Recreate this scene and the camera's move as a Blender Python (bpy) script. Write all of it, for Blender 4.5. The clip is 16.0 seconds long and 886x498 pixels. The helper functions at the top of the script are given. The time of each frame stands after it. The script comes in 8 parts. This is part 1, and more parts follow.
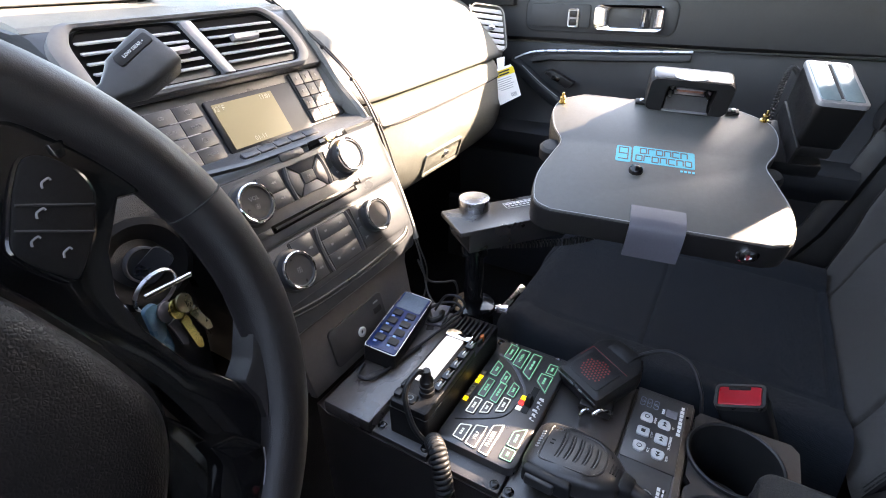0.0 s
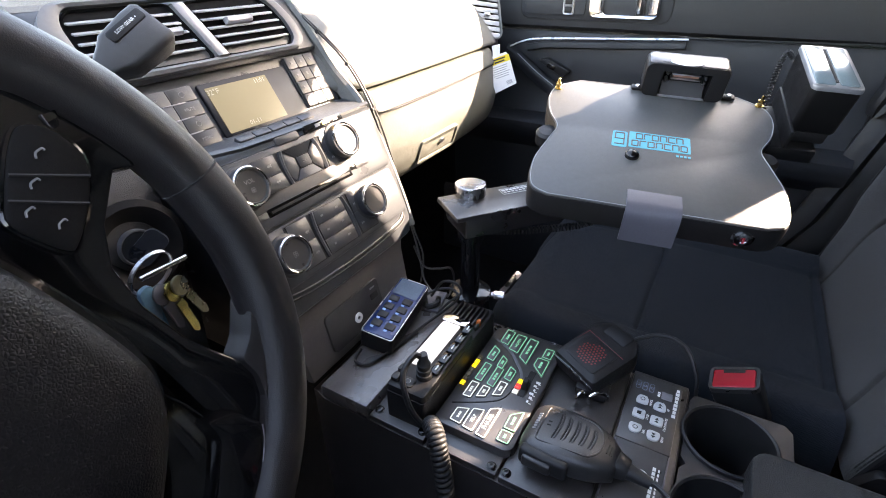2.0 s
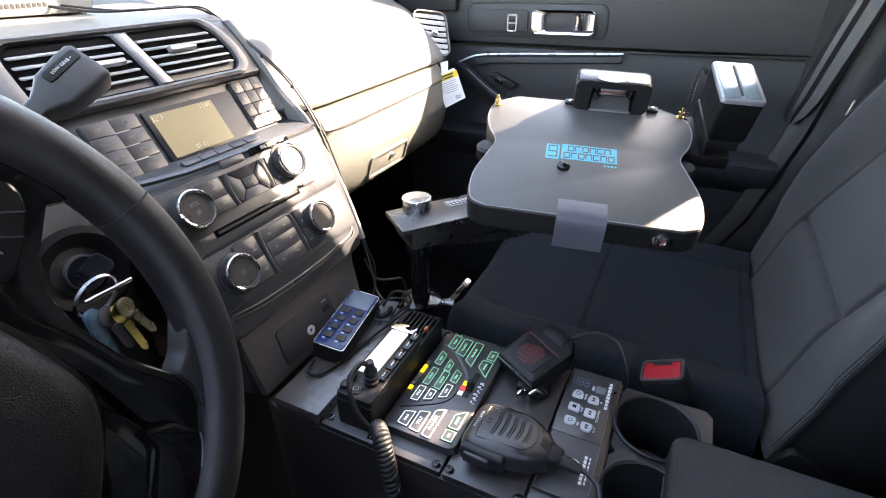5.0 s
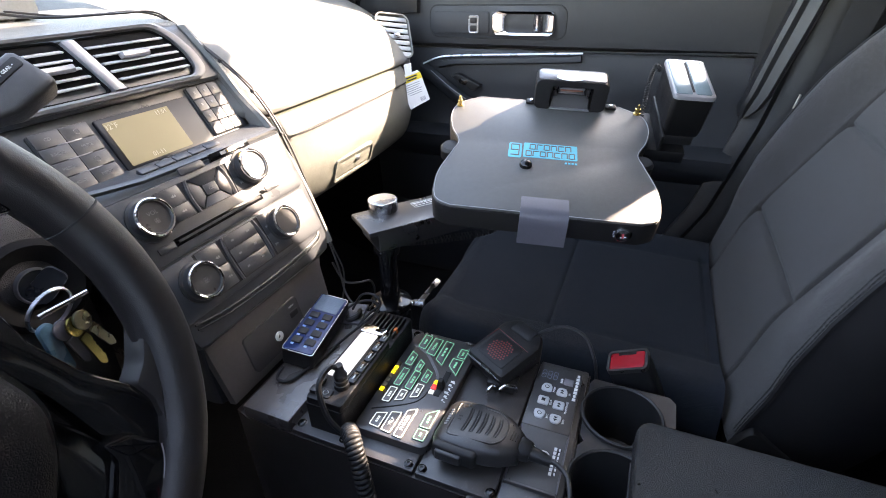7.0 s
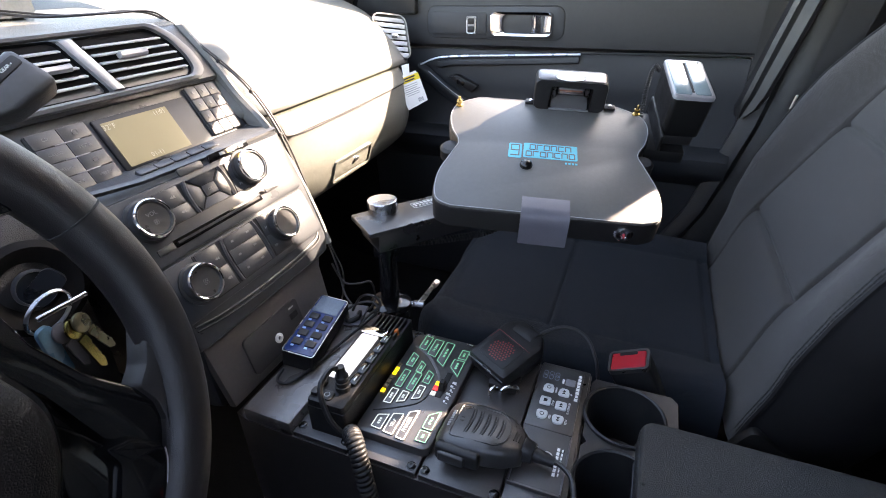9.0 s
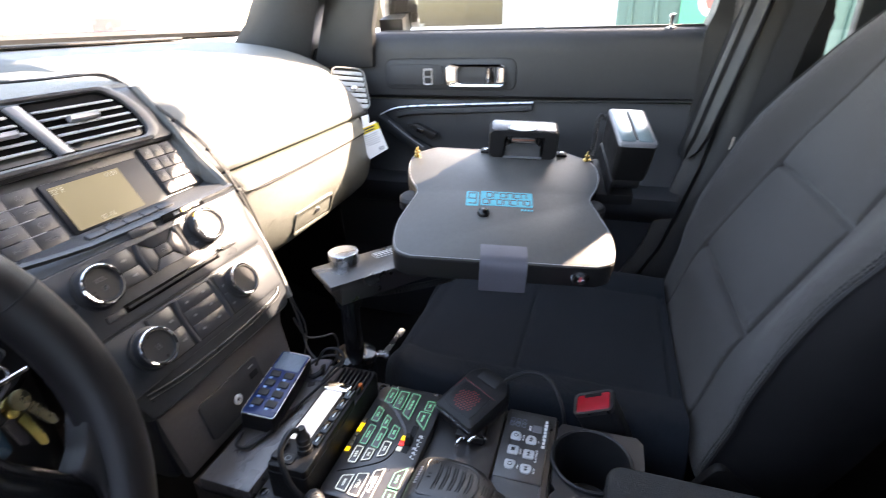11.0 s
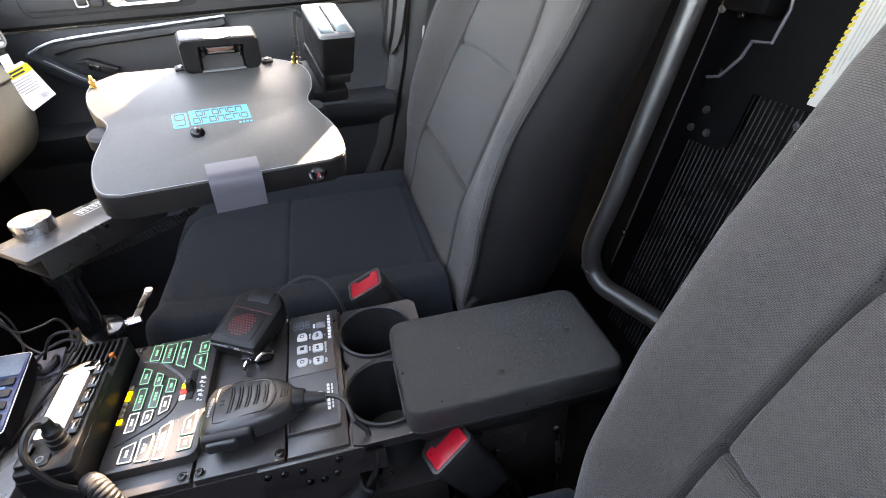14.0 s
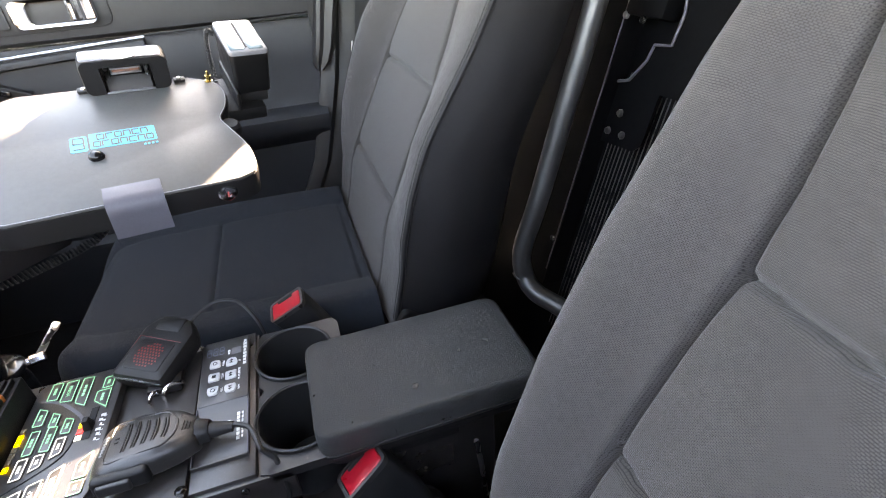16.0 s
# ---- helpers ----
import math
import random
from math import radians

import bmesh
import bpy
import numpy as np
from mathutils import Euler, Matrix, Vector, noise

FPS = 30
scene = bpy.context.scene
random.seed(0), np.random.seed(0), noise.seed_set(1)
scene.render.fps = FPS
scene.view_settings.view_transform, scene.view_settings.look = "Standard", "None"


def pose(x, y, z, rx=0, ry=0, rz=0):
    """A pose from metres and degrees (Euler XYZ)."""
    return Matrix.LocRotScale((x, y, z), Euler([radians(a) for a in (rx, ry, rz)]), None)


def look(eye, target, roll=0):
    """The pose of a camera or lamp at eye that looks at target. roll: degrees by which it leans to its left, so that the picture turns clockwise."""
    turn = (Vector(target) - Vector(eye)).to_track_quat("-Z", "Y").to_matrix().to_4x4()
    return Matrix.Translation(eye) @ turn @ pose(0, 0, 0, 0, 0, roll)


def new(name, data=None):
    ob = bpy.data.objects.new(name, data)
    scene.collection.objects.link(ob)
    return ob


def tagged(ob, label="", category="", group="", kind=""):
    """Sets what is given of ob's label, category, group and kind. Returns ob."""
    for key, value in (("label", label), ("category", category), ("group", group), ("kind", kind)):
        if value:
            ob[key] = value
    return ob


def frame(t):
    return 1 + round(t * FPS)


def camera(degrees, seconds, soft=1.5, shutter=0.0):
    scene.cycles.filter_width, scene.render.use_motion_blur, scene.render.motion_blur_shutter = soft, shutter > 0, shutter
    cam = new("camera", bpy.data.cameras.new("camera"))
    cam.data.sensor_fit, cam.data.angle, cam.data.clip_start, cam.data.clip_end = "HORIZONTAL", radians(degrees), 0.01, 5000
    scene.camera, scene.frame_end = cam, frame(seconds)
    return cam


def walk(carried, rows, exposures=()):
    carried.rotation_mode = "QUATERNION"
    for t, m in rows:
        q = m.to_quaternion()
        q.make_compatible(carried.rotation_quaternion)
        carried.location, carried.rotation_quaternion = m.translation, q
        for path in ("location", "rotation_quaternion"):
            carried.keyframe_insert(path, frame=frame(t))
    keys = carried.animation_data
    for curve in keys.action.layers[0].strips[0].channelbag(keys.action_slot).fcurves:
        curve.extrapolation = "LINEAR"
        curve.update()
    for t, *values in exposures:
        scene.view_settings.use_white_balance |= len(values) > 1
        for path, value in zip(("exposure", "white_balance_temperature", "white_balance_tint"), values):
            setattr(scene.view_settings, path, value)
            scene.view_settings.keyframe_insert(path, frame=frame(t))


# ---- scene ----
cam = camera(84.0, 16.0, soft=0.9, shutter=0.35)
PATH = [
    (0, (-0.371, 0.014, 0.774), (1.122, 0.899, -0.22), -0.8),
    (0.5, (-0.37, 0.015, 0.772), (1.119, 0.89, -0.236), -0.7),
    (1, (-0.372, 0.017, 0.77), (1.116, 0.884, -0.245), -0.7),
    (1.5, (-0.372, 0.017, 0.77), (1.117, 0.879, -0.25), -0.6),
    (2, (-0.376, 0.014, 0.765), (1.116, 0.873, -0.252), -0.6),
    (2.5, (-0.378, 0.008, 0.766), (1.117, 0.863, -0.252), -0.6),
    (3, (-0.379, -0.008, 0.766), (1.12, 0.839, -0.252), -0.6),
    (3.5, (-0.39, -0.022, 0.752), (1.12, 0.8, -0.27), -0.6),
    (4, (-0.389, -0.021, 0.756), (1.133, 0.769, -0.274), -0.7),
    (4.5, (-0.383, -0.018, 0.77), (1.147, 0.763, -0.254), -0.8),
    (5, (-0.382, -0.03, 0.784), (1.174, 0.742, -0.206), -1.0),
    (5.2, (-0.383, -0.035, 0.785), (1.18, 0.721, -0.207), -1.0),
    (7.5, (-0.382, -0.041, 0.783), (1.225, 0.63, -0.201), -1.3),
    (8, (-0.382, -0.04, 0.782), (1.227, 0.626, -0.202), -1.2),
    (10.5, (-0.386, -0.026, 0.786), (1.254, 0.62, -0.159), -1.2),
    (11, (-0.377, -0.045, 0.797), (1.344, 0.525, -0.049), -1.7),
    (11.5, (-0.396, -0.074, 0.792), (1.384, 0.107, -0.103), -3.1),
    (12, (-0.417, -0.077, 0.778), (1.281, -0.178, -0.274), -3.5),
    (12.5, (-0.415, -0.079, 0.769), (1.247, -0.28, -0.324), -3.7),
    (13, (-0.418, -0.081, 0.767), (1.235, -0.346, -0.326), -3.8),
    (13.5, (-0.413, -0.078, 0.76), (1.23, -0.389, -0.338), -3.9),
    (14, (-0.41, -0.069, 0.756), (1.224, -0.404, -0.349), -3.9),
    (14.5, (-0.398, -0.099, 0.76), (1.234, -0.452, -0.34), -4.2),
    (15, (-0.394, -0.13, 0.754), (1.226, -0.52, -0.352), -4.6),
    (15.5, (-0.408, -0.13, 0.74), (1.192, -0.553, -0.383), -5.0),
    (16, (-0.42, -0.133, 0.744), (1.211, -0.591, -0.319), -4.8),
]
EXPOSURE = [(0.0, 3.95, 8600, 23), (2.5, 3.92, 8600, 23), (4.0, 3.92, 8600, 23), (5.0, 3.97, 8500, 23), (11.0, 3.80, 8400, 23), (12.0, 3.82, 8900, 24), (13.0, 4.30, 9700, 24), (14.0, 4.70, 10100, 24), (16.0, 4.86, 10100, 24)]
walk(cam, [(t, look(eye, target, roll)) for t, eye, target, roll in PATH], EXPOSURE)

# ---- light: sun from behind and to the right, low through the side windows ----
SUN_TO = Vector((0.680, -0.510, 0.527)).normalized()
world_sky = bpy.data.worlds.new("sky")
scene.world = world_sky
world_sky.use_nodes = True
wn = world_sky.node_tree
sky = wn.nodes.new("ShaderNodeTexSky")
sky.sky_type, sky.sun_disc = "NISHITA", False
sky.sun_elevation = math.asin(SUN_TO.z)
sky.sun_rotation = math.atan2(SUN_TO.x, SUN_TO.y)
wn.nodes["Background"].inputs["Strength"].default_value = 0.15
wn.links.new(sky.outputs[0], wn.nodes["Background"].inputs["Color"])
sun = new("sun", bpy.data.lights.new("sun", "SUN"))
sun.data.energy, sun.data.angle, sun.data.color = 3.0, radians(0.55), (1.0, 0.96, 0.89)
sun.matrix_world = look((3.0, -3.0, 4.0), Vector((3.0, -3.0, 4.0)) - SUN_TO)


# ---- materials ----
def mat(name, color, rough=0.5, metal=0.0, vary=0.15, scale=30.0, bump=0.0, bscale=900.0, voronoi=False, spec=0.5, coat=0.0,
        emit=None, power=0.0, rvary=0.08, bdist=0.001, dust_glint=0.0):
    """A surface with colour that varies at two scales, uneven gloss and a fine relief."""
    m = bpy.data.materials.new(name)
    m.use_nodes = True
    n, l = m.node_tree.nodes, m.node_tree.links
    b = n["Principled BSDF"]
    b.inputs["Metallic"].default_value = metal
    b.inputs["Specular IOR Level"].default_value = spec
    b.inputs["Coat Weight"].default_value = coat
    b.inputs["Coat Roughness"].default_value = 0.08
    tc = n.new("ShaderNodeTexCoord")
    big = n.new("ShaderNodeTexNoise")
    big.inputs["Scale"].default_value, big.inputs["Detail"].default_value = scale, 5
    fine = n.new("ShaderNodeTexNoise")
    fine.inputs["Scale"].default_value, fine.inputs["Detail"].default_value = scale * 14, 3
    l.new(tc.outputs["Object"], big.inputs["Vector"]), l.new(tc.outputs["Object"], fine.inputs["Vector"])
    add = n.new("ShaderNodeMath")
    add.operation = "ADD"
    l.new(big.outputs["Fac"], add.inputs[0]), l.new(fine.outputs["Fac"], add.inputs[1])
    ramp = n.new("ShaderNodeMapRange")
    ramp.inputs["From Min"].default_value, ramp.inputs["From Max"].default_value = 0.6, 1.4
    l.new(add.outputs[0], ramp.inputs["Value"])
    mix = n.new("ShaderNodeMix")
    mix.data_type = "RGBA"
    lo, hi = [max(0.0, c * (1 - vary)) for c in color], [min(1.0, c * (1 + vary)) for c in color]
    mix.inputs[6].default_value, mix.inputs[7].default_value = (*lo, 1), (*hi, 1)
    l.new(ramp.outputs[0], mix.inputs[0])
    out = mix.outputs[2]
    if dust_glint:
        # pale specks: dust, and on the armrest the glints of its grain
        speck, lim, dm = n.new("ShaderNodeTexNoise"), n.new("ShaderNodeMapRange"), n.new("ShaderNodeMix")
        speck.inputs["Scale"].default_value, speck.inputs["Detail"].default_value = 900.0, 3
        lim.inputs["From Min"].default_value, lim.inputs["From Max"].default_value, lim.inputs["To Max"].default_value = 0.62, 0.74, dust_glint
        dm.data_type = "RGBA"
        dm.inputs[7].default_value = (0.22, 0.21, 0.2, 1)
        l.new(tc.outputs["Object"], speck.inputs["Vector"]), l.new(speck.outputs["Fac"], lim.inputs["Value"])
        l.new(lim.outputs[0], dm.inputs[0]), l.new(out, dm.inputs[6])
        out = dm.outputs[2]
    l.new(out, b.inputs["Base Color"])
    rr = n.new("ShaderNodeMapRange")
    rr.inputs["From Min"].default_value, rr.inputs["From Max"].default_value = 0.3, 0.7
    rr.inputs["To Min"].default_value, rr.inputs["To Max"].default_value = max(0.0, rough - rvary), min(1.0, rough + rvary)
    l.new(big.outputs["Fac"], rr.inputs["Value"]), l.new(rr.outputs[0], b.inputs["Roughness"])
    if bump:
        if voronoi:
            t = n.new("ShaderNodeTexVoronoi")
            t.feature = "DISTANCE_TO_EDGE"
            t.inputs["Scale"].default_value = bscale
            src = t.outputs["Distance"]
        else:
            t = n.new("ShaderNodeTexNoise")
            t.inputs["Scale"].default_value, t.inputs["Detail"].default_value = bscale, 2
            src = t.outputs["Fac"]
        l.new(tc.outputs["Object"], t.inputs["Vector"])
        bp = n.new("ShaderNodeBump")
        bp.inputs["Strength"].default_value, bp.inputs["Distance"].default_value = bump, bdist
        l.new(src, bp.inputs["Height"]), l.new(bp.outputs[0], b.inputs["Normal"])
    if emit:
        b.inputs["Emission Color"].default_value, b.inputs["Emission Strength"].default_value = (*emit, 1), power
    return m


def weave(name, color, along, dash=0.0040, row=0.0022, bump=0.6, rough=0.9, deep=0.4, sheen=0.2):
    """Knitted seat cloth: staggered rows of short raised dashes; along is the way up the panel."""
    m = mat(name, color, rough, vary=0.14, scale=14, spec=0.15)
    n, l = m.node_tree.nodes, m.node_tree.links
    b = n["Principled BSDF"]
    b.inputs["Sheen Weight"].default_value, b.inputs["Sheen Roughness"].default_value = sheen, 0.4
    tc = n.new("ShaderNodeTexCoord")
    wob = n.new("ShaderNodeTexNoise")
    wob.inputs["Scale"].default_value = 25.0
    l.new(tc.outputs["Object"], wob.inputs["Vector"])
    dot = n.new("ShaderNodeVectorMath")
    dot.operation = "DOT_PRODUCT"
    dot.inputs[1].default_value = along
    l.new(tc.outputs["Object"], dot.inputs[0])
    sep, com = n.new("ShaderNodeSeparateXYZ"), n.new("ShaderNodeCombineXYZ")
    l.new(tc.outputs["Object"], sep.inputs[0])
    bend = n.new("ShaderNodeMath")
    bend.operation = "MULTIPLY_ADD"
    bend.inputs[1].default_value = 0.006
    l.new(wob.outputs["Fac"], bend.inputs[0]), l.new(dot.outputs["Value"], bend.inputs[2])
    l.new(sep.outputs[0], com.inputs[0]), l.new(bend.outputs[0], com.inputs[1])
    v = n.new("ShaderNodeTexBrick")
    v.offset = 0.5
    v.inputs["Scale"].default_value = 1.0
    v.inputs["Brick Width"].default_value, v.inputs["Row Height"].default_value = dash, row
    v.inputs["Mortar Size"].default_value, v.inputs["Mortar Smooth"].default_value = row * 0.24, 1.0
    l.new(com.outputs[0], v.inputs["Vector"])
    bp = n.new("ShaderNodeBump")
    bp.inputs["Strength"].default_value, bp.inputs["Distance"].default_value = bump, 0.0008
    bp.invert = True
    l.new(v.outputs["Fac"], bp.inputs["Height"]), l.new(bp.outputs[0], b.inputs["Normal"])
    old = b.inputs["Base Color"].links[0].from_socket
    mx = n.new("ShaderNodeMix")
    mx.data_type, mx.blend_type = "RGBA", "MULTIPLY"
    mx.inputs[7].default_value = (deep, deep, deep, 1)
    l.new(v.outputs["Fac"], mx.inputs[0])
    l.new(old, mx.inputs[6]), l.new(mx.outputs[2], b.inputs["Base Color"])
    return m


def glass(name, tint=(1, 1, 1), rough=0.0):
    """A thin pane: clear, with a mirror-like sheen at grazing angles."""
    m = bpy.data.materials.new(name)
    m.use_nodes = True
    n, l = m.node_tree.nodes, m.node_tree.links
    n.remove(n["Principled BSDF"])
    tr, gl, mx, fr = n.new("ShaderNodeBsdfTransparent"), n.new("ShaderNodeBsdfGlossy"), n.new("ShaderNodeMixShader"), n.new("ShaderNodeLayerWeight")
    tr.inputs["Color"].default_value = (*tint, 1)
    gl.inputs["Roughness"].default_value = rough
    # the same share of gloss on both faces of the pane
    pw, ad = n.new("ShaderNodeMath"), n.new("ShaderNodeMath")
    pw.operation, ad.operation = "POWER", "MULTIPLY_ADD"
    pw.inputs[1].default_value, ad.inputs[1].default_value, ad.inputs[2].default_value = 5.0, 0.5, 0.02
    l.new(fr.outputs["Facing"], pw.inputs[0]), l.new(pw.outputs[0], ad.inputs[0])
    l.new(ad.outputs[0], mx.inputs[0]), l.new(tr.outputs[0], mx.inputs[1]), l.new(gl.outputs[0], mx.inputs[2])
    l.new(mx.outputs[0], n["Material Output"].inputs["Surface"])
    return m


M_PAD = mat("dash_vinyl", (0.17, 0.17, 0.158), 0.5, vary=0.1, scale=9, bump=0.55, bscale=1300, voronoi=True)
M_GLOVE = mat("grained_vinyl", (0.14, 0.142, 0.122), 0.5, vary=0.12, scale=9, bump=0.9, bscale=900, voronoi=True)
M_STACK = mat("stack_plastic", (0.0425, 0.0460, 0.0505), 0.34, vary=0.12, scale=20, bump=0.12, bscale=2600)
M_RIM = mat("vent_rim_grey", (0.21, 0.21, 0.215), 0.36, 0.1, vary=0.1, scale=30, bump=0.06, bscale=2600)
M_BUTTON = mat("button_plastic", (0.044, 0.045, 0.048), 0.36, vary=0.12, scale=40, bump=0.1, bscale=3000)
M_SILVER = mat("satin_silver_trim", (0.28, 0.28, 0.29), 0.36, 0.5, vary=0.08, scale=30, bump=0.08, bscale=3000)
M_FASCIA = mat("lower_fascia_black", (0.046, 0.045, 0.045), 0.38, vary=0.12, scale=20, bump=0.2, bscale=2000)
M_BEZEL = mat("screen_bezel_black", (0.012, 0.013, 0.016), 0.35, vary=0.1, scale=20, spec=0.25)
# dark slats drawn light: the windscreen's highlights are in the colour
M_VENTSHEEN = mat("vent_sheen_grey", (0.42, 0.42, 0.43), 0.34, 0.1, vary=0.1, scale=30, bump=0.06, bscale=2600)
# sunlight on the end vent's slats is put into this pale colour
M_SLATSUNLIT = mat("sunlit_slat_grey", (0.55, 0.55, 0.54), 0.4, vary=0.08, scale=30)
M_CUP = mat("cup_tray_grey", (0.019, 0.018, 0.0185), 0.40, spec=0.5, vary=0.12, scale=25, bump=0.2, bscale=2200)
M_TOWER = mat("tower_satin_black", (0.03, 0.03, 0.031), 0.24, vary=0.1, scale=40, bump=0.03, bscale=2600, spec=1.0, rvary=0.03)
M_THUMB = mat("thumb_rubber", (0.0085, 0.0078, 0.0078), 0.6, vary=0.2, scale=40, spec=0.12, bump=0.1, bscale=2000)
# near black stands in for the shade of a deeper vent recess
M_VENTBACK = mat("vent_shade_black", (0.009, 0.0095, 0.0105), 0.8, vary=0.2, spec=0.05)
M_GROOVE = mat("groove_black", (0.012, 0.012, 0.012), 0.7, vary=0.2)
M_CONSOLE = mat("powder_coat_black", (0.027, 0.0232, 0.0222), 0.31, vary=0.25, scale=18, bump=0.24, bscale=1900, spec=1.0, dust_glint=0.4)
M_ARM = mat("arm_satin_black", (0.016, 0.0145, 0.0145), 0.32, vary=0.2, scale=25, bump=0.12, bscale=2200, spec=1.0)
# next three are lightened to hold the sheen of the windscreen sky
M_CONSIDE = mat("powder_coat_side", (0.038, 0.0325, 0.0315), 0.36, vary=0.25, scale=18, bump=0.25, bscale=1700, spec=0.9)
M_FRONTSHEEN = mat("front_panel_sheen", (0.098, 0.090, 0.087), 0.38, vary=0.15, scale=16, bump=0.16, bscale=1900, spec=0.8)
M_LEDGE = mat("powder_coat_sheen", (0.090, 0.078, 0.074), 0.30, vary=0.3, scale=22, bump=0.22, bscale=1700, spec=1.0, dust_glint=0.5)
M_PLATE = mat("faceplate_black", (0.030, 0.0268, 0.026), 0.33, vary=0.25, scale=25, bump=0.18, bscale=2400, spec=0.9, dust_glint=0.4)
M_MIC = mat("microphone_plastic", (0.024, 0.0228, 0.0226), 0.35, vary=0.2, scale=60, bump=0.18, bscale=2200, spec=0.8, dust_glint=0.25)
M_RUBBER = mat("black_rubber", (0.012, 0.012, 0.0125), 0.5, vary=0.2, scale=40, bump=0.15, bscale=1500)
M_HOUSING = mat("device_plastic_black", (0.0135, 0.0125, 0.0125), 0.42, vary=0.15, scale=50, bump=0.2, bscale=2600, spec=0.32)
M_READER = mat("reader_black", (0.0062, 0.0058, 0.0058), 0.4, vary=0.15, scale=40, bump=0.15, bscale=2200, spec=0.3)
M_GLOSS = mat("piano_black", (0.006, 0.006, 0.0065), 0.1, vary=0.1, scale=20, rvary=0.05)
M_LEATHER = mat("wheel_leather", (0.0118, 0.0100, 0.0104), 0.42, vary=0.15, scale=25, bump=0.22, bscale=1500, spec=0.5)
M_AIRBAG = mat("airbag_grain", (0.0066, 0.0056, 0.0060), 0.42, vary=0.15, scale=20, bump=0.45, bscale=640, bdist=0.001, spec=0.3, voronoi=True)
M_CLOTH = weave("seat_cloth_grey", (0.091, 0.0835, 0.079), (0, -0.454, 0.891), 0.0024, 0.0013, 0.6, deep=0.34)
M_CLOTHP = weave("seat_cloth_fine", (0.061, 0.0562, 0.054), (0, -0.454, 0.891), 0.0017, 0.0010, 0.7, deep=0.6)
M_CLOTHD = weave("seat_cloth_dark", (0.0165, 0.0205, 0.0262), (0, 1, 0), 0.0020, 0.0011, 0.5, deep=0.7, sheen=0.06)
M_SIDE = mat("seat_side_vinyl", (0.0110, 0.0100, 0.0106), 0.6, vary=0.12, scale=15, bump=0.25, bscale=900, voronoi=True, spec=0.3)
M_SEAM = mat("seam_shadow", (0.02, 0.02, 0.02), 0.9)
M_DOOR = mat("door_vinyl", (0.0185, 0.0190, 0.0205), 0.5, vary=0.12, scale=9, bump=0.35, bscale=1100, voronoi=True)
M_DOORLOW = mat("door_plastic", (0.0135, 0.0150, 0.0178), 0.5, vary=0.12, scale=9, bump=0.3, bscale=900, voronoi=True)
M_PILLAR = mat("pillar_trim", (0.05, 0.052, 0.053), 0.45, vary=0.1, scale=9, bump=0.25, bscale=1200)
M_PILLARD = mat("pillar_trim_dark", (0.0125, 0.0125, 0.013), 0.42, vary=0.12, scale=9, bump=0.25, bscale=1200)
M_CHROME = mat("chrome", (0.8, 0.8, 0.82), 0.08, 1.0, vary=0.03, rvary=0.04)
M_STEEL = mat("brushed_steel", (0.55, 0.55, 0.56), 0.28, 1.0, vary=0.06, bump=0.1, bscale=1500)
M_BRASS = mat("brass", (0.62, 0.43, 0.16), 0.25, 1.0, vary=0.1)
M_TRAY = mat("tray_coat", (0.095, 0.094, 0.089), 0.44, vary=0.1, scale=12, bump=0.16, bscale=2500)
M_LATCH = mat("latch_grey", (0.10, 0.096, 0.112), 0.45, vary=0.08, scale=30, bump=0.1, bscale=2400)
M_TEAL = mat("teal_print", (0.03, 0.42, 0.5), 0.5, vary=0.1, scale=80)
M_WHITE = mat("white_print", (0.75, 0.75, 0.73), 0.6, vary=0.06, scale=80)
M_PAPER = mat("white_paper", (0.78, 0.77, 0.74), 0.7, vary=0.05, scale=30)
M_YELLOW = mat("yellow_print", (0.8, 0.6, 0.03), 0.6, vary=0.1, scale=60)
M_INK = mat("black_ink", (0.02, 0.02, 0.02), 0.6)
M_GREY = mat("grey_print", (0.35, 0.35, 0.35), 0.6)
M_FAINT = mat("faint_grey_print", (0.20, 0.20, 0.20), 0.6)
M_RED = mat("buckle_red", (0.46, 0.008, 0.02), 0.35, vary=0.12, scale=50)
M_CARPET = mat("carpet_black", (0.008, 0.008, 0.0085), 0.95, vary=0.5, scale=60, bump=1.0, bscale=700, spec=0.05, dust_glint=0.3)
M_KNOB = mat("knob_face_black", (0.03, 0.03, 0.031), 0.35, vary=0.15, scale=60, bump=0.1, bscale=2400)
# the pale specks here are painted highlights on the pebbled skin
M_ARMREST = mat("armrest_skin", (0.0055, 0.0060, 0.0059), 0.35, vary=0.5, scale=60, bump=1.0, bscale=1250, bdist=0.0020, spec=1.0, dust_glint=0.7)
M_TUBE = mat("powder_tube_black", (0.033, 0.0325, 0.033), 0.34, spec=0.8, vary=0.12, scale=15, bump=0.15, bscale=1800)
M_PART = mat("partition_black", (0.0040, 0.0040, 0.0044), 0.6, vary=0.2, scale=15, bump=0.1, bscale=1800, spec=0.06)
M_HEAD = mat("headliner", (0.45, 0.44, 0.41), 0.9, vary=0.08, scale=30, bump=0.4, bscale=900)
M_GLASS = glass("window_glass", (0.93, 0.96, 0.94))


# ---- building helpers ----
def bm_new():
    return bmesh.new()


def xf(bm, verts, m):
    bmesh.ops.transform(bm, matrix=m, verts=verts)


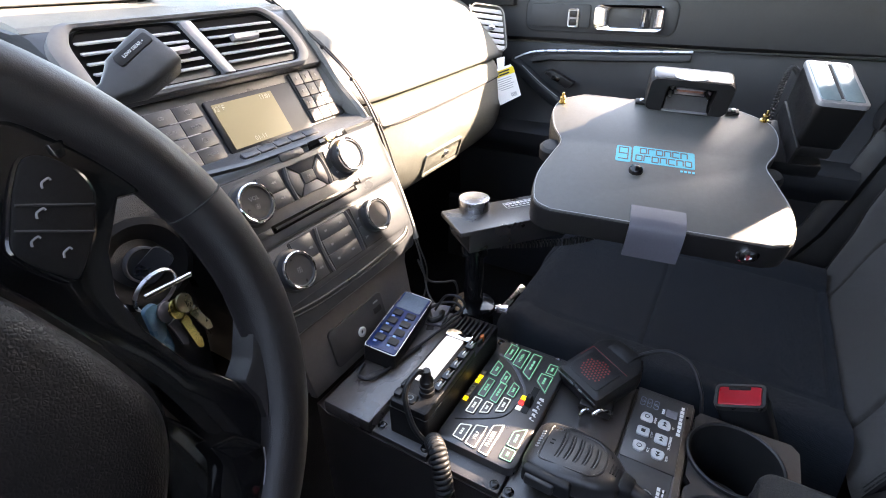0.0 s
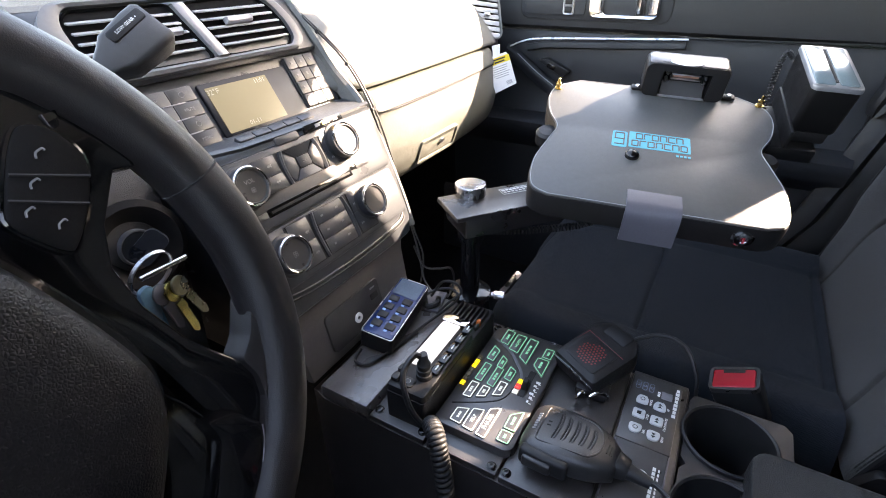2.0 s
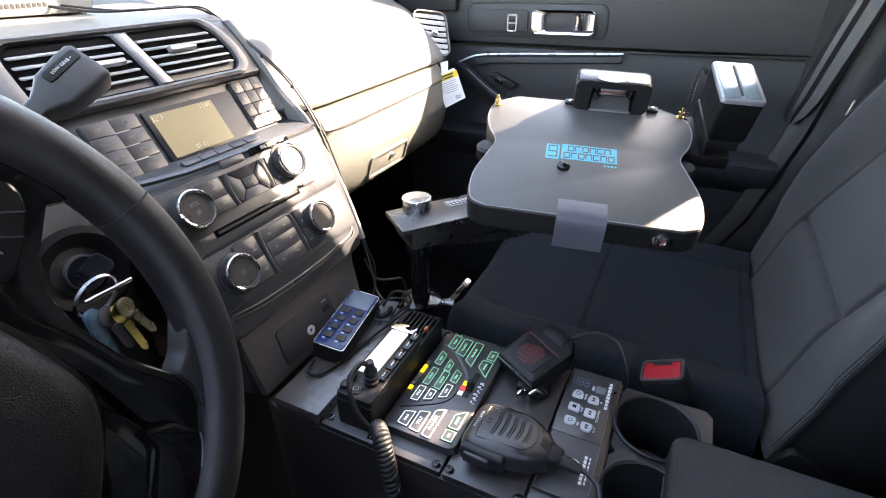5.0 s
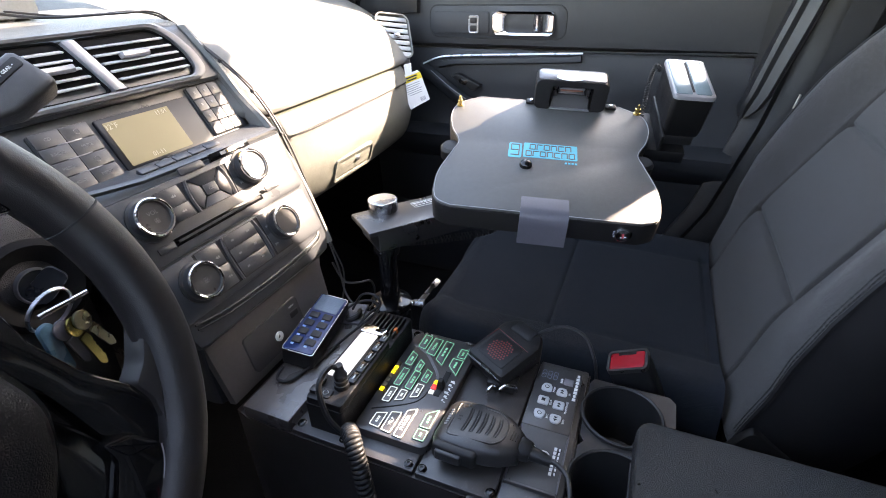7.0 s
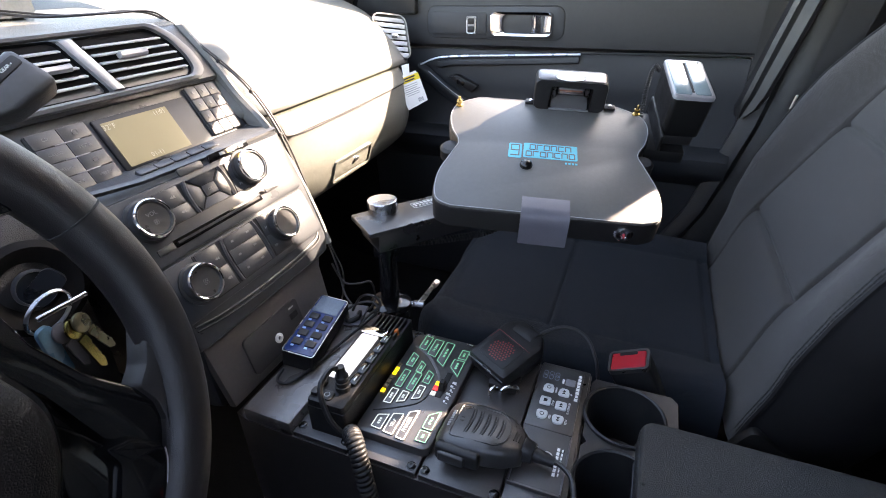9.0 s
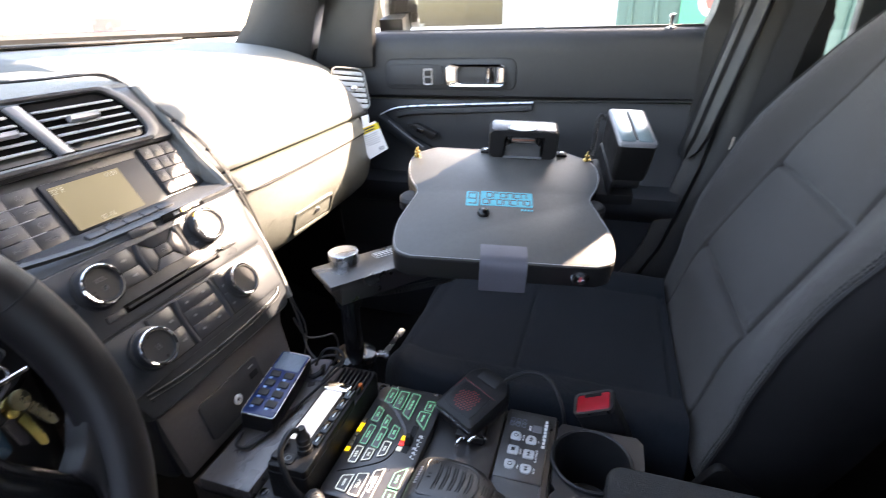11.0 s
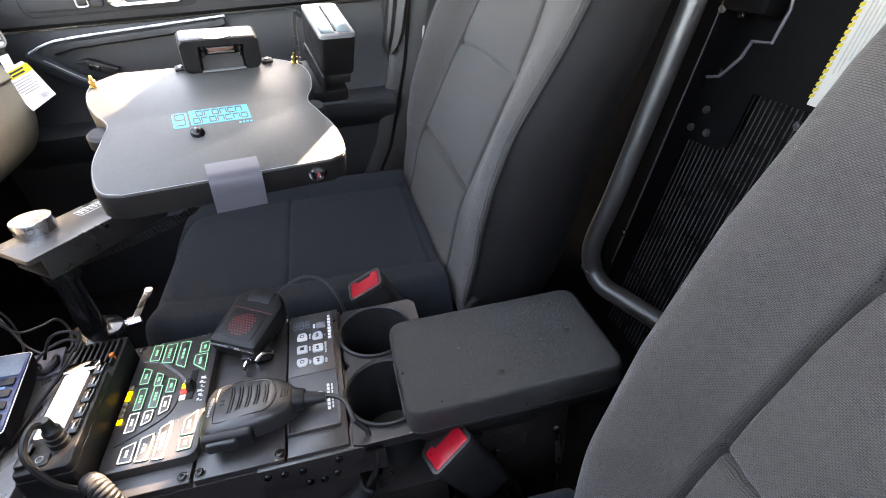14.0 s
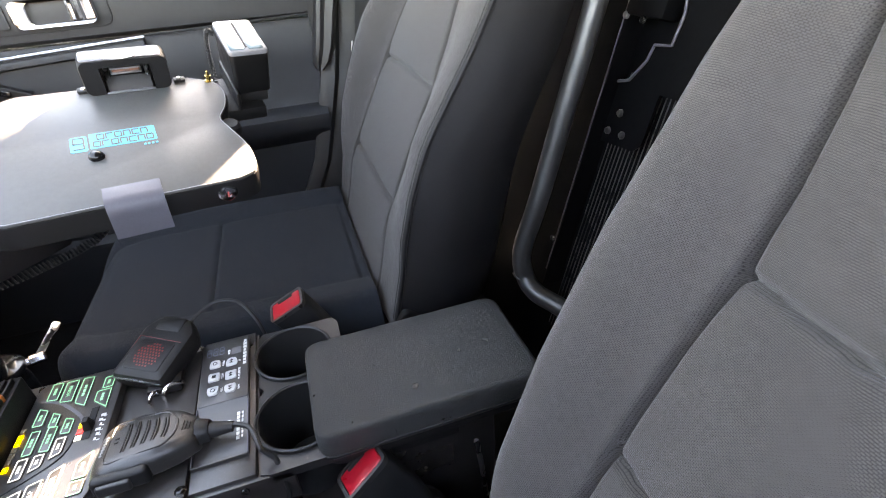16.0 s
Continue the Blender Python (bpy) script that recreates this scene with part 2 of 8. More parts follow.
def box(bm, c, size, bevel=0.0, m=None, seg=2):
    """A box with rounded edges about the point c; m turns it about c."""
    r = bmesh.ops.create_cube(bm, size=1.0)
    vs = r["verts"]
    xf(bm, vs, Matrix.Diagonal((*size, 1)))
    if bevel:
        es = list({e for v in vs for e in v.link_edges})
        r = bmesh.ops.bevel(bm, geom=es, offset=bevel, segments=seg, affect="EDGES", profile=0.5)
        vs = list({v for f in r["faces"] for v in f.verts} | {v for v in vs if v.is_valid})
    xf(bm, vs, Matrix.Translation(c) @ (m or Matrix()))
    return vs


def cyl(bm, a, b, r1, r2=None, seg=24, cap=True, bevel=0.0):
    """A cylinder or cone from a to b."""
    a, b = Vector(a), Vector(b)
    r2 = r1 if r2 is None else r2
    ring = lambda p, r, q: [bm.verts.new(p + q @ Vector((r * math.cos(2 * math.pi * k / seg), r * math.sin(2 * math.pi * k / seg), 0))) for k in range(seg)]
    q = (b - a).to_track_quat("Z", "Y").to_matrix()
    d = (b - a).normalized()
    prof = [(a, r1), (b, r2)]
    if bevel:
        prof = [(a, r1 - bevel), (a + d * bevel, r1), (b - d * bevel, r2), (b, r2 - bevel)]
    rings = [ring(p, r, q) for p, r in prof]
    for s, t in zip(rings, rings[1:]):
        for k in range(seg):
            bm.faces.new((s[k], s[(k + 1) % seg], t[(k + 1) % seg], t[k]))
    if cap:
        bm.faces.new(rings[0][::-1]), bm.faces.new(rings[-1])
    return rings


def lathe(bm, m, prof, seg=28):
    """Turns the profile of (radius, height) about the z axis of m."""
    rings = []
    for r, h in prof:
        rings.append([bm.verts.new(m @ Vector((r * math.cos(2 * math.pi * k / seg), r * math.sin(2 * math.pi * k / seg), h))) for k in range(seg)])
    for s, t in zip(rings, rings[1:]):
        for k in range(seg):
            bm.faces.new((s[k], s[(k + 1) % seg], t[(k + 1) % seg], t[k]))
    for rg in (rings[0][::-1], rings[-1]):
        bm.faces.new(rg)


def spline(pts, n=8, closed=False):
    """A smooth line through the points."""
    p = [Vector(q) for q in pts]
    out, count = [], len(p)
    for k in range(count if closed else count - 1):
        g = lambda i: p[i % count] if closed else p[min(max(i, 0), count - 1)]
        a, b, c, d = g(k - 1), g(k), g(k + 1), g(k + 2)
        for s in range(n):
            t = s / n
            out.append(0.5 * (2 * b + (c - a) * t + (2 * a - 5 * b + 4 * c - d) * t * t + (3 * b - a - 3 * c + d) * t ** 3))
    if not closed:
        out.append(p[-1].copy())
    return out


def sweep(bm, line, r, seg=8, cap=True, closed=False, scale=None):
    """A round tube along the line of points."""
    rings, count = [], len(line)
    up = Vector((0.13, 0.21, 0.97)).normalized()
    side = None
    for k, p in enumerate(line):
        a = line[(k - 1) % count] if closed or k else line[0]
        b = line[(k + 1) % count] if closed or k < count - 1 else line[-1]
        d = (b - a).normalized()
        side = (d.cross(up) if side is None else side - d * side.dot(d)).normalized()
        other = d.cross(side)
        rr = r * (scale(k / (count - 1)) if scale else 1)
        rings.append([bm.verts.new(p + rr * (math.cos(2 * math.pi * s / seg) * side + math.sin(2 * math.pi * s / seg) * other)) for s in range(seg)])
    pairs = list(zip(rings, rings[1:])) + ([(rings[-1], rings[0])] if closed else [])
    for s, t in pairs:
        for k in range(seg):
            bm.faces.new((s[k], s[(k + 1) % seg], t[(k + 1) % seg], t[k]))
    if cap and not closed:
        bm.faces.new(rings[0][::-1]), bm.faces.new(rings[-1])


def coil(line, r, turns, n=10):
    """A helix of radius r round a line."""
    out, count = [], int(turns * n)
    total = len(line) - 1
    for k in range(count + 1):
        s = k / count * total
        i = min(int(s), total - 1)
        p = line[i].lerp(line[i + 1], s - i)
        d = (line[i + 1] - line[i]).normalized()
        u = d.cross(Vector((0.3, 0.5, 0.8))).normalized()
        v = d.cross(u)
        a = 2 * math.pi * k / n
        out.append(p + r * (math.cos(a) * u + math.sin(a) * v))
    return out


def rrect(w, h, r, n=5):
    """Outline of a rounded rectangle about the origin."""
    pts = []
    for cx, cy, a0 in ((w / 2 - r, h / 2 - r, 0), (-w / 2 + r, h / 2 - r, 90), (-w / 2 + r, -h / 2 + r, 180), (w / 2 - r, -h / 2 + r, 270)):
        for k in range(n + 1):
            a = radians(a0 + 90 * k / n)
            pts.append((cx + r * math.cos(a), cy + r * math.sin(a)))
    return pts


def prism(bm, outline, z0, z1, m=None, bevel=0.0):
    """A plate of the given outline between the heights z0 and z1 of m, its upper edge rounded."""
    m = m or Matrix()
    cx, cy = sum(p[0] for p in outline) / len(outline), sum(p[1] for p in outline) / len(outline)
    steps = [(0, z0), (0, z1)] if not bevel else [(0, z0), (0, z1 - bevel), (0.3 * bevel, z1 - 0.3 * bevel), (bevel, z1)]
    rings = []
    count = len(outline)
    area = sum(outline[k][0] * outline[(k + 1) % count][1] - outline[(k + 1) % count][0] * outline[k][1] for k in range(count))
    if area < 0:
        outline = outline[::-1]
    for inset, z in steps:
        ring = []
        for k in range(count):
            a, p, b = (Vector(outline[(k + d) % count]) for d in (-1, 0, 1))
            d1, d2 = (p - a).normalized(), (b - p).normalized()
            nrm = Vector((-(d1.y + d2.y), d1.x + d2.x))
            nrm = nrm.normalized() if nrm.length > 1e-6 else Vector((0, 0))
            q = p + nrm * inset
            ring.append(bm.verts.new(m @ Vector((q.x, q.y, z))))
        rings.append(ring)
    for s, t in zip(rings, rings[1:]):
        for k in range(count):
            bm.faces.new((s[k], s[(k + 1) % count], t[(k + 1) % count], t[k]))
    bm.faces.new(rings[0][::-1]), bm.faces.new(rings[-1])


def loft(bm, sections, closed=True, cap=True):
    """Joins rings of equal count one after another."""
    rings = [[bm.verts.new(p) for p in s] for s in sections]
    count = len(rings[0])
    for s, t in zip(rings, rings[1:]):
        for k in range(count if closed else count - 1):
            bm.faces.new((s[k], s[(k + 1) % count], t[(k + 1) % count], t[k]))
    if cap and closed:
        bm.faces.new(rings[0][::-1]), bm.faces.new(rings[-1])
    return rings


def rounded(points, r, n=3):
    """The outline with its corners rounded."""
    out, count = [], len(points)
    for k in range(count):
        a, p, b = (Vector(points[(k + d) % count]) for d in (-1, 0, 1))
        u, v = a - p, b - p
        f = min(r, 0.45 * u.length, 0.45 * v.length)
        u, v = p + u.normalized() * f, p + v.normalized() * f
        for j in range(n + 1):
            t = j / n
            q = (1 - t) ** 2 * u + 2 * t * (1 - t) * p + t * t * v
            out.append((q.x, q.y))
    return out


def inset(outline, d):
    """The outline moved inwards by d."""
    count = len(outline)
    area = sum(outline[k][0] * outline[(k + 1) % count][1] - outline[(k + 1) % count][0] * outline[k][1] for k in range(count))
    out = []
    for k in range(count):
        a, p, b = (Vector(outline[(k + e) % count]) for e in (-1, 0, 1))
        t = (b - a).normalized() * (1 if area > 0 else -1)
        out.append((p.x - t.y * d, p.y + t.x * d))
    return out


def ring_plate(bm, outline, d0, d1, z0, z1, m):
    """A flat raised line that follows the outline, from d0 to d1 inside it."""
    a, b = inset(outline, d0), inset(outline, d1)
    loft(bm, [[m @ Vector((x, y, z)) for x, y in r] for r, z in ((a, z0), (a, z1), (b, z1), (b, z0))], cap=False)


PLACES = {}


def thing(name, label, category, at=(0, 0, 0), group="", m=None):
    """A top-level thing: an Empty at its base."""
    ob = new(name)
    ob.empty_display_size = 0.02
    ob.matrix_basis = m if m is not None else Matrix.Translation(at)
    PLACES[ob.name] = ob.matrix_basis.copy()
    return tagged(ob, label, category, group)


def finish(name, bm, material, smooth=True, angle=40):
    bmesh.ops.recalc_face_normals(bm, faces=bm.faces)
    me = bpy.data.meshes.new(name)
    bm.to_mesh(me)
    bm.free()
    me.materials.append(material)
    if smooth:
        me.shade_smooth()
        me.set_sharp_from_angle(angle=radians(angle))
    return me


def part(name, bm, material, parent, label="", local=False, angle=40):
    """Links a bmesh as one mesh under a thing or a part; its points are in the world unless local."""
    base = PLACES[parent.name]
    if not local:
        bm.transform(base.inverted())
    ob = new(name, finish(name, bm, material, angle=angle))
    ob.parent = parent
    PLACES[ob.name] = base
    if label:
        ob["label"] = label
    return ob


def solid(name, bm, material, label="", category="", kind="", group="", angle=40):
    """A top-level thing, or a piece of the setting, of one mesh; its origin is moved to its base."""
    lo = Vector([min(v.co[k] for v in bm.verts) for k in range(3)])
    hi = Vector([max(v.co[k] for v in bm.verts) for k in range(3)])
    at = Vector(((lo.x + hi.x) / 2, (lo.y + hi.y) / 2, lo.z))
    bm.transform(Matrix.Translation(-at))
    ob = new(name, finish(name, bm, material, angle=angle))
    ob.location = at
    PLACES[ob.name] = Matrix.Translation(at)
    return tagged(ob, label, category, group, kind)


def frame_of(origin, xaxis, normal):
    """A pose with its z along the normal and its x along xaxis as nearly as may be."""
    z = Vector(normal).normalized()
    x = (Vector(xaxis) - z * Vector(xaxis).dot(z)).normalized()
    y = z.cross(x)
    return Matrix(((x.x, y.x, z.x, origin[0]), (x.y, y.y, z.y, origin[1]), (x.z, y.z, z.z, origin[2]), (0, 0, 0, 1)))

# ---- the shell of the car ----
def slab(name, c, size, material, bevel=0.004, m=None, **tags):
    bm = bm_new()
    box(bm, c, size, bevel, m)
    return solid(name, bm, material, **tags)


def shell():
    bm = bm_new()
    rows = []
    for k in range(25):
        y = -1.6 + k * 2.75 / 24
        rows.append([(x, y, 0.02 * math.sin(9 * x) * (0.3 if y < 0 else 1) + max(0.0, (y - 0.75) * 0.6)) for x in (-0.78, -0.6, -0.4, -0.2, -0.1, 0, 0.1, 0.2, 0.4, 0.6, 0.78)])
    loft(bm, rows, closed=False)
    r = bmesh.ops.extrude_face_region(bm, geom=bm.faces[:])
    xf(bm, [v for v in r["geom"] if isinstance(v, bmesh.types.BMVert)], Matrix.Translation((0, 0, -0.04)))
    solid("floor", bm, M_CARPET, "black carpeted car floor", "floor", "structure")
    slab("wall_front", (0, 1.12, 0.36), (1.6, 0.04, 0.76), M_CARPET, label="black firewall below the dashboard", category="firewall", kind="structure")
    slab("wall_rear", (0, -1.62, 0.6), (1.6, 0.04, 1.28), M_CARPET, label="dark tailgate behind the rear seats", category="wall", kind="structure")
    # roof over the seats, open ahead of it for the raked windscreen
    bm = bm_new()
    ys = (0.155, 0.13, -0.5, -1.62)
    loft(bm, [[(x, y, 1.15) for y in ys] + [(x, y, 1.21) for y in ys[::-1]] for x in (-0.68, -0.25, 0.25, 0.68)])
    solid("ceiling", bm, M_HEAD, "pale fabric headliner under the roof", "headliner", "structure")
    for sx in (-1, 1):
        bm = bm_new()
        loft(bm, [[(sx * (x + a), y, z + b) for a, b in ((-0.03, 0.02), (0.02, 0.04), (0.05, 0.0), (0.03, -0.03), (-0.01, -0.03))]
                  for x, y, z in ((0.635, 0.45, 1.33), (0.64, 0.18, 1.34), (0.645, 0.15, 1.095), (0.65, 0.05, 1.093), (0.65, -0.04, 1.118), (0.65, -0.12, 1.118), (0.655, -0.2, 1.10), (0.655, -0.6, 1.10), (0.655, -1.6, 1.08))])
        solid("roof_rail", bm, M_PILLAR, "grey roof rail trim above the door", "roof rail", "structure")
    # driver's side: sill and rear body, lower doors
    slab("sill_left", (-0.70, -0.1, 0.03), (0.06, 2.4, 0.1), M_DOORLOW, 0.02, label="black plastic door sill", category="door sill", kind="structure")
    slab("wall_left", (-0.77, -0.26, 0.4), (0.06, 2.7, 0.75), M_DOORLOW, 0.02, label="dark driver side door trim", category="door trim", kind="structure")
    bm = bm_new()
    loft(bm, [[(x, y + a, z) for a in (0.06, -0.06)] + [(x - 0.06, y + a, z) for a in (-0.06, 0.06)] for x, y, z in ((-0.70, -0.55, 0.0), (-0.71, -0.58, 0.75), (-0.64, -0.66, 1.14))])
    solid("pillar_left", bm, M_PILLAR, "grey centre pillar trim behind the driver", "pillar", "structure")
    for x in (-0.79, 0.79):
        slab("wall_kick", (x, 0.88, 0.37), (0.05, 0.5, 0.74), M_CARPET, label="black kick panel beside the footwell", category="trim panel", kind="structure")
    # outer body of the centre pillar, its edges set by the sun patches, and a thin post behind it
    bm = bm_new()
    loft(bm, [[(x - 0.03, y0, z), (x + 0.03, y0 - 0.004, z), (x + 0.03, y0 - w + 0.004, z), (x - 0.03, y0 - w, z)] for x, y0, z, w in ((0.85, -0.235, 0.0, 0.218), (0.85, -0.235, 0.8, 0.200), (0.80, -0.197, 0.99, 0.186), (0.79, -0.19, 1.02, 0.176), (0.74, -0.152, 1.2, 0.16))])
    solid("pillar_outer", bm, M_PILLAR, "painted outer centre pillar of the car body", "pillar", "structure")
    # added unseen blockers: post, block and wall cut the sun into stripes
    bm = bm_new()
    loft(bm, [[(0.844, y - 0.010, z), (0.856, y - 0.010, z), (0.856, y + 0.010, z), (0.844, y + 0.010, z)] for y, z in ((-0.386, 0.70), (-0.467, 1.025), (-0.482, 1.085))])
    solid("post_shade", bm, M_RUBBER, "thin unseen post that splits the sunbeam behind the pillar", "window post", "structure")
    slab("sill_shade", (0.85, -0.53, 0.488), (0.03, 0.10, 0.995), M_DOORLOW, 0.004, label="unseen dark block below the sun gap", category="door trim", kind="structure")
    slab("wall_shade", (0.80, -1.07, 0.58), (0.06, 1.06, 1.16), M_DOORLOW, 0.02, label="unseen dark wall that stops the sun behind the gap", category="door trim", kind="structure")


shell()


def pillars():
    # centre pillar on the passenger side, with the channel beside the door
    bm = bm_new()
    secs = []
    for z, y0, x, f in ((-0.02, 0.0, 0.733, 1), (0.12, -0.055, 0.733, 1), (0.215, -0.109, 0.733, 1), (0.311, -0.158, 0.736, 1), (0.415, -0.188, 0.738, 1), (0.50, -0.212, 0.742, 1), (0.56, -0.225, 0.75, 1), (0.78, -0.255, 0.745, 1), (0.90, -0.245, 0.715, 0.68), (1.14, -0.28, 0.65, 0.5)):
        secs.append([(x + 0.06, y0 - 0.005, z), (x + 0.012, y0, z), (x, y0 - 0.012 * f, z), (x - 0.004, y0 - 0.03 * f, z), (x + 0.004, y0 - 0.04 * f, z), (x - 0.004, y0 - 0.055 * f, z),
                     (x - 0.008, y0 - 0.11 * f, z), (x + 0.0, y0 - 0.16 * f, z), (x + 0.07, y0 - 0.17 * f, z)])
    loft(bm, secs)
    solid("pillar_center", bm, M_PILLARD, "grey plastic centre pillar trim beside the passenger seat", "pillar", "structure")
    bm = bm_new()
    loft(bm, [[(x1 + 0.02, y1 + 0.004, z), (x1, y1, z), (x1 - 0.006, 0.8 * y1 + 0.2 * y2, z), (x1 - 0.004, 0.55 * y1 + 0.45 * y2, z), (x2 - 0.002, 0.15 * y1 + 0.85 * y2, z), (x2, y2, z), (x2 + 0.014, y2 - 0.006, z)]
              for x1, y1, x2, y2, z in ((0.700, -0.282, 0.680, -0.322, 0.93), (0.741, -0.262, 0.722, -0.302, 0.79), (0.741, -0.254, 0.722, -0.293, 0.752), (0.740, -0.233, 0.724, -0.272, 0.661), (0.739, -0.213, 0.728, -0.248, 0.565), (0.740, -0.206, 0.731, -0.236, 0.537), (0.742, -0.210, 0.737, -0.218, 0.519))])
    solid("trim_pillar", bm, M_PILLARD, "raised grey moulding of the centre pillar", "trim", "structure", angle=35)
    bm = bm_new()
    loft(bm, [[(x - 0.03, -0.212 - d, z), (x + 0.05, -0.212 - d, z), (x + 0.05, -0.262 - d, z), (x - 0.03, -0.262 - d, z)] for x, d, z in ((0.79, 0, 0.0), (0.79, 0, 0.76), (0.785, 0.012, 0.80), (0.69, 0.045, 1.14))])
    solid("trim_seal", bm, M_RUBBER, "black rubber door seal along the pillar", "door seal", "structure")
    # front pillar with the dark corner trim of the door
    bm = bm_new()
    secs = []
    for cx, cy, cz, w in ((0.80, 0.80, 0.70, 0.11), (0.755, 0.70, 0.80, 0.075), (0.70, 0.585, 0.95, 0.055), (0.65, 0.45, 1.13, 0.05)):
        secs.append([(cx - 0.07, cy + w, cz), (cx - 0.085, cy + 0.3 * w, cz), (cx - 0.075, cy - 0.7 * w, cz), (cx - 0.04, cy - 1.2 * w, cz), (cx + 0.04, cy - w, cz), (cx + 0.05, cy + w, cz)])
    loft(bm, secs)
    solid("pillar_front", bm, M_PILLAR, "grey windscreen pillar trim at the passenger side", "pillar", "structure")
    bm = bm_new()
    prism(bm, [(0.64, 0.70), (0.485, 0.70), (0.478, 0.79), (0.46, 0.86), (0.44, 1.02), (0.50, 1.0), (0.58, 0.88)], -0.76, -0.74,
          Matrix(((0, 0, -1, 0), (1, 0, 0, 0), (0, 1, 0, 0), (0, 0, 0, 1))), 0.004)
    solid("trim_corner", bm, M_RUBBER, "black triangular mirror corner trim of the door", "door trim", "structure")
    for sx in (-1,):
        bm = bm_new()
        loft(bm, [[(sx * (x + a), y + b, z) for a, b in ((-0.06, 0.05), (-0.06, -0.04), (0.04, -0.05), (0.05, 0.06))] for x, y, z in ((0.80, 0.80, 0.66), (0.74, 0.66, 0.86), (0.65, 0.45, 1.13))])
        solid("pillar_far", bm, M_PILLAR, "grey windscreen pillar trim at the driver side", "pillar", "structure")
    # glass
    bm = bm_new()
    rows = []
    for k in range(7):
        s = k / 6
        rows.append([(0.80 * (1 - 0.2 * s) * u, 1.02 - 0.85 * s - 0.14 * u * u * (1 - s) - 0.01 * s * u * u, 0.785 + 0.415 * s + 0.12 * s * (1 - s)) for u in (-1, -0.75, -0.5, -0.25, 0, 0.25, 0.5, 0.75, 1)])
    loft(bm, rows, closed=False)
    r = bmesh.ops.extrude_face_region(bm, geom=bm.faces[:])
    xf(bm, [v for v in r["geom"] if isinstance(v, bmesh.types.BMVert)], Matrix.Translation((0, 0.003, 0.004)))
    w = solid("window_1", bm, M_GLASS, "clear windscreen glass", "windscreen", "structure")
    w.visible_shadow = False
    bm = bm_new()
    sweep(bm, spline([(-0.8, 0.88, 0.782), (-0.4, 0.985, 0.782), (0, 1.015, 0.782), (0.4, 0.985, 0.782), (0.8, 0.88, 0.782)], 6), 0.012, 8)
    solid("trim_windscreen", bm, M_RUBBER, "black rubber seal under the windscreen", "seal", "structure")
    for y0, y1, name in ((0.47, -0.235, "window_2"), (-0.41, -1.45, "window_3")):
        bm = bm_new()
        loft(bm, [[(0.80, y0, 0.76), (0.80, y1, 0.76), (0.804, y1, 0.76), (0.804, y0, 0.76)], [(0.685, y0 - 0.06, 1.13), (0.685, y1 - 0.05, 1.13), (0.689, y1 - 0.05, 1.13), (0.689, y0 - 0.06, 1.13)]])
        w = solid(name, bm, M_GLASS, "clear side window glass of the car door", "window", "structure")
        w.visible_shadow = False


pillars()


def seat_belt():
    b = thing("seat_belt", "dark grey woven seat belt hanging beside the centre pillar", "seat belt", (0.70, -0.31, 0.30))
    bm = bm_new()
    loft(bm, [[(x, y + d, z) for x, d in ((x0, 0.0), (x0 - 0.0012, 0.002), (x0 - 0.0012, -0.045), (x0, -0.047))] for x0, y, z in ((0.655, -0.345, 1.04), (0.685, -0.330, 0.80), (0.700, -0.321, 0.736), (0.700, -0.294, 0.567), (0.702, -0.270, 0.40), (0.705, -0.255, 0.26))])
    part("webbing", bm, mat("belt_webbing", (0.018, 0.018, 0.019), 0.75, vary=0.25, scale=60, bump=0.5, bscale=1500), b, "ribbed dark grey webbing", angle=30)
    bm = bm_new()
    sweep(bm, [Vector((0.690, -0.286, 0.578)), Vector((0.690, -0.282, 0.552))], 0.0022, 8)
    part("belt_stop", bm, M_STEEL, b, "small pale belt stop")
    bm = bm_new()
    box(bm, (0.665, -0.365, 1.045), (0.02, 0.07, 0.05), 0.006)
    part("belt_guide", bm, M_HOUSING, b)


seat_belt()


def yz_plate(bm, outline, x0, x1, bevel=0.0):
    """A plate whose outline is in y and z, from x0 (away) to x1 (towards the cabin)."""
    prism(bm, outline, -x0, -x1, Matrix(((0, 0, -1, 0), (1, 0, 0, 0), (0, 1, 0, 0), (0, 0, 0, 1))), bevel)


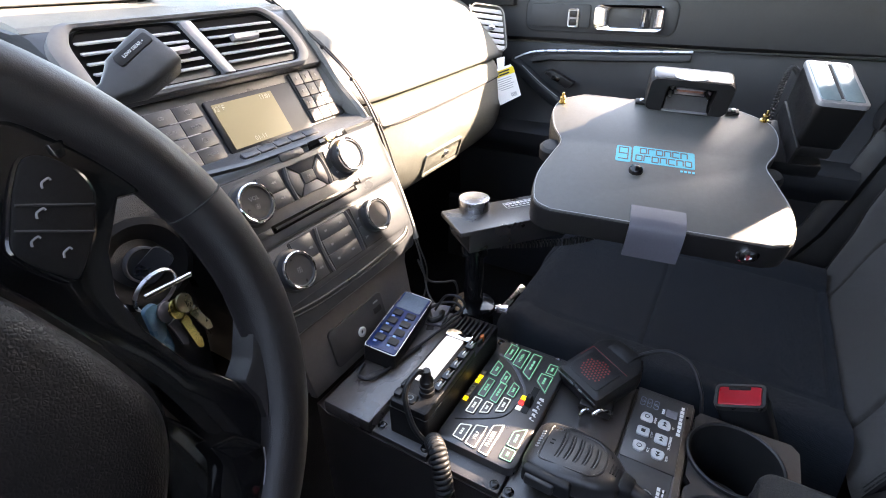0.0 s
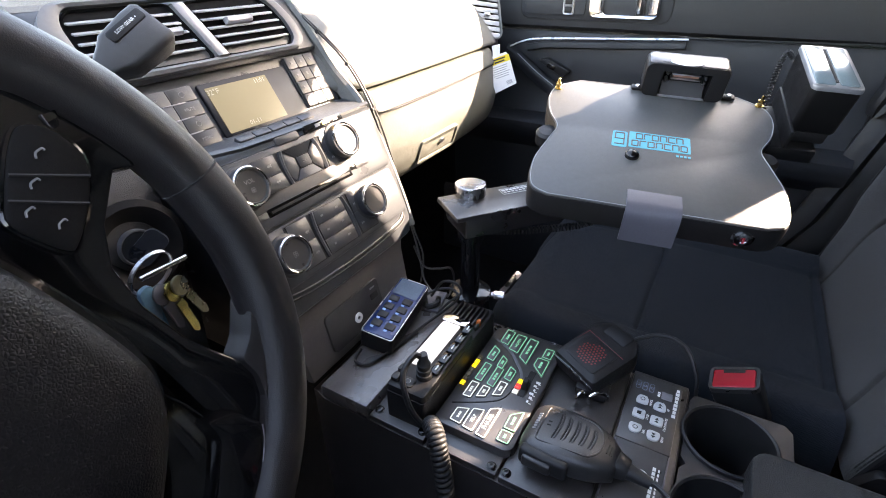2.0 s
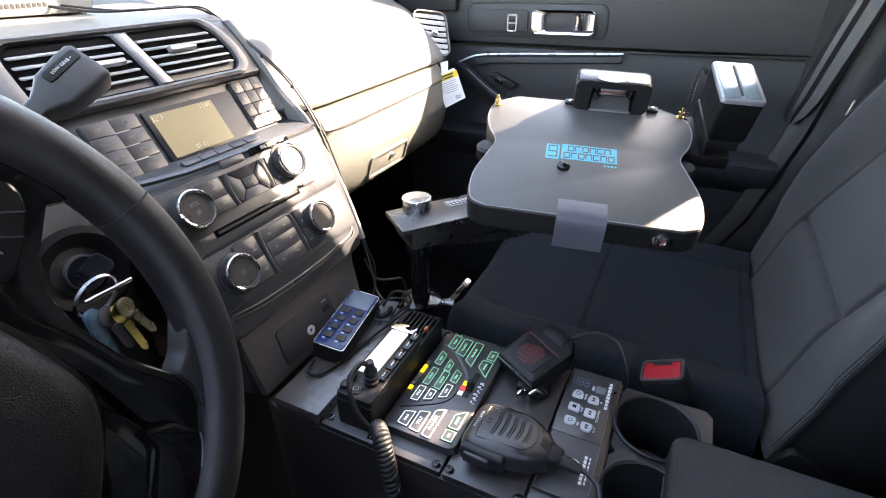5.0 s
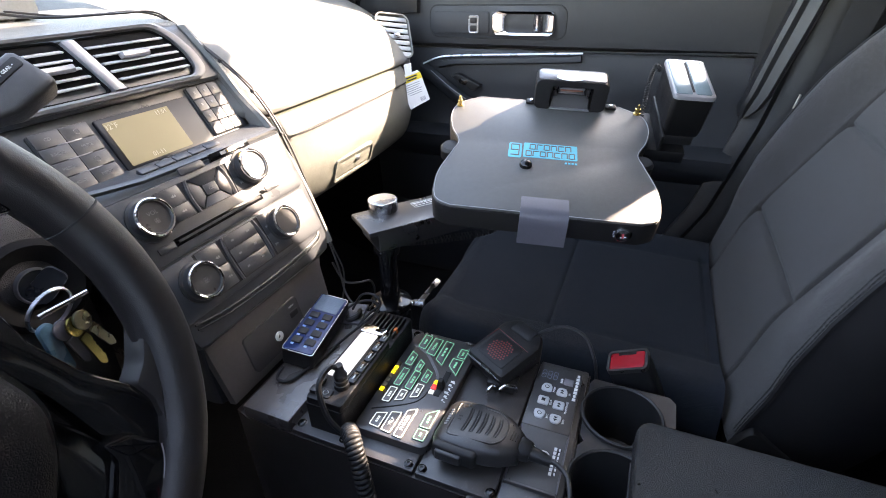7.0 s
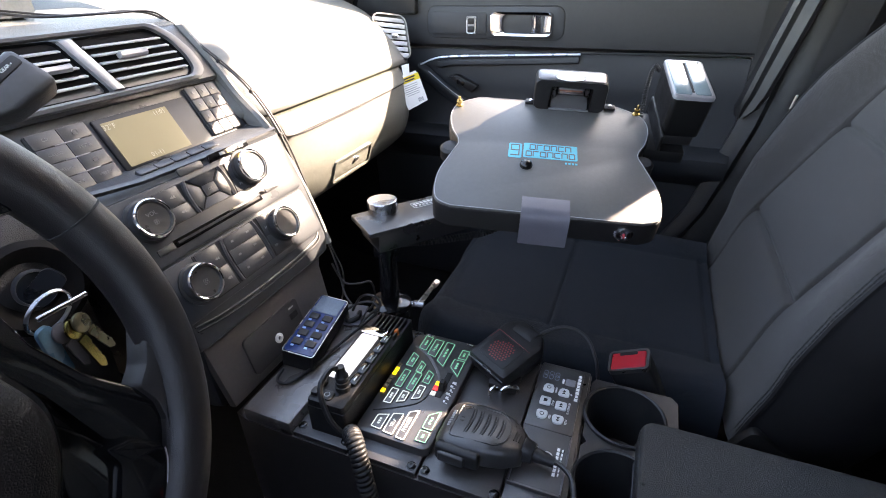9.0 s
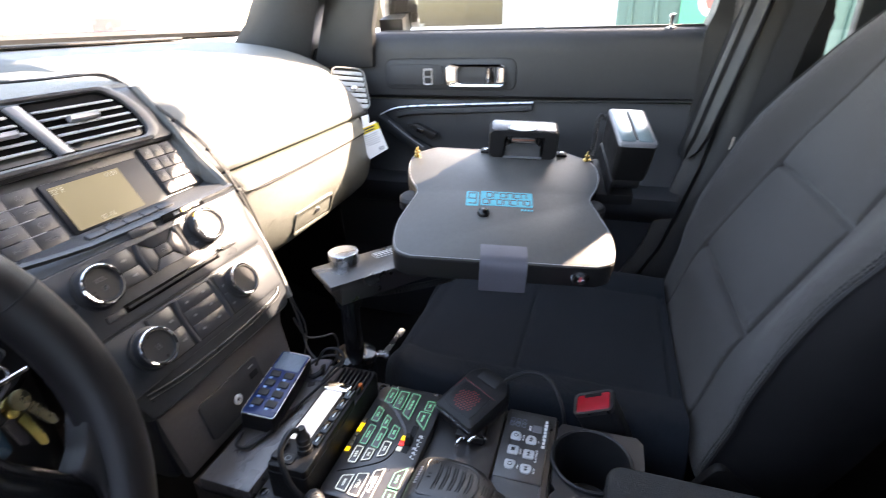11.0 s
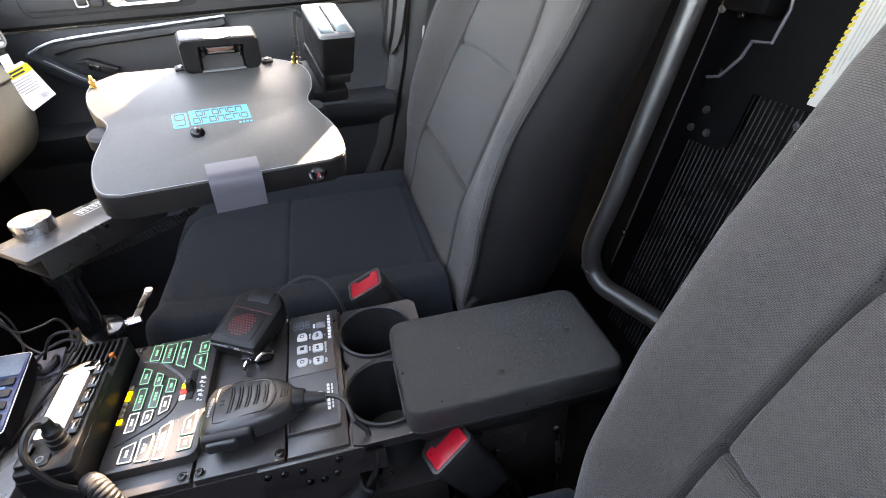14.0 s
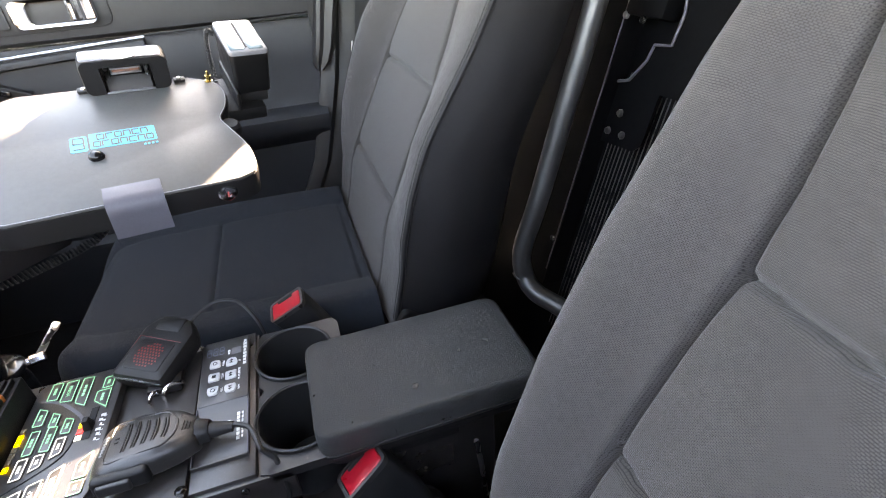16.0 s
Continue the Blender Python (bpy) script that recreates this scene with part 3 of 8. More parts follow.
def passenger_door():
    door = thing("car_door", "dark charcoal vinyl passenger door panel, closed", "car door", (0.8, 0.1, 0.0))
    # upper panel: rounded shoulder under the glass, runs from the dashboard to the pillar
    bm = bm_new()
    secs = []
    for y, e in ((0.60, 0.03), (0.54, 0.012), (0.48, 0.0), (0.30, 0.0), (0.1, 0.0), (-0.1, 0.0), (-0.213, 0.0)):
        zt = 0.775 - 0.004 * (0.5 - y) - e
        secs.append([(0.83, y, zt - 0.004), (0.795, y, zt), (0.772, y, zt - 0.006), (0.760, y, zt - 0.022), (0.757, y, zt - 0.045), (0.757, y, 0.70), (0.757, y, 0.650), (0.76, y, 0.636), (0.775, y, 0.628), (0.83, y, 0.628)])
    loft(bm, secs)
    part("upper_panel", bm, M_DOOR, door)
    # middle recess and lower panel with pocket ledge
    bm = bm_new()
    secs = []
    for y, d in ((0.66, 0.0), (0.5, 0.0), (0.44, 0.005), (0.36, 0.0), (0.2, 0.0), (-0.1, 0.0), (-0.213, 0.0)):
        secs.append([(0.83, y, 0.624), (0.773 + d, y, 0.624), (0.768 + d, y, 0.612), (0.772 + d, y, 0.54), (0.772, y, 0.47), (0.764, y, 0.447), (0.735, y, 0.440), (0.722, y, 0.430), (0.722, y, 0.405), (0.735, y, 0.385),
                     (0.765, y, 0.36), (0.77, y, 0.22), (0.755, y, 0.205), (0.75, y, 0.02), (0.83, y, 0.02)])
    loft(bm, secs)
    part("lower_panel", bm, M_DOORLOW, door)
    bm = bm_new()
    line = spline([(0.744, 0.475, 0.592), (0.750, 0.445, 0.604), (0.754, 0.40, 0.6105), (0.755, 0.25, 0.618), (0.755, 0.109, 0.6245)], 6)
    loft(bm, [[(p.x + 0.004, p.y, p.z + 0.0022), (p.x - 0.004, p.y, p.z + 0.0020), (p.x - 0.005, p.y, p.z), (p.x - 0.004, p.y, p.z - 0.0016), (p.x + 0.004, p.y, p.z - 0.002)] for p in line])
    part("chrome_strip", bm, mat("satin_chrome", (0.72, 0.74, 0.78), 0.30, 0.55, vary=0.05, scale=40), door, "thin bright chrome strip")
    bm = bm_new()
    loft(bm, [[(0.768, y, z), (0.7575, y, z), (0.7555, y, z - 0.004), (0.7560, y, z - 0.012), (0.768, y, z - 0.016)] for y, z in ((0.44, 0.596), (0.40, 0.604), (0.25, 0.611), (0.128, 0.618), (0.112, 0.620))])
    part("strip_backing", bm, M_DOORLOW, door, "dark moulding under the chrome strip")
    bm = bm_new()
    sweep(bm, [Vector((0.7575, 0.111, 0.626)), Vector((0.7575, -0.213, 0.632))], 0.0025, 6)
    part("seam", bm, M_GROOVE, door)
    # handle: recessed bezel, cup and lever
    bm = bm_new()
    o = rounded([(0.150, 0.650), (0.46, 0.650), (0.46, 0.716), (0.150, 0.716)], 0.022, 6)
    yz_plate(bm, o, 0.760, 0.7555, 0.0015)
    bez = part("handle_panel", bm, M_DOORLOW, door, "black plastic handle panel")
    bm = bm_new()
    sweep(bm, [Vector((0.7565, a, b)) for a, b in o], 0.0016, 6, closed=True)
    part("panel_groove", bm, M_GROOVE, bez)
    bm = bm_new()
    yz_plate(bm, rounded([(0.318, 0.6585), (0.45, 0.6585), (0.45, 0.704), (0.318, 0.704)], 0.008, 5), 0.7565, 0.7525, 0.001)
    part("switch_panel", bm, M_DOORLOW, bez)
    bm = bm_new()
    outer = [(0.2405 + a, 0.6813 + b) for a, b in rrect(0.139, 0.049, 0.013, 6)]
    inner = [(0.2265 + a, 0.6815 + b) for a, b in rrect(0.106, 0.0365, 0.009, 6)]
    near = lambda f, ring: [(0.2265 + (a - 0.2265) * f, 0.6815 + (b - 0.6815) * f) for a, b in ring]
    loft(bm, [[(0.757, a, b) for a, b in outer], [(0.7475, a, b) for a, b in near(0.985, outer)], [(0.7455, a, b) for a, b in near(0.95, outer)], [(0.7475, a, b) for a, b in near(1.03, inner)], [(0.762, a, b) for a, b in inner]], cap=False)
    part("handle_ring", bm, M_CHROME, door, "polished chrome frame")
    bm = bm_new()
    yz_plate(bm, near(1.02, inner), 0.768, 0.7605)
    part("handle_cup", bm, M_GLOSS, bez, "dark finger recess")
    bm = bm_new()
    loft(bm, [[(x + 0.006, y, z0), (x, y, z0 + 0.001), (x, y, z1 - 0.001), (x + 0.006, y, z1)] for x, y, z0, z1 in ((0.7535, 0.2185, 0.664, 0.699), (0.7480, 0.2160, 0.6635, 0.6995), (0.7480, 0.2125, 0.6635, 0.6995), (0.7535, 0.2090, 0.664, 0.699), (0.7560, 0.195, 0.664, 0.699), (0.7520, 0.177, 0.666, 0.697))])
    part("handle_lever", bm, M_CHROME, door, "chrome pull lever")
    bm = bm_new()
    yz_plate(bm, [(0.3525 + a, 0.678 + b) for a, b in rrect(0.024, 0.036, 0.005)], 0.7530, 0.7495, 0.001)
    sw = part("lock_switch", bm, M_RIM, door, "small ridged lock rocker switch")
    for z in (0.686, 0.670):
        bm = bm_new()
        box(bm, (0.7490, 0.3525, z), (0.003, 0.015, 0.012), 0.002)
        part("rocker", bm, M_HOUSING, sw)
    bm = bm_new()
    sweep(bm, [Vector((0.7492, 0.3525 + a, 0.678 + b)) for a, b in rrect(0.021, 0.033, 0.005)], 0.0009, 6, closed=True)
    part("switch_rim", bm, M_STEEL, sw, "thin bright rim")
    # sloping pull pocket with the window switch
    bm = bm_new()
    loft(bm, [[(x + 0.03, y, z - 0.03), (x + 0.012, y, z + 0.006), (x, y, z), (x - 0.003, y, z - 0.006), (x + 0.006, y, z - 0.03)] for x, y, z in ((0.758, 0.49, 0.588), (0.746, 0.457, 0.576), (0.744, 0.41, 0.542), (0.744, 0.367, 0.515), (0.748, 0.33, 0.497))])
    pk = part("pull_pocket", bm, M_DOORLOW, door, "sloping edge of the door pull", angle=60)
    for d in (0.0, 0.007):
        bm = bm_new()
        sweep(bm, spline([(0.7445, 0.457, 0.577 - d), (0.7425, 0.41, 0.543 - d), (0.7425, 0.367, 0.516 - d)], 6), 0.0011, 5)
        part("stitched_line", bm, M_SILVER if d else M_RIM, pk)
    bm = bm_new()
    yz_plate(bm, rounded([(0.412, 0.566), (0.388, 0.571), (0.334, 0.547), (0.352, 0.533)], 0.005, 4), 0.765, 0.7495, 0.002)
    ws = part("window_switch", bm, M_HOUSING, door, "black window switch plate")
    bm = bm_new()
    yz_plate(bm, rounded([(0.385, 0.562), (0.366, 0.556), (0.370, 0.546), (0.388, 0.552)], 0.003, 3), 0.7495, 0.7465, 0.001)
    part("rocker", bm, M_GLOSS, ws)
    # lock knob on the sill
    bm = bm_new()
    lathe(bm, Matrix.Translation((0.785, -0.152, 0.768)), [(0.010, 0), (0.010, 0.003), (0.004, 0.005), (0.0035, 0.018), (0.005, 0.021), (0.005, 0.026), (0.002, 0.028)], 16)
    part("lock_knob", bm, M_CHROME, door, "small chrome lock pin on the sill")
    bm = bm_new()
    box(bm, (0.797, 0.13, 0.771), (0.012, 0.69, 0.01), 0.003)
    part("window_seal", bm, M_RUBBER, door)


passenger_door()


# ---- dashboard ----
def dash():
    d = thing("dashboard", "charcoal grained vinyl dashboard with a glove box, bright in the sun", "dashboard", (0.2, 0.75, 0.35))
    PADP = [(1.0, 0.772), (0.88, 0.772), (0.74, 0.762), (0.64, 0.745), (0.575, 0.722), (0.53, 0.694), (0.495, 0.66), (0.472, 0.632), (0.462, 0.618), (0.463, 0.610), (0.475, 0.607), (0.60, 0.607), (1.0, 0.60)]

    def ring(x, prof, dy=0.0, dz=0.0):
        return [(x, y + dy * (1 if y < 0.9 else 0), z + dz) for y, z in prof]
    bm = bm_new()
    stations = [(-0.74, 0.06, -0.01), (-0.6, 0.03, 0), (-0.3, 0.03, 0.0), (-0.19, 0.03, 0.0), (-0.16, 0.07, 0.002), (-0.12, 0.16, 0.0), (0.12, 0.16, 0.0), (0.139, 0.026, 0.0), (0.152, 0.020, 0.0), (0.166, 0.006, 0.0), (0.182, -0.005, 0.0), (0.22, -0.006, 0), (0.4, -0.002, 0.0), (0.55, 0.004, 0.0), (0.63, 0.008, -0.002), (0.672, 0.014, -0.006), (0.70, 0.034, -0.016), (0.716, 0.07, -0.03)]
    secs = []
    for x, dy, dz in stations:
        p = [q.to_2d() for q in spline([(y, z, 0) for y, z in PADP[:10]], 3)] + [Vector(q) for q in PADP[10:]]
        secs.append(ring(x, p, dy, dz))
    loft(bm, secs)
    # looks white from direct sun over plain grey vinyl
    part("upper_pad", bm, M_PAD, d, "sunlit upper pad")
    bm = bm_new()
    secs = []
    for x, dy in ((-0.74, 0.05), (0.12, 0.02), (0.66, 0.02), (0.70, 0.05)):
        secs.append(ring(x, [(0.475, 0.606), (0.475, 0.55), (0.47, 0.50), (0.50, 0.44), (0.60, 0.41), (1.05, 0.40), (1.05, 0.60)], dy))
    loft(bm, secs)
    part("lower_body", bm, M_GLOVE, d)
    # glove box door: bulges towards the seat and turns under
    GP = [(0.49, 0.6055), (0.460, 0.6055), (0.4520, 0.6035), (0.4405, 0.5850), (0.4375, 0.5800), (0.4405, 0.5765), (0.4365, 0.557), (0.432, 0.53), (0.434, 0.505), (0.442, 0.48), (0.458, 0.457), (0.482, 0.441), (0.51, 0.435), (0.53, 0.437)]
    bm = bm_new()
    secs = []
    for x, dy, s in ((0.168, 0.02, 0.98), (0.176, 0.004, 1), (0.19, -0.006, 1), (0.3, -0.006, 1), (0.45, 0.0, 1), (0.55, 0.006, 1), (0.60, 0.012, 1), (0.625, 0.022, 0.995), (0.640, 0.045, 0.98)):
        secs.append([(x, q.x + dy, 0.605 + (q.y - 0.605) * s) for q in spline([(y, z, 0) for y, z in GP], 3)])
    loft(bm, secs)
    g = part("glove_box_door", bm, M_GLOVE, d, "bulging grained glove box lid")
    bm = bm_new()
    sweep(bm, spline([(0.180, 0.4500, 0.600), (0.181, 0.4430, 0.588), (0.190, 0.4345, 0.5785), (0.3, 0.4335, 0.5770), (0.45, 0.4395, 0.5770), (0.55, 0.4455, 0.5770), (0.60, 0.4515, 0.5770), (0.625, 0.4615, 0.576)], 6), 0.0012, 6)
    part("lid_crease", bm, M_GROOVE, g)
    # latch: recessed frame with a paddle
    lm = frame_of((0.335, 0.4305, 0.490), (1, 0.035, 0.0), (0, -0.93, -0.30))
    bm = bm_new()
    outer, inner = [(a, b) for a, b in rrect(0.125, 0.042, 0.006)], [(a, b) for a, b in rrect(0.117, 0.034, 0.005)]
    loft(bm, [[lm @ Vector((a, b, -0.006)) for a, b in outer], [lm @ Vector((a, b, 0.0012)) for a, b in outer], [lm @ Vector((a, b, 0.0012)) for a, b in inner], [lm @ Vector((a, b, -0.006)) for a, b in inner]], cap=False)
    part("latch_frame", bm, M_GLOVE, g)
    bm = bm_new()
    prism(bm, rrect(0.114, 0.031, 0.005), -0.006, -0.001, lm, 0.001)
    part("latch_paddle", bm, M_GLOVE, d, "latch paddle")
    bm = bm_new()
    prism(bm, [(a + 0.01, b + 0.004) for a, b in rrect(0.012, 0.008, 0.004)], -0.001, 0.002, lm, 0.0005)
    part("lock_cylinder", bm, M_STEEL, d, "small key lock")
    # end vent towards the door
    vm = frame_of((0.660, 0.506, 0.661), (0.55, -0.75, 0.0), (-0.45, -0.62, 0.5))
    bm = bm_new()
    outer, inner = rrect(0.080, 0.102, 0.018), rrect(0.074, 0.096, 0.015)
    loft(bm, [[vm @ Vector((a, b, -0.03)) for a, b in outer], [vm @ Vector((a, b, 0.004)) for a, b in outer], [vm @ Vector((a, b, 0.004)) for a, b in inner], [vm @ Vector((a, b, -0.028)) for a, b in inner]])
    v = part("side_vent", bm, M_PAD, d)
    bm = bm_new()
    prism(bm, inner, -0.027, -0.024, vm)
    part("vent_back", bm, M_VENTBACK, v)
    for k in range(7):
        bm = bm_new()
        box(bm, vm @ Vector((0, -0.040 + 0.0133 * k, -0.002)), (0.073, 0.0088, 0.0024), 0.001, vm.to_3x3().to_4x4() @ pose(0, 0, 0, 12, 0, 0))
        part("slat", bm, M_SLATSUNLIT, v)
    bm = bm_new()
    box(bm, vm @ Vector((0.006, 0.0, 0.003)), (0.014, 0.008, 0.008), 0.002, vm.to_3x3().to_4x4())
    part("vent_tab", bm, M_CHROME, v)
    bm = bm_new()
    box(bm, (0.30, 0.86, 0.775), (0.5, 0.05, 0.006), 0.003)
    part("defrost_grille", bm, M_GROOVE, d)


dash()


def words(name, string, size, m, material, parent, label=""):
    """Raised printing, centred on the origin of m."""
    cu = bpy.data.curves.new(name, "FONT")
    cu.body, cu.size, cu.align_x, cu.align_y, cu.extrude = string, size, "CENTER", "CENTER", 0.00015
    cu.resolution_u = 2
    tmp = bpy.data.objects.new(name, cu)
    scene.collection.objects.link(tmp)
    me = bpy.data.meshes.new_from_object(tmp.evaluated_get(bpy.context.evaluated_depsgraph_get()))
    bpy.data.objects.remove(tmp)
    bm = bm_new()
    bm.from_mesh(me)
    bpy.data.meshes.remove(me)
    bm.transform(m)
    return part(name, bm, material, parent, label)


def bars(bm, m, x, y, w, h, z=0.0):
    """Flat bar of print."""
    prism(bm, [(x - w / 2, y - h / 2), (x + w / 2, y - h / 2), (x + w / 2, y + h / 2), (x - w / 2, y + h / 2)], z - 0.0002, z + 0.0003, m)


# ---- centre stack ----
KNOB_M = frame_of((0, 0.394, 0.535), (1, 0, 0), (0, -0.899, 0.437))
SCREEN_M = frame_of((0.007, 0.490, 0.624), (1, 0, 0), (0, -0.848, 0.53))
VENT_M = frame_of((0, 0.531, 0.702), (1, 0, 0), (0, -0.85, 0.53))


def tilted(m):
    return m.to_3x3().to_4x4()


M_LCDPRINT = mat("lcd_print", (0.36, 0.33, 0.24), 0.5)


def centre_stack():
    s = thing("center_stack", "charcoal plastic centre stack with vents, screen, buttons and knobs", "center stack", (0, 0.45, 0.34))
    bm = bm_new()
    secs = []
    for y, z, xl, xr in ((0.68, 0.736, -0.165, 0.15), (0.575, 0.731, -0.165, 0.149), (0.5545, 0.728, -0.163, 0.148), (0.5475, 0.7235, -0.16, 0.147), (0.5255, 0.694, -0.152, 0.15), (0.5075, 0.667, -0.147, 0.152), (0.509, 0.6625, -0.147, 0.152),
                         (0.5145, 0.6605, -0.147, 0.153), (0.4765, 0.6005, -0.145, 0.153), (0.447, 0.5995, -0.145, 0.153), (0.441, 0.597, -0.145, 0.153), (0.4245, 0.594, -0.143, 0.152), (0.394, 0.535, -0.136, 0.147),
                         (0.358, 0.459, -0.118, 0.135), (0.353, 0.440, -0.112, 0.128), (0.362, 0.43, -0.108, 0.12), (0.366, 0.34, -0.1, 0.105)):
        secs.append([(xl, 0.72, z), (xl, y + 0.012, z), (xl + 0.003, y + 0.003, z), (xl + 0.010, y, z), (xr - 0.010, y, z), (xr - 0.003, y + 0.003, z), (xr, y + 0.012, z), (xr, 0.72, z)])
    loft(bm, secs)
    part("housing", bm, M_STACK, s, angle=25)
    bm = bm_new()
    loft(bm, [[(x, 0.72, 0.748), (x, 0.66, 0.745), (x, 0.60, 0.7395), (x, 0.575, 0.7365), (x, 0.560, 0.733), (x, 0.5555, 0.7285), (x, 0.60, 0.729), (x, 0.72, 0.732)] for x in (-0.160, -0.154, 0.136, 0.142)])
    part("top_cover", bm, M_PAD, s, "grained vinyl cover above the vents", angle=25)
    # pale edge strip down the passenger side
    bm = bm_new()
    line = spline([(0.143, 0.545, 0.728), (0.152, 0.512, 0.68), (0.156, 0.485, 0.64), (0.156, 0.448, 0.602), (0.154, 0.415, 0.55), (0.147, 0.383, 0.49), (0.138, 0.358, 0.44)], 5)
    loft(bm, [[p + Vector((-0.004, 0.004, 0.0)), p + Vector((0.0, -0.0005, 0.001)), p + Vector((0.006, 0.001, 0)), p + Vector((0.010, 0.006, 0)), p + Vector((0.012, 0.04, 0)), p + Vector((-0.004, 0.03, 0))] for p in line])
    part("edge_trim", bm, M_PAD, s, "pale vinyl edge strip")
    # vents
    V = VENT_M
    for side in (0, 1):
        out = ([(-0.124, 0.0275), (-0.0275, 0.0270), (-0.0075, -0.0335), (-0.119, -0.0335), (-0.131, -0.0250), (-0.133, 0.0140)],
               [(-0.0085, 0.0270), (0.0870, 0.0285), (0.1030, 0.0140), (0.1120, -0.0080), (0.1120, -0.0260), (0.1040, -0.0335), (0.0115, -0.0335)])[side]
        c = (sum(p[0] for p in out) / len(out), -0.003)
        out = rounded(out, 0.008, 5)
        grown = lambda f: [(c[0] + (a - c[0]) * f, c[1] + (b - c[1]) * f) for a, b in out]
        bm = bm_new()
        loft(bm, [[V @ Vector((a, b, z)) for a, b in grown(f)] for f, z in ((1.05, -0.01), (1.05, 0.0035), (1.02, 0.0045), (1.0, 0.001), (1.0, 0.0008))])
        v = part("vent", bm, M_VENTBACK, s)
        for k in range(5):
            y = 0.0160 - 0.0098 * k
            t = (0.0275 - y) / 0.061
            if side:
                xa, xb = -0.0085 + 0.020 * t + 0.003, float(np.interp(y, (-0.03, -0.008, 0.014, 0.0285), (0.1115, 0.1115, 0.1015, 0.086))) - 0.003
            else:
                xa, xb = -0.130, -0.0275 + 0.020 * t - 0.003
            bm = bm_new()
            box(bm, V @ Vector(((xa + xb) / 2, y, 0.0045)), (xb - xa, 0.0058, 0.0022), 0.0010, tilted(V) @ pose(0, 0, 0, 130, 0, 0))
            part("slat", bm, M_VENTSHEEN, v)
        xm, ym = ((-0.048, -0.004), (0.046, 0.0005))[side]
        bm = bm_new()
        loft(bm, [[V @ Vector((xm + dx, ym + dy, z)) for dy, z in ((-0.0032, 0.006), (-0.0034, h - 0.002), (-0.0020, h), (0.0020, h), (0.0034, h - 0.002), (0.0032, 0.006))] for dx, h in ((-0.0185, 0.0105), (-0.0170, 0.0135), (-0.012, 0.0125), (0.012, 0.0125), (0.017, 0.0135), (0.0185, 0.0105))])
        part("vent_tab", bm, M_SILVER, v, "bright bow-shaped vent tab")
    bm = bm_new()
    inner = [(-0.127, 0.0300), (0.0885, 0.0312), (0.1060, 0.0155), (0.1155, -0.0080), (0.1155, -0.0275), (0.1060, -0.0362), (-0.121, -0.0362), (-0.1345, -0.0265), (-0.1365, 0.0150)]
    outer = [(-0.138, 0.0350), (0.0950, 0.0360), (0.1170, 0.0185), (0.1290, -0.0080), (0.1300, -0.0310), (0.1160, -0.0425), (-0.128, -0.0425), (-0.1500, -0.0300), (-0.1540, 0.0180)]
    outer, inner = rounded(outer, 0.012, 6), rounded(inner, 0.009, 6)
    mid = [((o[0] + i[0]) / 2, (o[1] + i[1]) / 2) for o, i in zip(outer, inner)]
    loft(bm, [[V @ Vector((a, b, z)) for a, b in r] for r, z in ((outer, -0.004), (outer, 0.007), (mid, 0.009), (inner, 0.007), (inner, 0.0))], cap=False)
    part("vent_surround", bm, mat("vent_bezel_grey", (0.13, 0.13, 0.133), 0.36, vary=0.1, scale=20, bump=0.08, bscale=2600), s, "satin grey bezel round the vents", angle=50)
    bm = bm_new()
    loft(bm, [[V @ Vector((x + a, b, z)) for a, z in ((-0.0080, 0.002), (-0.0072, 0.0085), (-0.0050, 0.0098), (0.0050, 0.0098), (0.0072, 0.0085), (0.0080, 0.002))] for x, b in ((-0.0168, 0.0245), (-0.0080, -0.002), (0.0025, -0.0355))])
    part("vent_divider", bm, M_SILVER, s, "satin silver bar between the vents")
    # display: dark frame and lit panel, its glow raised to stand for mirrored sky
    bm = bm_new()
    prism(bm, [(0.0133 + a, 0.0 + b) for a, b in rrect(0.1245, 0.064, 0.003)], -0.006, 0.002, SCREEN_M, 0.001)
    part("screen_frame", bm, M_BEZEL, s)
    bm = bm_new()
    prism(bm, rrect(0.084, 0.0525, 0.001), 0.002, 0.0026, SCREEN_M)
    scr = part("screen", bm, mat("lcd_sky_glare", (0.17, 0.15, 0.09), 0.24, vary=0.0, scale=9, rvary=0.0, spec=0.7, emit=(0.95, 0.86, 0.55), power=0.013), s, "olive gold liquid crystal display, washed out by glare")
    words("temperature", "32\u00b0F", 0.0085, SCREEN_M @ pose(-0.035, 0.0205, 0.0028), M_LCDPRINT, scr)
    words("clock", "11:01", 0.0075, SCREEN_M @ pose(0.030, 0.0215, 0.0028), M_LCDPRINT, scr)
    words("date", "01-11", 0.0075, SCREEN_M @ pose(-0.004, -0.0215, 0.0028), M_LCDPRINT, scr)
    # left button block, two columns of four
    names = (("CD", "\u266a"), ("RADIO", "MUTE"), ("MEDIA", "\u25cb"), ("PHONE", "MENU"))
    bm = bm_new()
    prism(bm, [(-0.0855 + a, 0.0012 + b) for a, b in rrect(0.062, 0.065, 0.003)], -0.004, 0.001, SCREEN_M, 0.001)
    bl = part("button_block", bm, M_GROOVE, s)
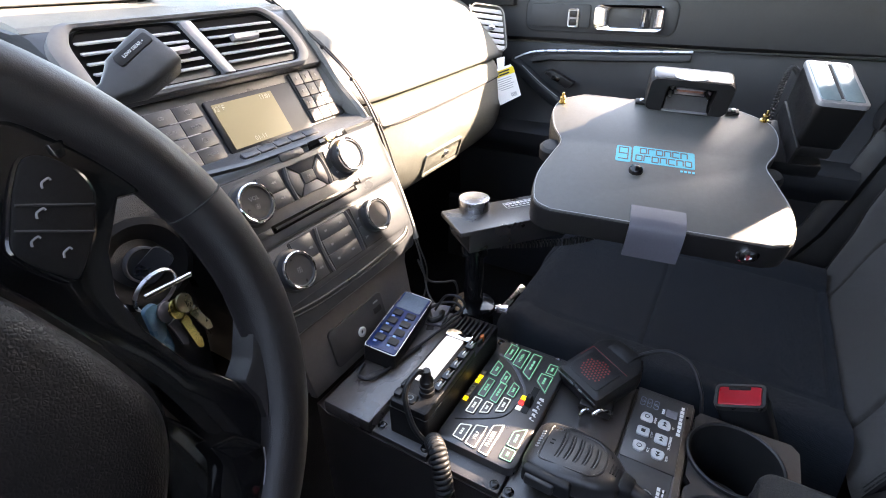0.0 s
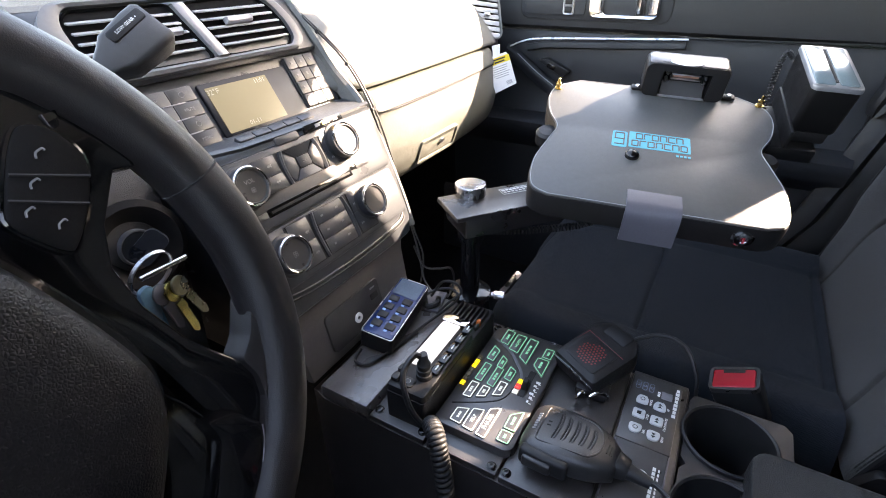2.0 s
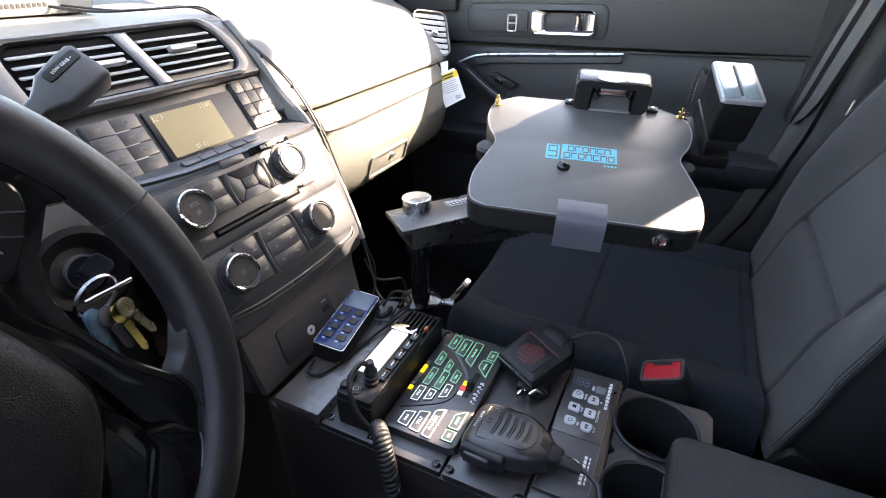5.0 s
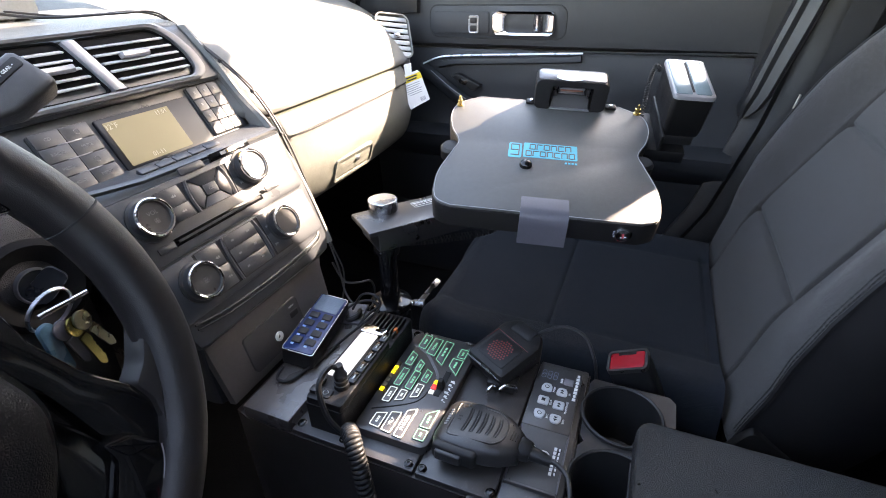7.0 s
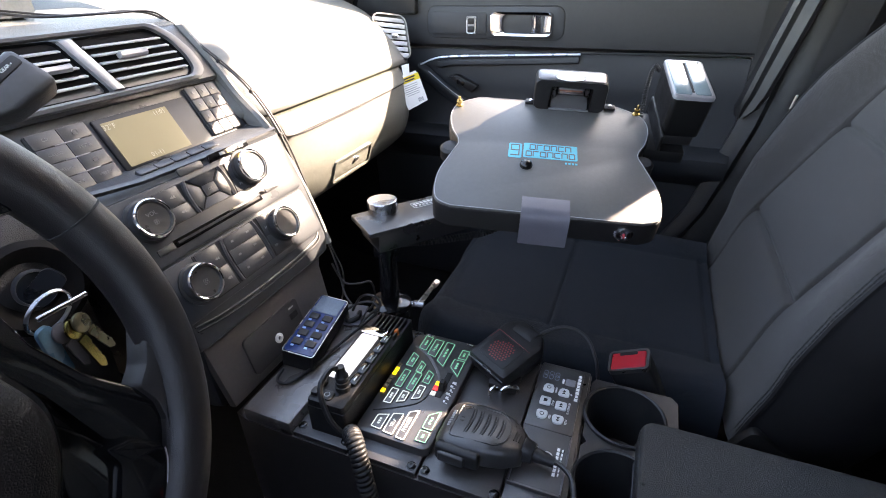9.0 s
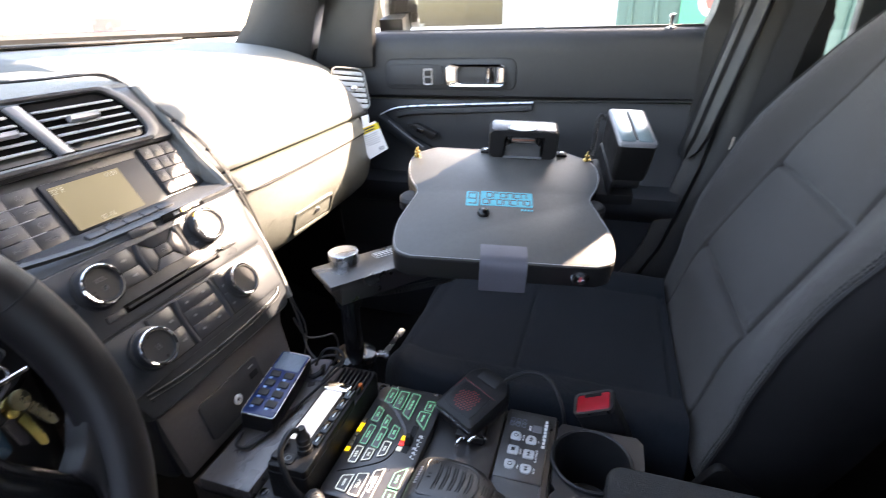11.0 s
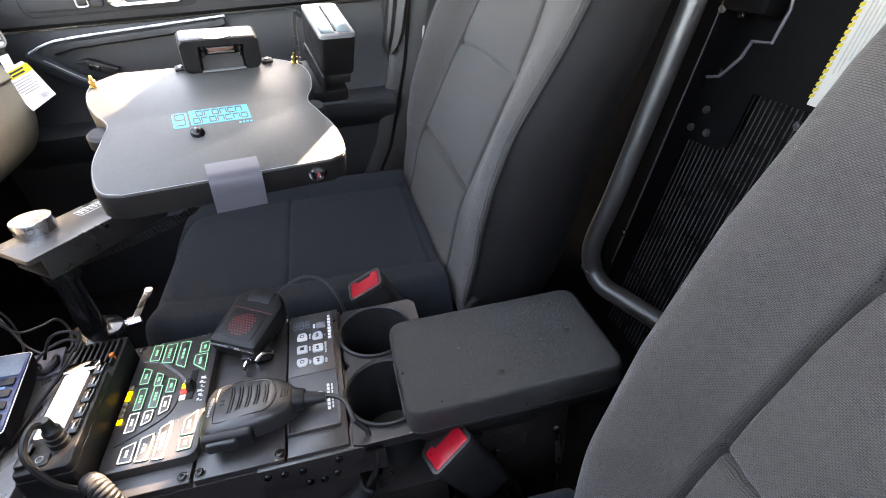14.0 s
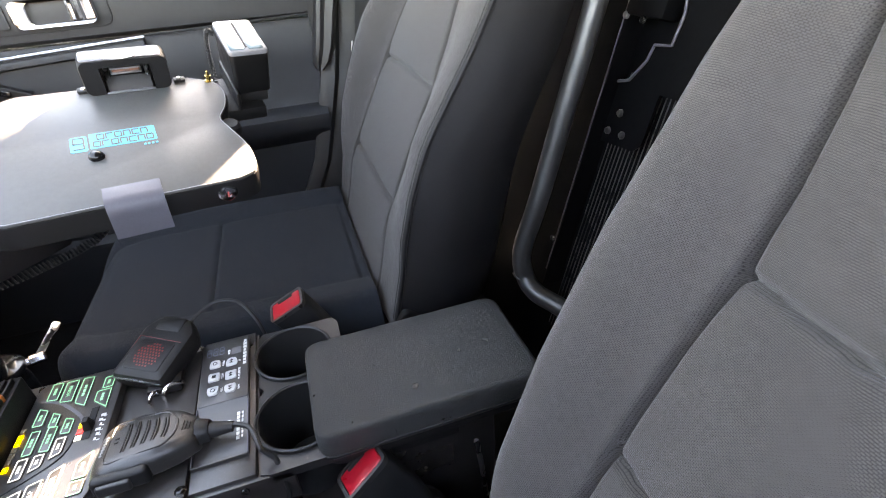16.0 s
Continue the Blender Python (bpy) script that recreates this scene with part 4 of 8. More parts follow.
    for r, row in enumerate(names):
        for c, w in enumerate(row):
            x, y = -0.1003 + 0.0296 * c, 0.0252 - 0.0160 * r
            bm = bm_new()
            prism(bm, [(x + a, y + b) for a, b in rrect(0.0291, 0.0155, 0.0012, 3)], 0.0, 0.0038, SCREEN_M, 0.0006)
            part("button", bm, M_BUTTON, bl)
            if w in ("\u266a", "\u25cb"):
                bm = bm_new()
                sweep(bm, [SCREEN_M @ Vector((x + 0.0028 * math.cos(a), y + 0.0028 * math.sin(a), 0.0040)) for a in [k * math.pi / 6 for k in range(12)]], 0.0003, 4, closed=True)
                part("symbol", bm, M_FAINT, s)
            else:
                words("lettering", w, 0.0046, SCREEN_M @ pose(x, y, 0.0039), M_FAINT, s)
        bm = bm_new()
        box(bm, SCREEN_M @ Vector((-0.0835, 0.0172 - 0.0160 * r, 0.0038)), (0.026, 0.0012, 0.0014), 0.0004, tilted(SCREEN_M))
        if r < 3:
            part("accent", bm, M_SILVER, bl)
        else:
            bm.free()
    # right keypad, three columns of four
    bm = bm_new()
    prism(bm, [(0.1058 + a, 0.0075 + b) for a, b in rrect(0.052, 0.067, 0.003)], -0.004, 0.001, SCREEN_M, 0.001)
    bl = part("keypad_block", bm, M_BUTTON, s)
    for r in range(4):
        for c in range(3):
            x, y = 0.0892 + 0.0166 * c, 0.0322 - 0.0164 * r
            bm = bm_new()
            prism(bm, [(x + a, y + b) for a, b in rrect(0.0161, 0.0159, 0.0012, 3)], 0.0, 0.0038, SCREEN_M, 0.0006)
            part("key", bm, M_BUTTON, bl)
            bm = bm_new()
            bars(bm, SCREEN_M, x, y, 0.0028, 0.0036, 0.0039)
            part("symbol", bm, M_FAINT, bl)
    # ledge with five soft keys and a hazard-style bar beneath
    lm = frame_of((0.0105, 0.454, 0.5985), (1, 0, 0), (0, -0.35, 0.94))
    for k in range(5):
        bm = bm_new()
        prism(bm, [(-0.0456 + 0.0228 * k + a, b) for a, b in rrect(0.0221, 0.0100, 0.002, 3)], 0.0, 0.005, lm, 0.0015)
        part("soft_key", bm, M_BUTTON, s)
    bm = bm_new()
    loft(bm, [[(x, 0.437 - 0.004 * k, 0.6005 + dz), (x, 0.4335 - 0.004 * k, 0.602 + dz), (x, 0.429 - 0.004 * k, 0.6 + dz), (x, 0.431 - 0.004 * k, 0.596 + dz)] for x, k, dz in ((-0.142, -1.2, 0.010), (-0.10, -0.6, 0.005), (-0.06, 0, 0.0015), (0.05, 0.3, 0.0), (0.15, 0, 0.0))])
    part("ledge_trim", bm, M_STACK, s)
    # control panel
    K = KNOB_M
    bm = bm_new()
    prism(bm, [(0.002 + a, 0.028 + b) for a, b in rrect(0.262, 0.074, 0.006)], -0.004, 0.002, K, 0.001)
    part("radio_panel", bm, M_STACK, s)
    bm = bm_new()
    prism(bm, [(0.004 + a, -0.043 + b) for a, b in rrect(0.250, 0.062, 0.006)], -0.004, 0.002, K, 0.001)
    part("climate_panel", bm, M_STACK, s)
    bm = bm_new()
    box(bm, K @ Vector((-0.006, 0.0052, 0.0022)), (0.134, 0.0085, 0.002), 0.0006, tilted(K))
    sl = part("disc_slot", bm, M_GLOSS, s, "black disc slot")
    bm = bm_new()
    box(bm, K @ Vector((-0.006, 0.0052, 0.0033)), (0.126, 0.0028, 0.001), 0.0003, tilted(K))
    part("slot_gap", bm, M_GROOVE, sl)
    bm = bm_new()
    box(bm, K @ Vector((0.0660, 0.0088, 0.0028)), (0.0095, 0.0046, 0.002), 0.0005, tilted(K))
    part("eject_button", bm, M_GLOSS, s)

    # dark backing seen as thin joints between the flat keys
    for y, h in ((0.0404, 0.0372), (-0.0405, 0.0535)):
        bm = bm_new()
        prism(bm, [(a, y + b) for a, b in rrect(0.132, h, 0.002, 3)], 0.0015, 0.0026, K)
        part("key_bed", bm, M_GROOVE, s)

    def tile(out, name="button", high=0.0040, material=None):
        bm = bm_new()
        prism(bm, out, 0.001, high, K, 0.0004)
        return part(name, bm, material or M_BUTTON, s)

    def arrow(x, y, f=1.0):
        bm = bm_new()
        prism(bm, [(x + f * a, y + b) for a, b in ((-0.003, -0.0018), (-0.0002, -0.0002), (-0.0002, -0.0018), (0.003, 0), (-0.0002, 0.0018), (-0.0002, 0.0002), (-0.003, 0.0018))][::(1 if f > 0 else -1)], 0.0039, 0.0042, K)
        part("symbol", bm, M_FAINT, s)
    for f in (-1, 1):
        turn = lambda out: [(f * a, b) for a, b in out][::f]
        tile(turn([(0.0342, 0.0387), (0.0650, 0.0387), (0.0640, 0.0584), (0.0352, 0.0584)]))
        tile(turn([(0.0320, 0.0224), (0.0650, 0.0224), (0.0650, 0.0380), (0.0340, 0.0380)]))
        arrow(f * 0.046, 0.0485, f), arrow(f * 0.044, 0.0305, f)
        # bowed ribs on both sides of the middle keys
        for y0, y1 in ((0.0222, 0.0586), (-0.0668, -0.0140)):
            ys = [y0 + (y1 - y0) * k / 8 for k in range(9)]
            bow = lambda y: 0.0335 - 0.0055 * ((y - y0) / (y1 - y0)) ** 2.5 - 0.0030 * (1 - (y - y0) / (y1 - y0)) ** 2
            bm = bm_new()
            loft(bm, [[K @ Vector((f * (bow(y) + d), y, z)) for d, z in ((-0.0066, 0.001), (-0.0060, 0.0040), (-0.0030, 0.0058), (-0.0008, 0.0050), (0.0, 0.001))] for y in ys])
            part("rib", bm, M_BUTTON, s, "bowed rib beside the keys")
        tile(turn([(0.0108, 0.0338), (0.0212, 0.0232), (0.0258, 0.0300), (0.0266, 0.0420), (0.0235, 0.0555), (0.0108, 0.0462)]))
        for y0, y1 in ((-0.0395, -0.0146), (-0.0660, -0.0402)):
            tile(turn([(0.0338, y0), (0.0640, y0), (0.0640, y1), (0.0338, y1)]))
        arrow(f * 0.0415, -0.030, f), arrow(f * 0.041, -0.055, f)
    tile([(-0.0098, 0.0470), (0.0098, 0.0470), (0.0220, 0.0582), (-0.0220, 0.0582)])
    tile([(-0.0198, 0.0224), (0.0198, 0.0224), (0.0098, 0.0330), (-0.0098, 0.0330)])
    tile([(0.0005 + a, 0.0400 + b) for a, b in rrect(0.0188, 0.0122, 0.0012, 3)], high=0.0046)
    words("lettering", "OK", 0.0045, K @ pose(0.0005, 0.0400, 0.0047), M_FAINT, s)
    for y0, y1 in ((-0.0302, -0.0146), (-0.0482, -0.0309), (-0.0662, -0.0489)):
        tile([(-0.0240, y0), (0.0240, y0), (0.0240, y1), (-0.0240, y1)], "mode_button")
        for x, w in ((-0.013, 0.004), (0.012, 0.005)):
            bm = bm_new()
            bars(bm, K, x, (y0 + y1) / 2, w, 0.0022, 0.0042)
            part("symbol", bm, M_FAINT, s)
    for x, y, w, h in ((-0.0065, 0.0685, 0.034, 0.0088), (0.083, 0.0090, 0.024, 0.0072), (-0.084, 0.0045, 0.02, 0.0072)):
        bm = bm_new()
        prism(bm, [(x + a, y + b) for a, b in rrect(w, h, 0.003 if y > 0.05 else 0.0012, 4)], 0.001, 0.0036, K, 0.0008)
        part("button", bm, M_BUTTON, s)
    bm = bm_new()
    prism(bm, [(0.0200, 0.0652), (0.0860, 0.0672), (0.0850, 0.0750), (0.0225, 0.0742)], 0.001, 0.0036, K, 0.0006)
    ab = part("indicator_strip", bm, M_GLOSS, s)
    bm = bm_new()
    bars(bm, K, 0.056, 0.0705, 0.012, 0.0045, 0.0038)
    part("indicator", bm, mat("airbag_lamp", (0.8, 0.5, 0.05), 0.4, emit=(1.0, 0.55, 0.05), power=0.06), ab, "small amber warning lamp")
    for x in (0.042, 0.073):
        bm = bm_new()
        bars(bm, K, x, 0.0705, 0.008, 0.004, 0.0038)
        part("symbol", bm, M_FAINT, ab)
    # knobs with chrome rings
    for x, y in ((-0.0828, 0.0376), (0.0645, 0.0434), (-0.0746, -0.0421), (0.0645, -0.0363)):
        km = K @ pose(x, y, 0.001) @ Matrix.Diagonal((0.96, 0.96, 0.72, 1))
        bm = bm_new()
        lathe(bm, km, [(0.0245, 0.0), (0.0245, 0.0045), (0.0215, 0.006), (0.0212, 0.0195), (0.0204, 0.021), (0.0176, 0.0214), (0.0165, 0.0190), (0.010, 0.0185)], 40)
        kn = part("knob", bm, M_KNOB, s, "black rotary knob")
        bm = bm_new()
        n = 40
        prof = [(0.0213, 0.0185), (0.0211, 0.0212), (0.0199, 0.0224), (0.0186, 0.0219), (0.0180, 0.0190)]
        rings = [[km @ Vector((r * math.cos(2 * math.pi * k / n), r * math.sin(2 * math.pi * k / n), z)) for k in range(n)] for r, z in prof]
        loft(bm, rings, cap=False)
        part("knob_ring", bm, M_CHROME, kn, "chrome ring")
        if x < 0 and y > 0:
            words("lettering", "VOL", 0.0065, km @ pose(0, 0.005, 0.0189), M_FAINT, s)
        bm = bm_new()
        if x < 0:
            cy = -0.004 if y > 0 else 0.0
            for a in range(4):
                ang = a * math.pi / 2 + 0.785
                rr = 0.0022 if y < 0 else 0.0015
                sweep(bm, [km @ Vector((rr * math.cos(ang) + 0.0014 * math.cos(q), cy + rr * math.sin(ang) + 0.0014 * math.sin(q), 0.0189)) for q in [j * math.pi / 4 for j in range(8)]], 0.00025, 4, closed=True)
            part("symbol", bm, M_FAINT, kn)
        else:
            bm.free()
    # lower bin seam and curved moulding
    for zz in (-0.078, -0.083):
        bm = bm_new()
        sweep(bm, spline([K @ Vector((-0.105, zz, 0.0)), K @ Vector((-0.06, zz - 0.006, 0.001)), K @ Vector((0.02, zz - 0.008, 0.0015)), K @ Vector((0.10, zz - 0.004, 0.001)), K @ Vector((0.118, zz + 0.004, 0.0))], 5), 0.0011, 6)
        part("moulding_line", bm, M_STACK if zz > -0.08 else M_GROOVE, s)


centre_stack()


# ---- equipment console ----
def screw(bm, p, r=0.0042):
    lathe(bm, Matrix.Translation(p), [(r * 1.25, 0), (r * 1.25, 0.0006), (r, 0.0008), (r, 0.0022), (r * 0.8, 0.0028), (r * 0.45, 0.0028), (r * 0.42, 0.0012)], 14)


def console():
    c = thing("equipment_console", "black powder-coated steel equipment console between the seats", "console", (0, 0.1, 0.0))
    bm = bm_new()
    loft(bm, [[(-0.1, -0.03, z), (-0.1, 0.33, z), (-0.094, 0.352, z), (0.1, 0.352, z), (0.112, 0.33, z), (0.112, -0.03, z)] for z in (0.0, 0.25, 0.328, 0.334)])
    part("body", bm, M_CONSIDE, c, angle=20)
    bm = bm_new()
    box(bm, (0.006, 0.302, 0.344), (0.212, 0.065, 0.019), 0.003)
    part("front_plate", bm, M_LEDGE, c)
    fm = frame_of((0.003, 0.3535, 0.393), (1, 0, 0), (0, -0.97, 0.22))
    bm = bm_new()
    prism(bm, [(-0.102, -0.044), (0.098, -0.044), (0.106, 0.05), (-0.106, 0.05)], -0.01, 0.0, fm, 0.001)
    part("front_panel", bm, M_FRONTSHEEN, c, "sloping panel under the dashboard, greyed by sky sheen")
    bm = bm_new()
    prism(bm, [(-0.012 + a, -0.008 + b) for a, b in rrect(0.10, 0.05, 0.006)], 0.0, 0.003, fm, 0.001)
    ap = part("socket_plate", bm, M_FASCIA, c)
    bm = bm_new()
    n = 20
    prof = [(0.0065, 0.003), (0.0065, 0.0045), (0.0048, 0.0052), (0.0026, 0.0048), (0.0024, 0.0015)]
    loft(bm, [[fm @ Vector((-0.012 + r * math.cos(2 * math.pi * k / n), -0.013 + r * math.sin(2 * math.pi * k / n), z)) for k in range(n)] for r, z in prof], cap=False)
    part("aux_socket", bm, M_WHITE, ap, "bright ring of the audio socket")
    bm = bm_new()
    box(bm, fm @ Vector((0.024, -0.002, 0.0035)), (0.014, 0.008, 0.002), 0.0008, tilted(fm))
    part("usb_socket", bm, M_GROOVE, ap)
    bm = bm_new()
    box(bm, fm @ Vector((0.024, 0.009, 0.0034)), (0.009, 0.002, 0.0006), 0, tilted(fm))
    part("symbol", bm, M_GREY, ap)
    # faceplates across the top
    for y0, y1 in ((0.199, 0.268), (0.119, 0.1965), (0.034, 0.1165), (-0.028, 0.0315)):
        bm = bm_new()
        box(bm, (0.005, (y0 + y1) / 2, 0.338), (0.208, y1 - y0 - 0.0006, 0.008), 0.0012)
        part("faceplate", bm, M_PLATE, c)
    for x, y in ((-0.088, 0.261), (-0.09, 0.205), (-0.092, 0.126), (-0.092, 0.111), (0.102, 0.261), (0.10, 0.205), (0.102, 0.188), (0.103, 0.13), (0.102, 0.105), (0.104, 0.04), (-0.092, 0.038)):
        bm = bm_new()
        screw(bm, (x, y, 0.342))
        part("bolt", bm, M_STEEL if abs(x) > 0.1 and y < 0.2 else M_GLOSS, c, "black button-head bolt")
    # side flange with bolts towards the driver
    bm = bm_new()
    box(bm, (-0.101, -0.0, 0.318), (0.006, 0.12, 0.04), 0.0015)
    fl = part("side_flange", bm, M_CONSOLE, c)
    for y, z in ((0.052, 0.328), (0.037, 0.327), (0.020, 0.326), (-0.015, 0.330), (-0.010, 0.310), (0.017, 0.306), (0.003, 0.305)):
        bm = bm_new()
        lathe(bm, frame_of((-0.104, y, z), (0, 1, 0), (-1, 0, 0)), [(0.0040, 0), (0.0040, 0.001), (0.0032, 0.0022), (0.0016, 0.0024), (0.0015, 0.0010)], 12)
        part("bolt", bm, M_GLOSS, fl)
    # cup holder tray
    bm = bm_new()
    loft(bm, [[(-0.102, -0.034, z), (0.108, -0.034, z), (0.108, -0.12, z), (-0.102, -0.12, z)] for z in (0.2, 0.25)])
    part("cup_base", bm, M_CONSOLE, c)
    cups = [(0.052, -0.0715), (-0.045, -0.0715)]
    bm = bm_new()
    n = 40
    for (cx, cy), x0, x1 in ((cups[0], 0.0035, 0.1015), (cups[1], -0.104, 0.0035)):
        ring_in, ring_out = [], []
        for k in range(n):
            a = 2 * math.pi * k / n
            dx, dy = math.cos(a), math.sin(a)
            t = min(((x1 if dx > 0 else x0) - cx) / dx if abs(dx) > 1e-9 else 9, ((-0.031 if dy > 0 else -0.128) - cy) / dy if abs(dy) > 1e-9 else 9)
            ring_in.append((cx + 0.0425 * dx, cy + 0.0425 * dy)), ring_out.append((cx + t * dx, cy + t * dy))
        loft(bm, [[(x, y, 0.33) for x, y in ring_out], [(x, y, 0.341) for x, y in ring_out], [(x, y, 0.341) for x, y in ring_in]], cap=False)
    part("cup_plate", bm, M_CUP, c)
    for cx, cy in cups:
        bm = bm_new()
        prof = [(0.0455, 0.341), (0.0452, 0.3445), (0.0435, 0.3455), (0.0415, 0.344), (0.0405, 0.335), (0.0375, 0.262), (0.030, 0.258), (0.008, 0.257)]
        loft(bm, [[(cx + r * math.cos(2 * math.pi * k / n), cy + r * math.sin(2 * math.pi * k / n), z) for k in range(n)] for r, z in prof], cap=False)
        cyl(bm, (cx, cy, 0.2565), (cx, cy, 0.2575), 0.030, seg=24)
        part("cup_holder", bm, M_RUBBER, c, "deep black cup well")
    # post under the armrest
    bm = bm_new()
    box(bm, (-0.03, -0.21, 0.162), (0.09, 0.13, 0.323), 0.004)
    part("armrest_post", bm, M_CONSOLE, c)
    bm = bm_new()
    box(bm, (-0.086, -0.19, 0.306), (0.012, 0.075, 0.022), 0.003)
    part("armrest_latch", bm, M_HOUSING, c)


console()


def armrest():
    a = thing("armrest", "black pebbled vinyl armrest pad on the console", "armrest", (-0.038, -0.2, 0.322))
    bm = bm_new()
    out = rrect(0.136, 0.232, 0.016, 6)
    loft(bm, [[(-0.0385 + x * s, -0.2015 + y * (1 - (1 - s) * 0.6), z) for x, y in out] for s, z in ((0.86, 0.318), (0.93, 0.321), (0.945, 0.338))])
    part("base_tray", bm, M_HOUSING, a, "black plastic underside")
    bm = bm_new()
    sweep(bm, [Vector((-0.0385 + x * 0.998, -0.2015 + y * 0.999, 0.3395)) for x, y in out], 0.0016, 6, closed=True)
    part("piping", bm, M_RUBBER, a)
    bm = bm_new()
    steps = [(0.93, 0.3335), (0.98, 0.334), (1.0, 0.339), (1.0, 0.3575), (0.995, 0.3635), (0.978, 0.3682), (0.93, 0.3698), (0.6, 0.371), (0.2, 0.3715)]
    loft(bm, [[(-0.0385 + x * s, -0.2015 + y * (1 - (1 - s) * 0.6), z) for x, y in out] for s, z in steps])
    part("pad", bm, M_ARMREST, a, angle=60)


armrest()


# ---- seats ----
def smooth(a, b, t):
    t = min(1.0, max(0.0, (t - a) / (b - a)))
    return t * t * (3 - 2 * t)


def seat(name, cx, y0, label, low, fall, inner, seam, cross, cloth, edge=None, back=0.215):
    """A bucket seat: y0 is the front of the backrest at the height 0.414."""
    st = thing(name, label, "car seat", (cx, y0 + 0.15, 0.03), "front seats")
    eh, en = Vector((0, -0.454, 0.891)), Vector((0, 0.891, 0.454))
    base = Vector((cx, y0 + 0.51 * 0.144, 0.27))
    WID = low + [(0.32, 0.261), (0.44, 0.253), (0.54, 0.232), (0.62, 0.190), (0.68, 0.150), (0.715, 0.12), (0.726, 0.09)]
    hs, ws = [p[0] for p in WID], [p[1] for p in WID]
    wid = lambda h: float(np.interp(h, hs, ws))
    INS = lambda h: float(np.interp(h, [p[0] for p in inner], [p[1] for p in inner]))
    rim = lambda h, x: float(np.interp(h, [p[0] for p in edge[x > 0]], [p[1] for p in edge[x > 0]]))

    def depth(x, h):
        w = wid(h)
        i = INS(h)
        s = max(0.0, (abs(x) - i) / max(0.02, w - i))
        if edge:
            g = -0.026 * smooth(0.16, 0.0, h) + (rim(h, x) + 0.026 * smooth(0.16, 0.0, h) + 0.006) * smooth(0.0, 0.75, s) - 0.006 * max(0.0, (s - 0.75) / 0.25) ** 2 - 0.04 * smooth(0.66, 0.73, h)
            g += 0.006 * (1 - (x / i) ** 2) * (s == 0)
        else:
            g = 0.034 * smooth(0.0, 0.7, s) * smooth(-0.05, 0.12, h) * (1 - 0.5 * smooth(0.45, 0.7, h))
            g -= fall * max(0.0, (s - 0.62) / 0.38) ** 2.2
            g -= 0.04 * smooth(0.66, 0.73, h) + 0.010 * (x / w) ** 2
        g -= seam * 0.0065 * math.exp(-((abs(x) - i) / 0.0036) ** 2)
        if abs(x) < i + 0.004:
            for hh, arch in cross:
                g -= seam * 0.006 * math.exp(-((h - hh - arch * (1 - (x / i) ** 2)) / 0.0034) ** 2) + 0.003 * math.exp(-((h - hh - arch * (1 - (x / i) ** 2)) / 0.02) ** 2)
        return g
    us = [k / 26 * 0.52 for k in range(26)] + [0.52 + 0.06 * k / 10 for k in range(10)] + [0.58 + 0.42 * k / 26 for k in range(27)]
    us = [-u for u in us[:0:-1]] + us
    nh = 290

    def across(u, h):
        i, w = INS(h), wid(h)
        a = abs(u)
        return math.copysign(a / 0.55 * i if a < 0.55 else i + (a - 0.55) / 0.45 * (w - i), u)
    bm = bm_new()
    rows = []
    for j in range(nh + 1):
        h = 0.726 * j / nh
        rows.append([base + eh * h + en * depth(across(u, h), h) + Vector((across(u, h), 0, 0)) for u in us])
    loft(bm, rows, closed=False)
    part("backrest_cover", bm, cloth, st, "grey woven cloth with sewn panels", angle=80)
    # sides and back of the backrest
    bm = bm_new()
    secs = []
    for j in range(25):
        h = 0.726 * j / 24
        w, e = wid(h), depth(wid(h), h)
        f = depth(-wid(h), h)
        bk = back + 0.055 * smooth(0.36, 0.06, h) * (back < 0.2)
        secs.append([base + eh * h + en * d + Vector((x, 0, 0)) for x, d in ((-w, f), (-w - 0.008, f - 0.03), (-w - 0.010, f - 0.07), (-w + 0.004, -0.79 * bk), (-w + 0.05, -bk), (w - 0.05, -bk), (w - 0.004, -0.79 * bk), (w + 0.010, e - 0.07), (w + 0.008, e - 0.03), (w, e), (0.6 * w, min(e, 0.0) - 0.06), (-0.6 * w, min(e, 0.0) - 0.06))])
    loft(bm, secs)
    part("backrest_shell", bm, M_SIDE, st, "dark vinyl side panel", angle=60)
    for sx in (-1, 1):
        # hinge cover at the foot of the side
        bm = bm_new()
        x = sx * (wid(0.03) + 0.010)
        prism(bm, rounded([(-0.150, -0.05), (-0.030, -0.05), (-0.030, 0.050), (-0.150, 0.034)], 0.014, 4), -0.006, 0.006, Matrix.Translation(base + Vector((x, 0, 0))) @ Matrix((en, eh, (-1, 0, 0))).transposed().to_4x4(), 0.002)
        part("hinge_cover", bm, M_HOUSING, st, "black plastic hinge cover")
        bm = bm_new()
        line = [base + eh * h + en * depth(sx * wid(h), h) + Vector((sx * (wid(h) + 0.001), 0, 0)) for h in [0.70 * k / 30 for k in range(31)]]
        sweep(bm, line, 0.0034, 6)
        part("piping", bm, M_SIDE, st)
        for off in (0.004, 0.008):
            bm = bm_new()
            for k in range(110):
                h0 = 0.02 + 0.66 * k / 110
                ps = []
                for h in (h0, h0 + 0.0042):
                    x = sx * (wid(h) - off)
                    ps.append(base + eh * h + en * (depth(x, h) + 0.0006) + Vector((x, 0, 0)))
                sweep(bm, ps, 0.0007, 4)
            part("stitching", bm, M_SEAM, st)
    # cushion
    cy = y0 + 0.29
    L = 0.48
    W = 0.245

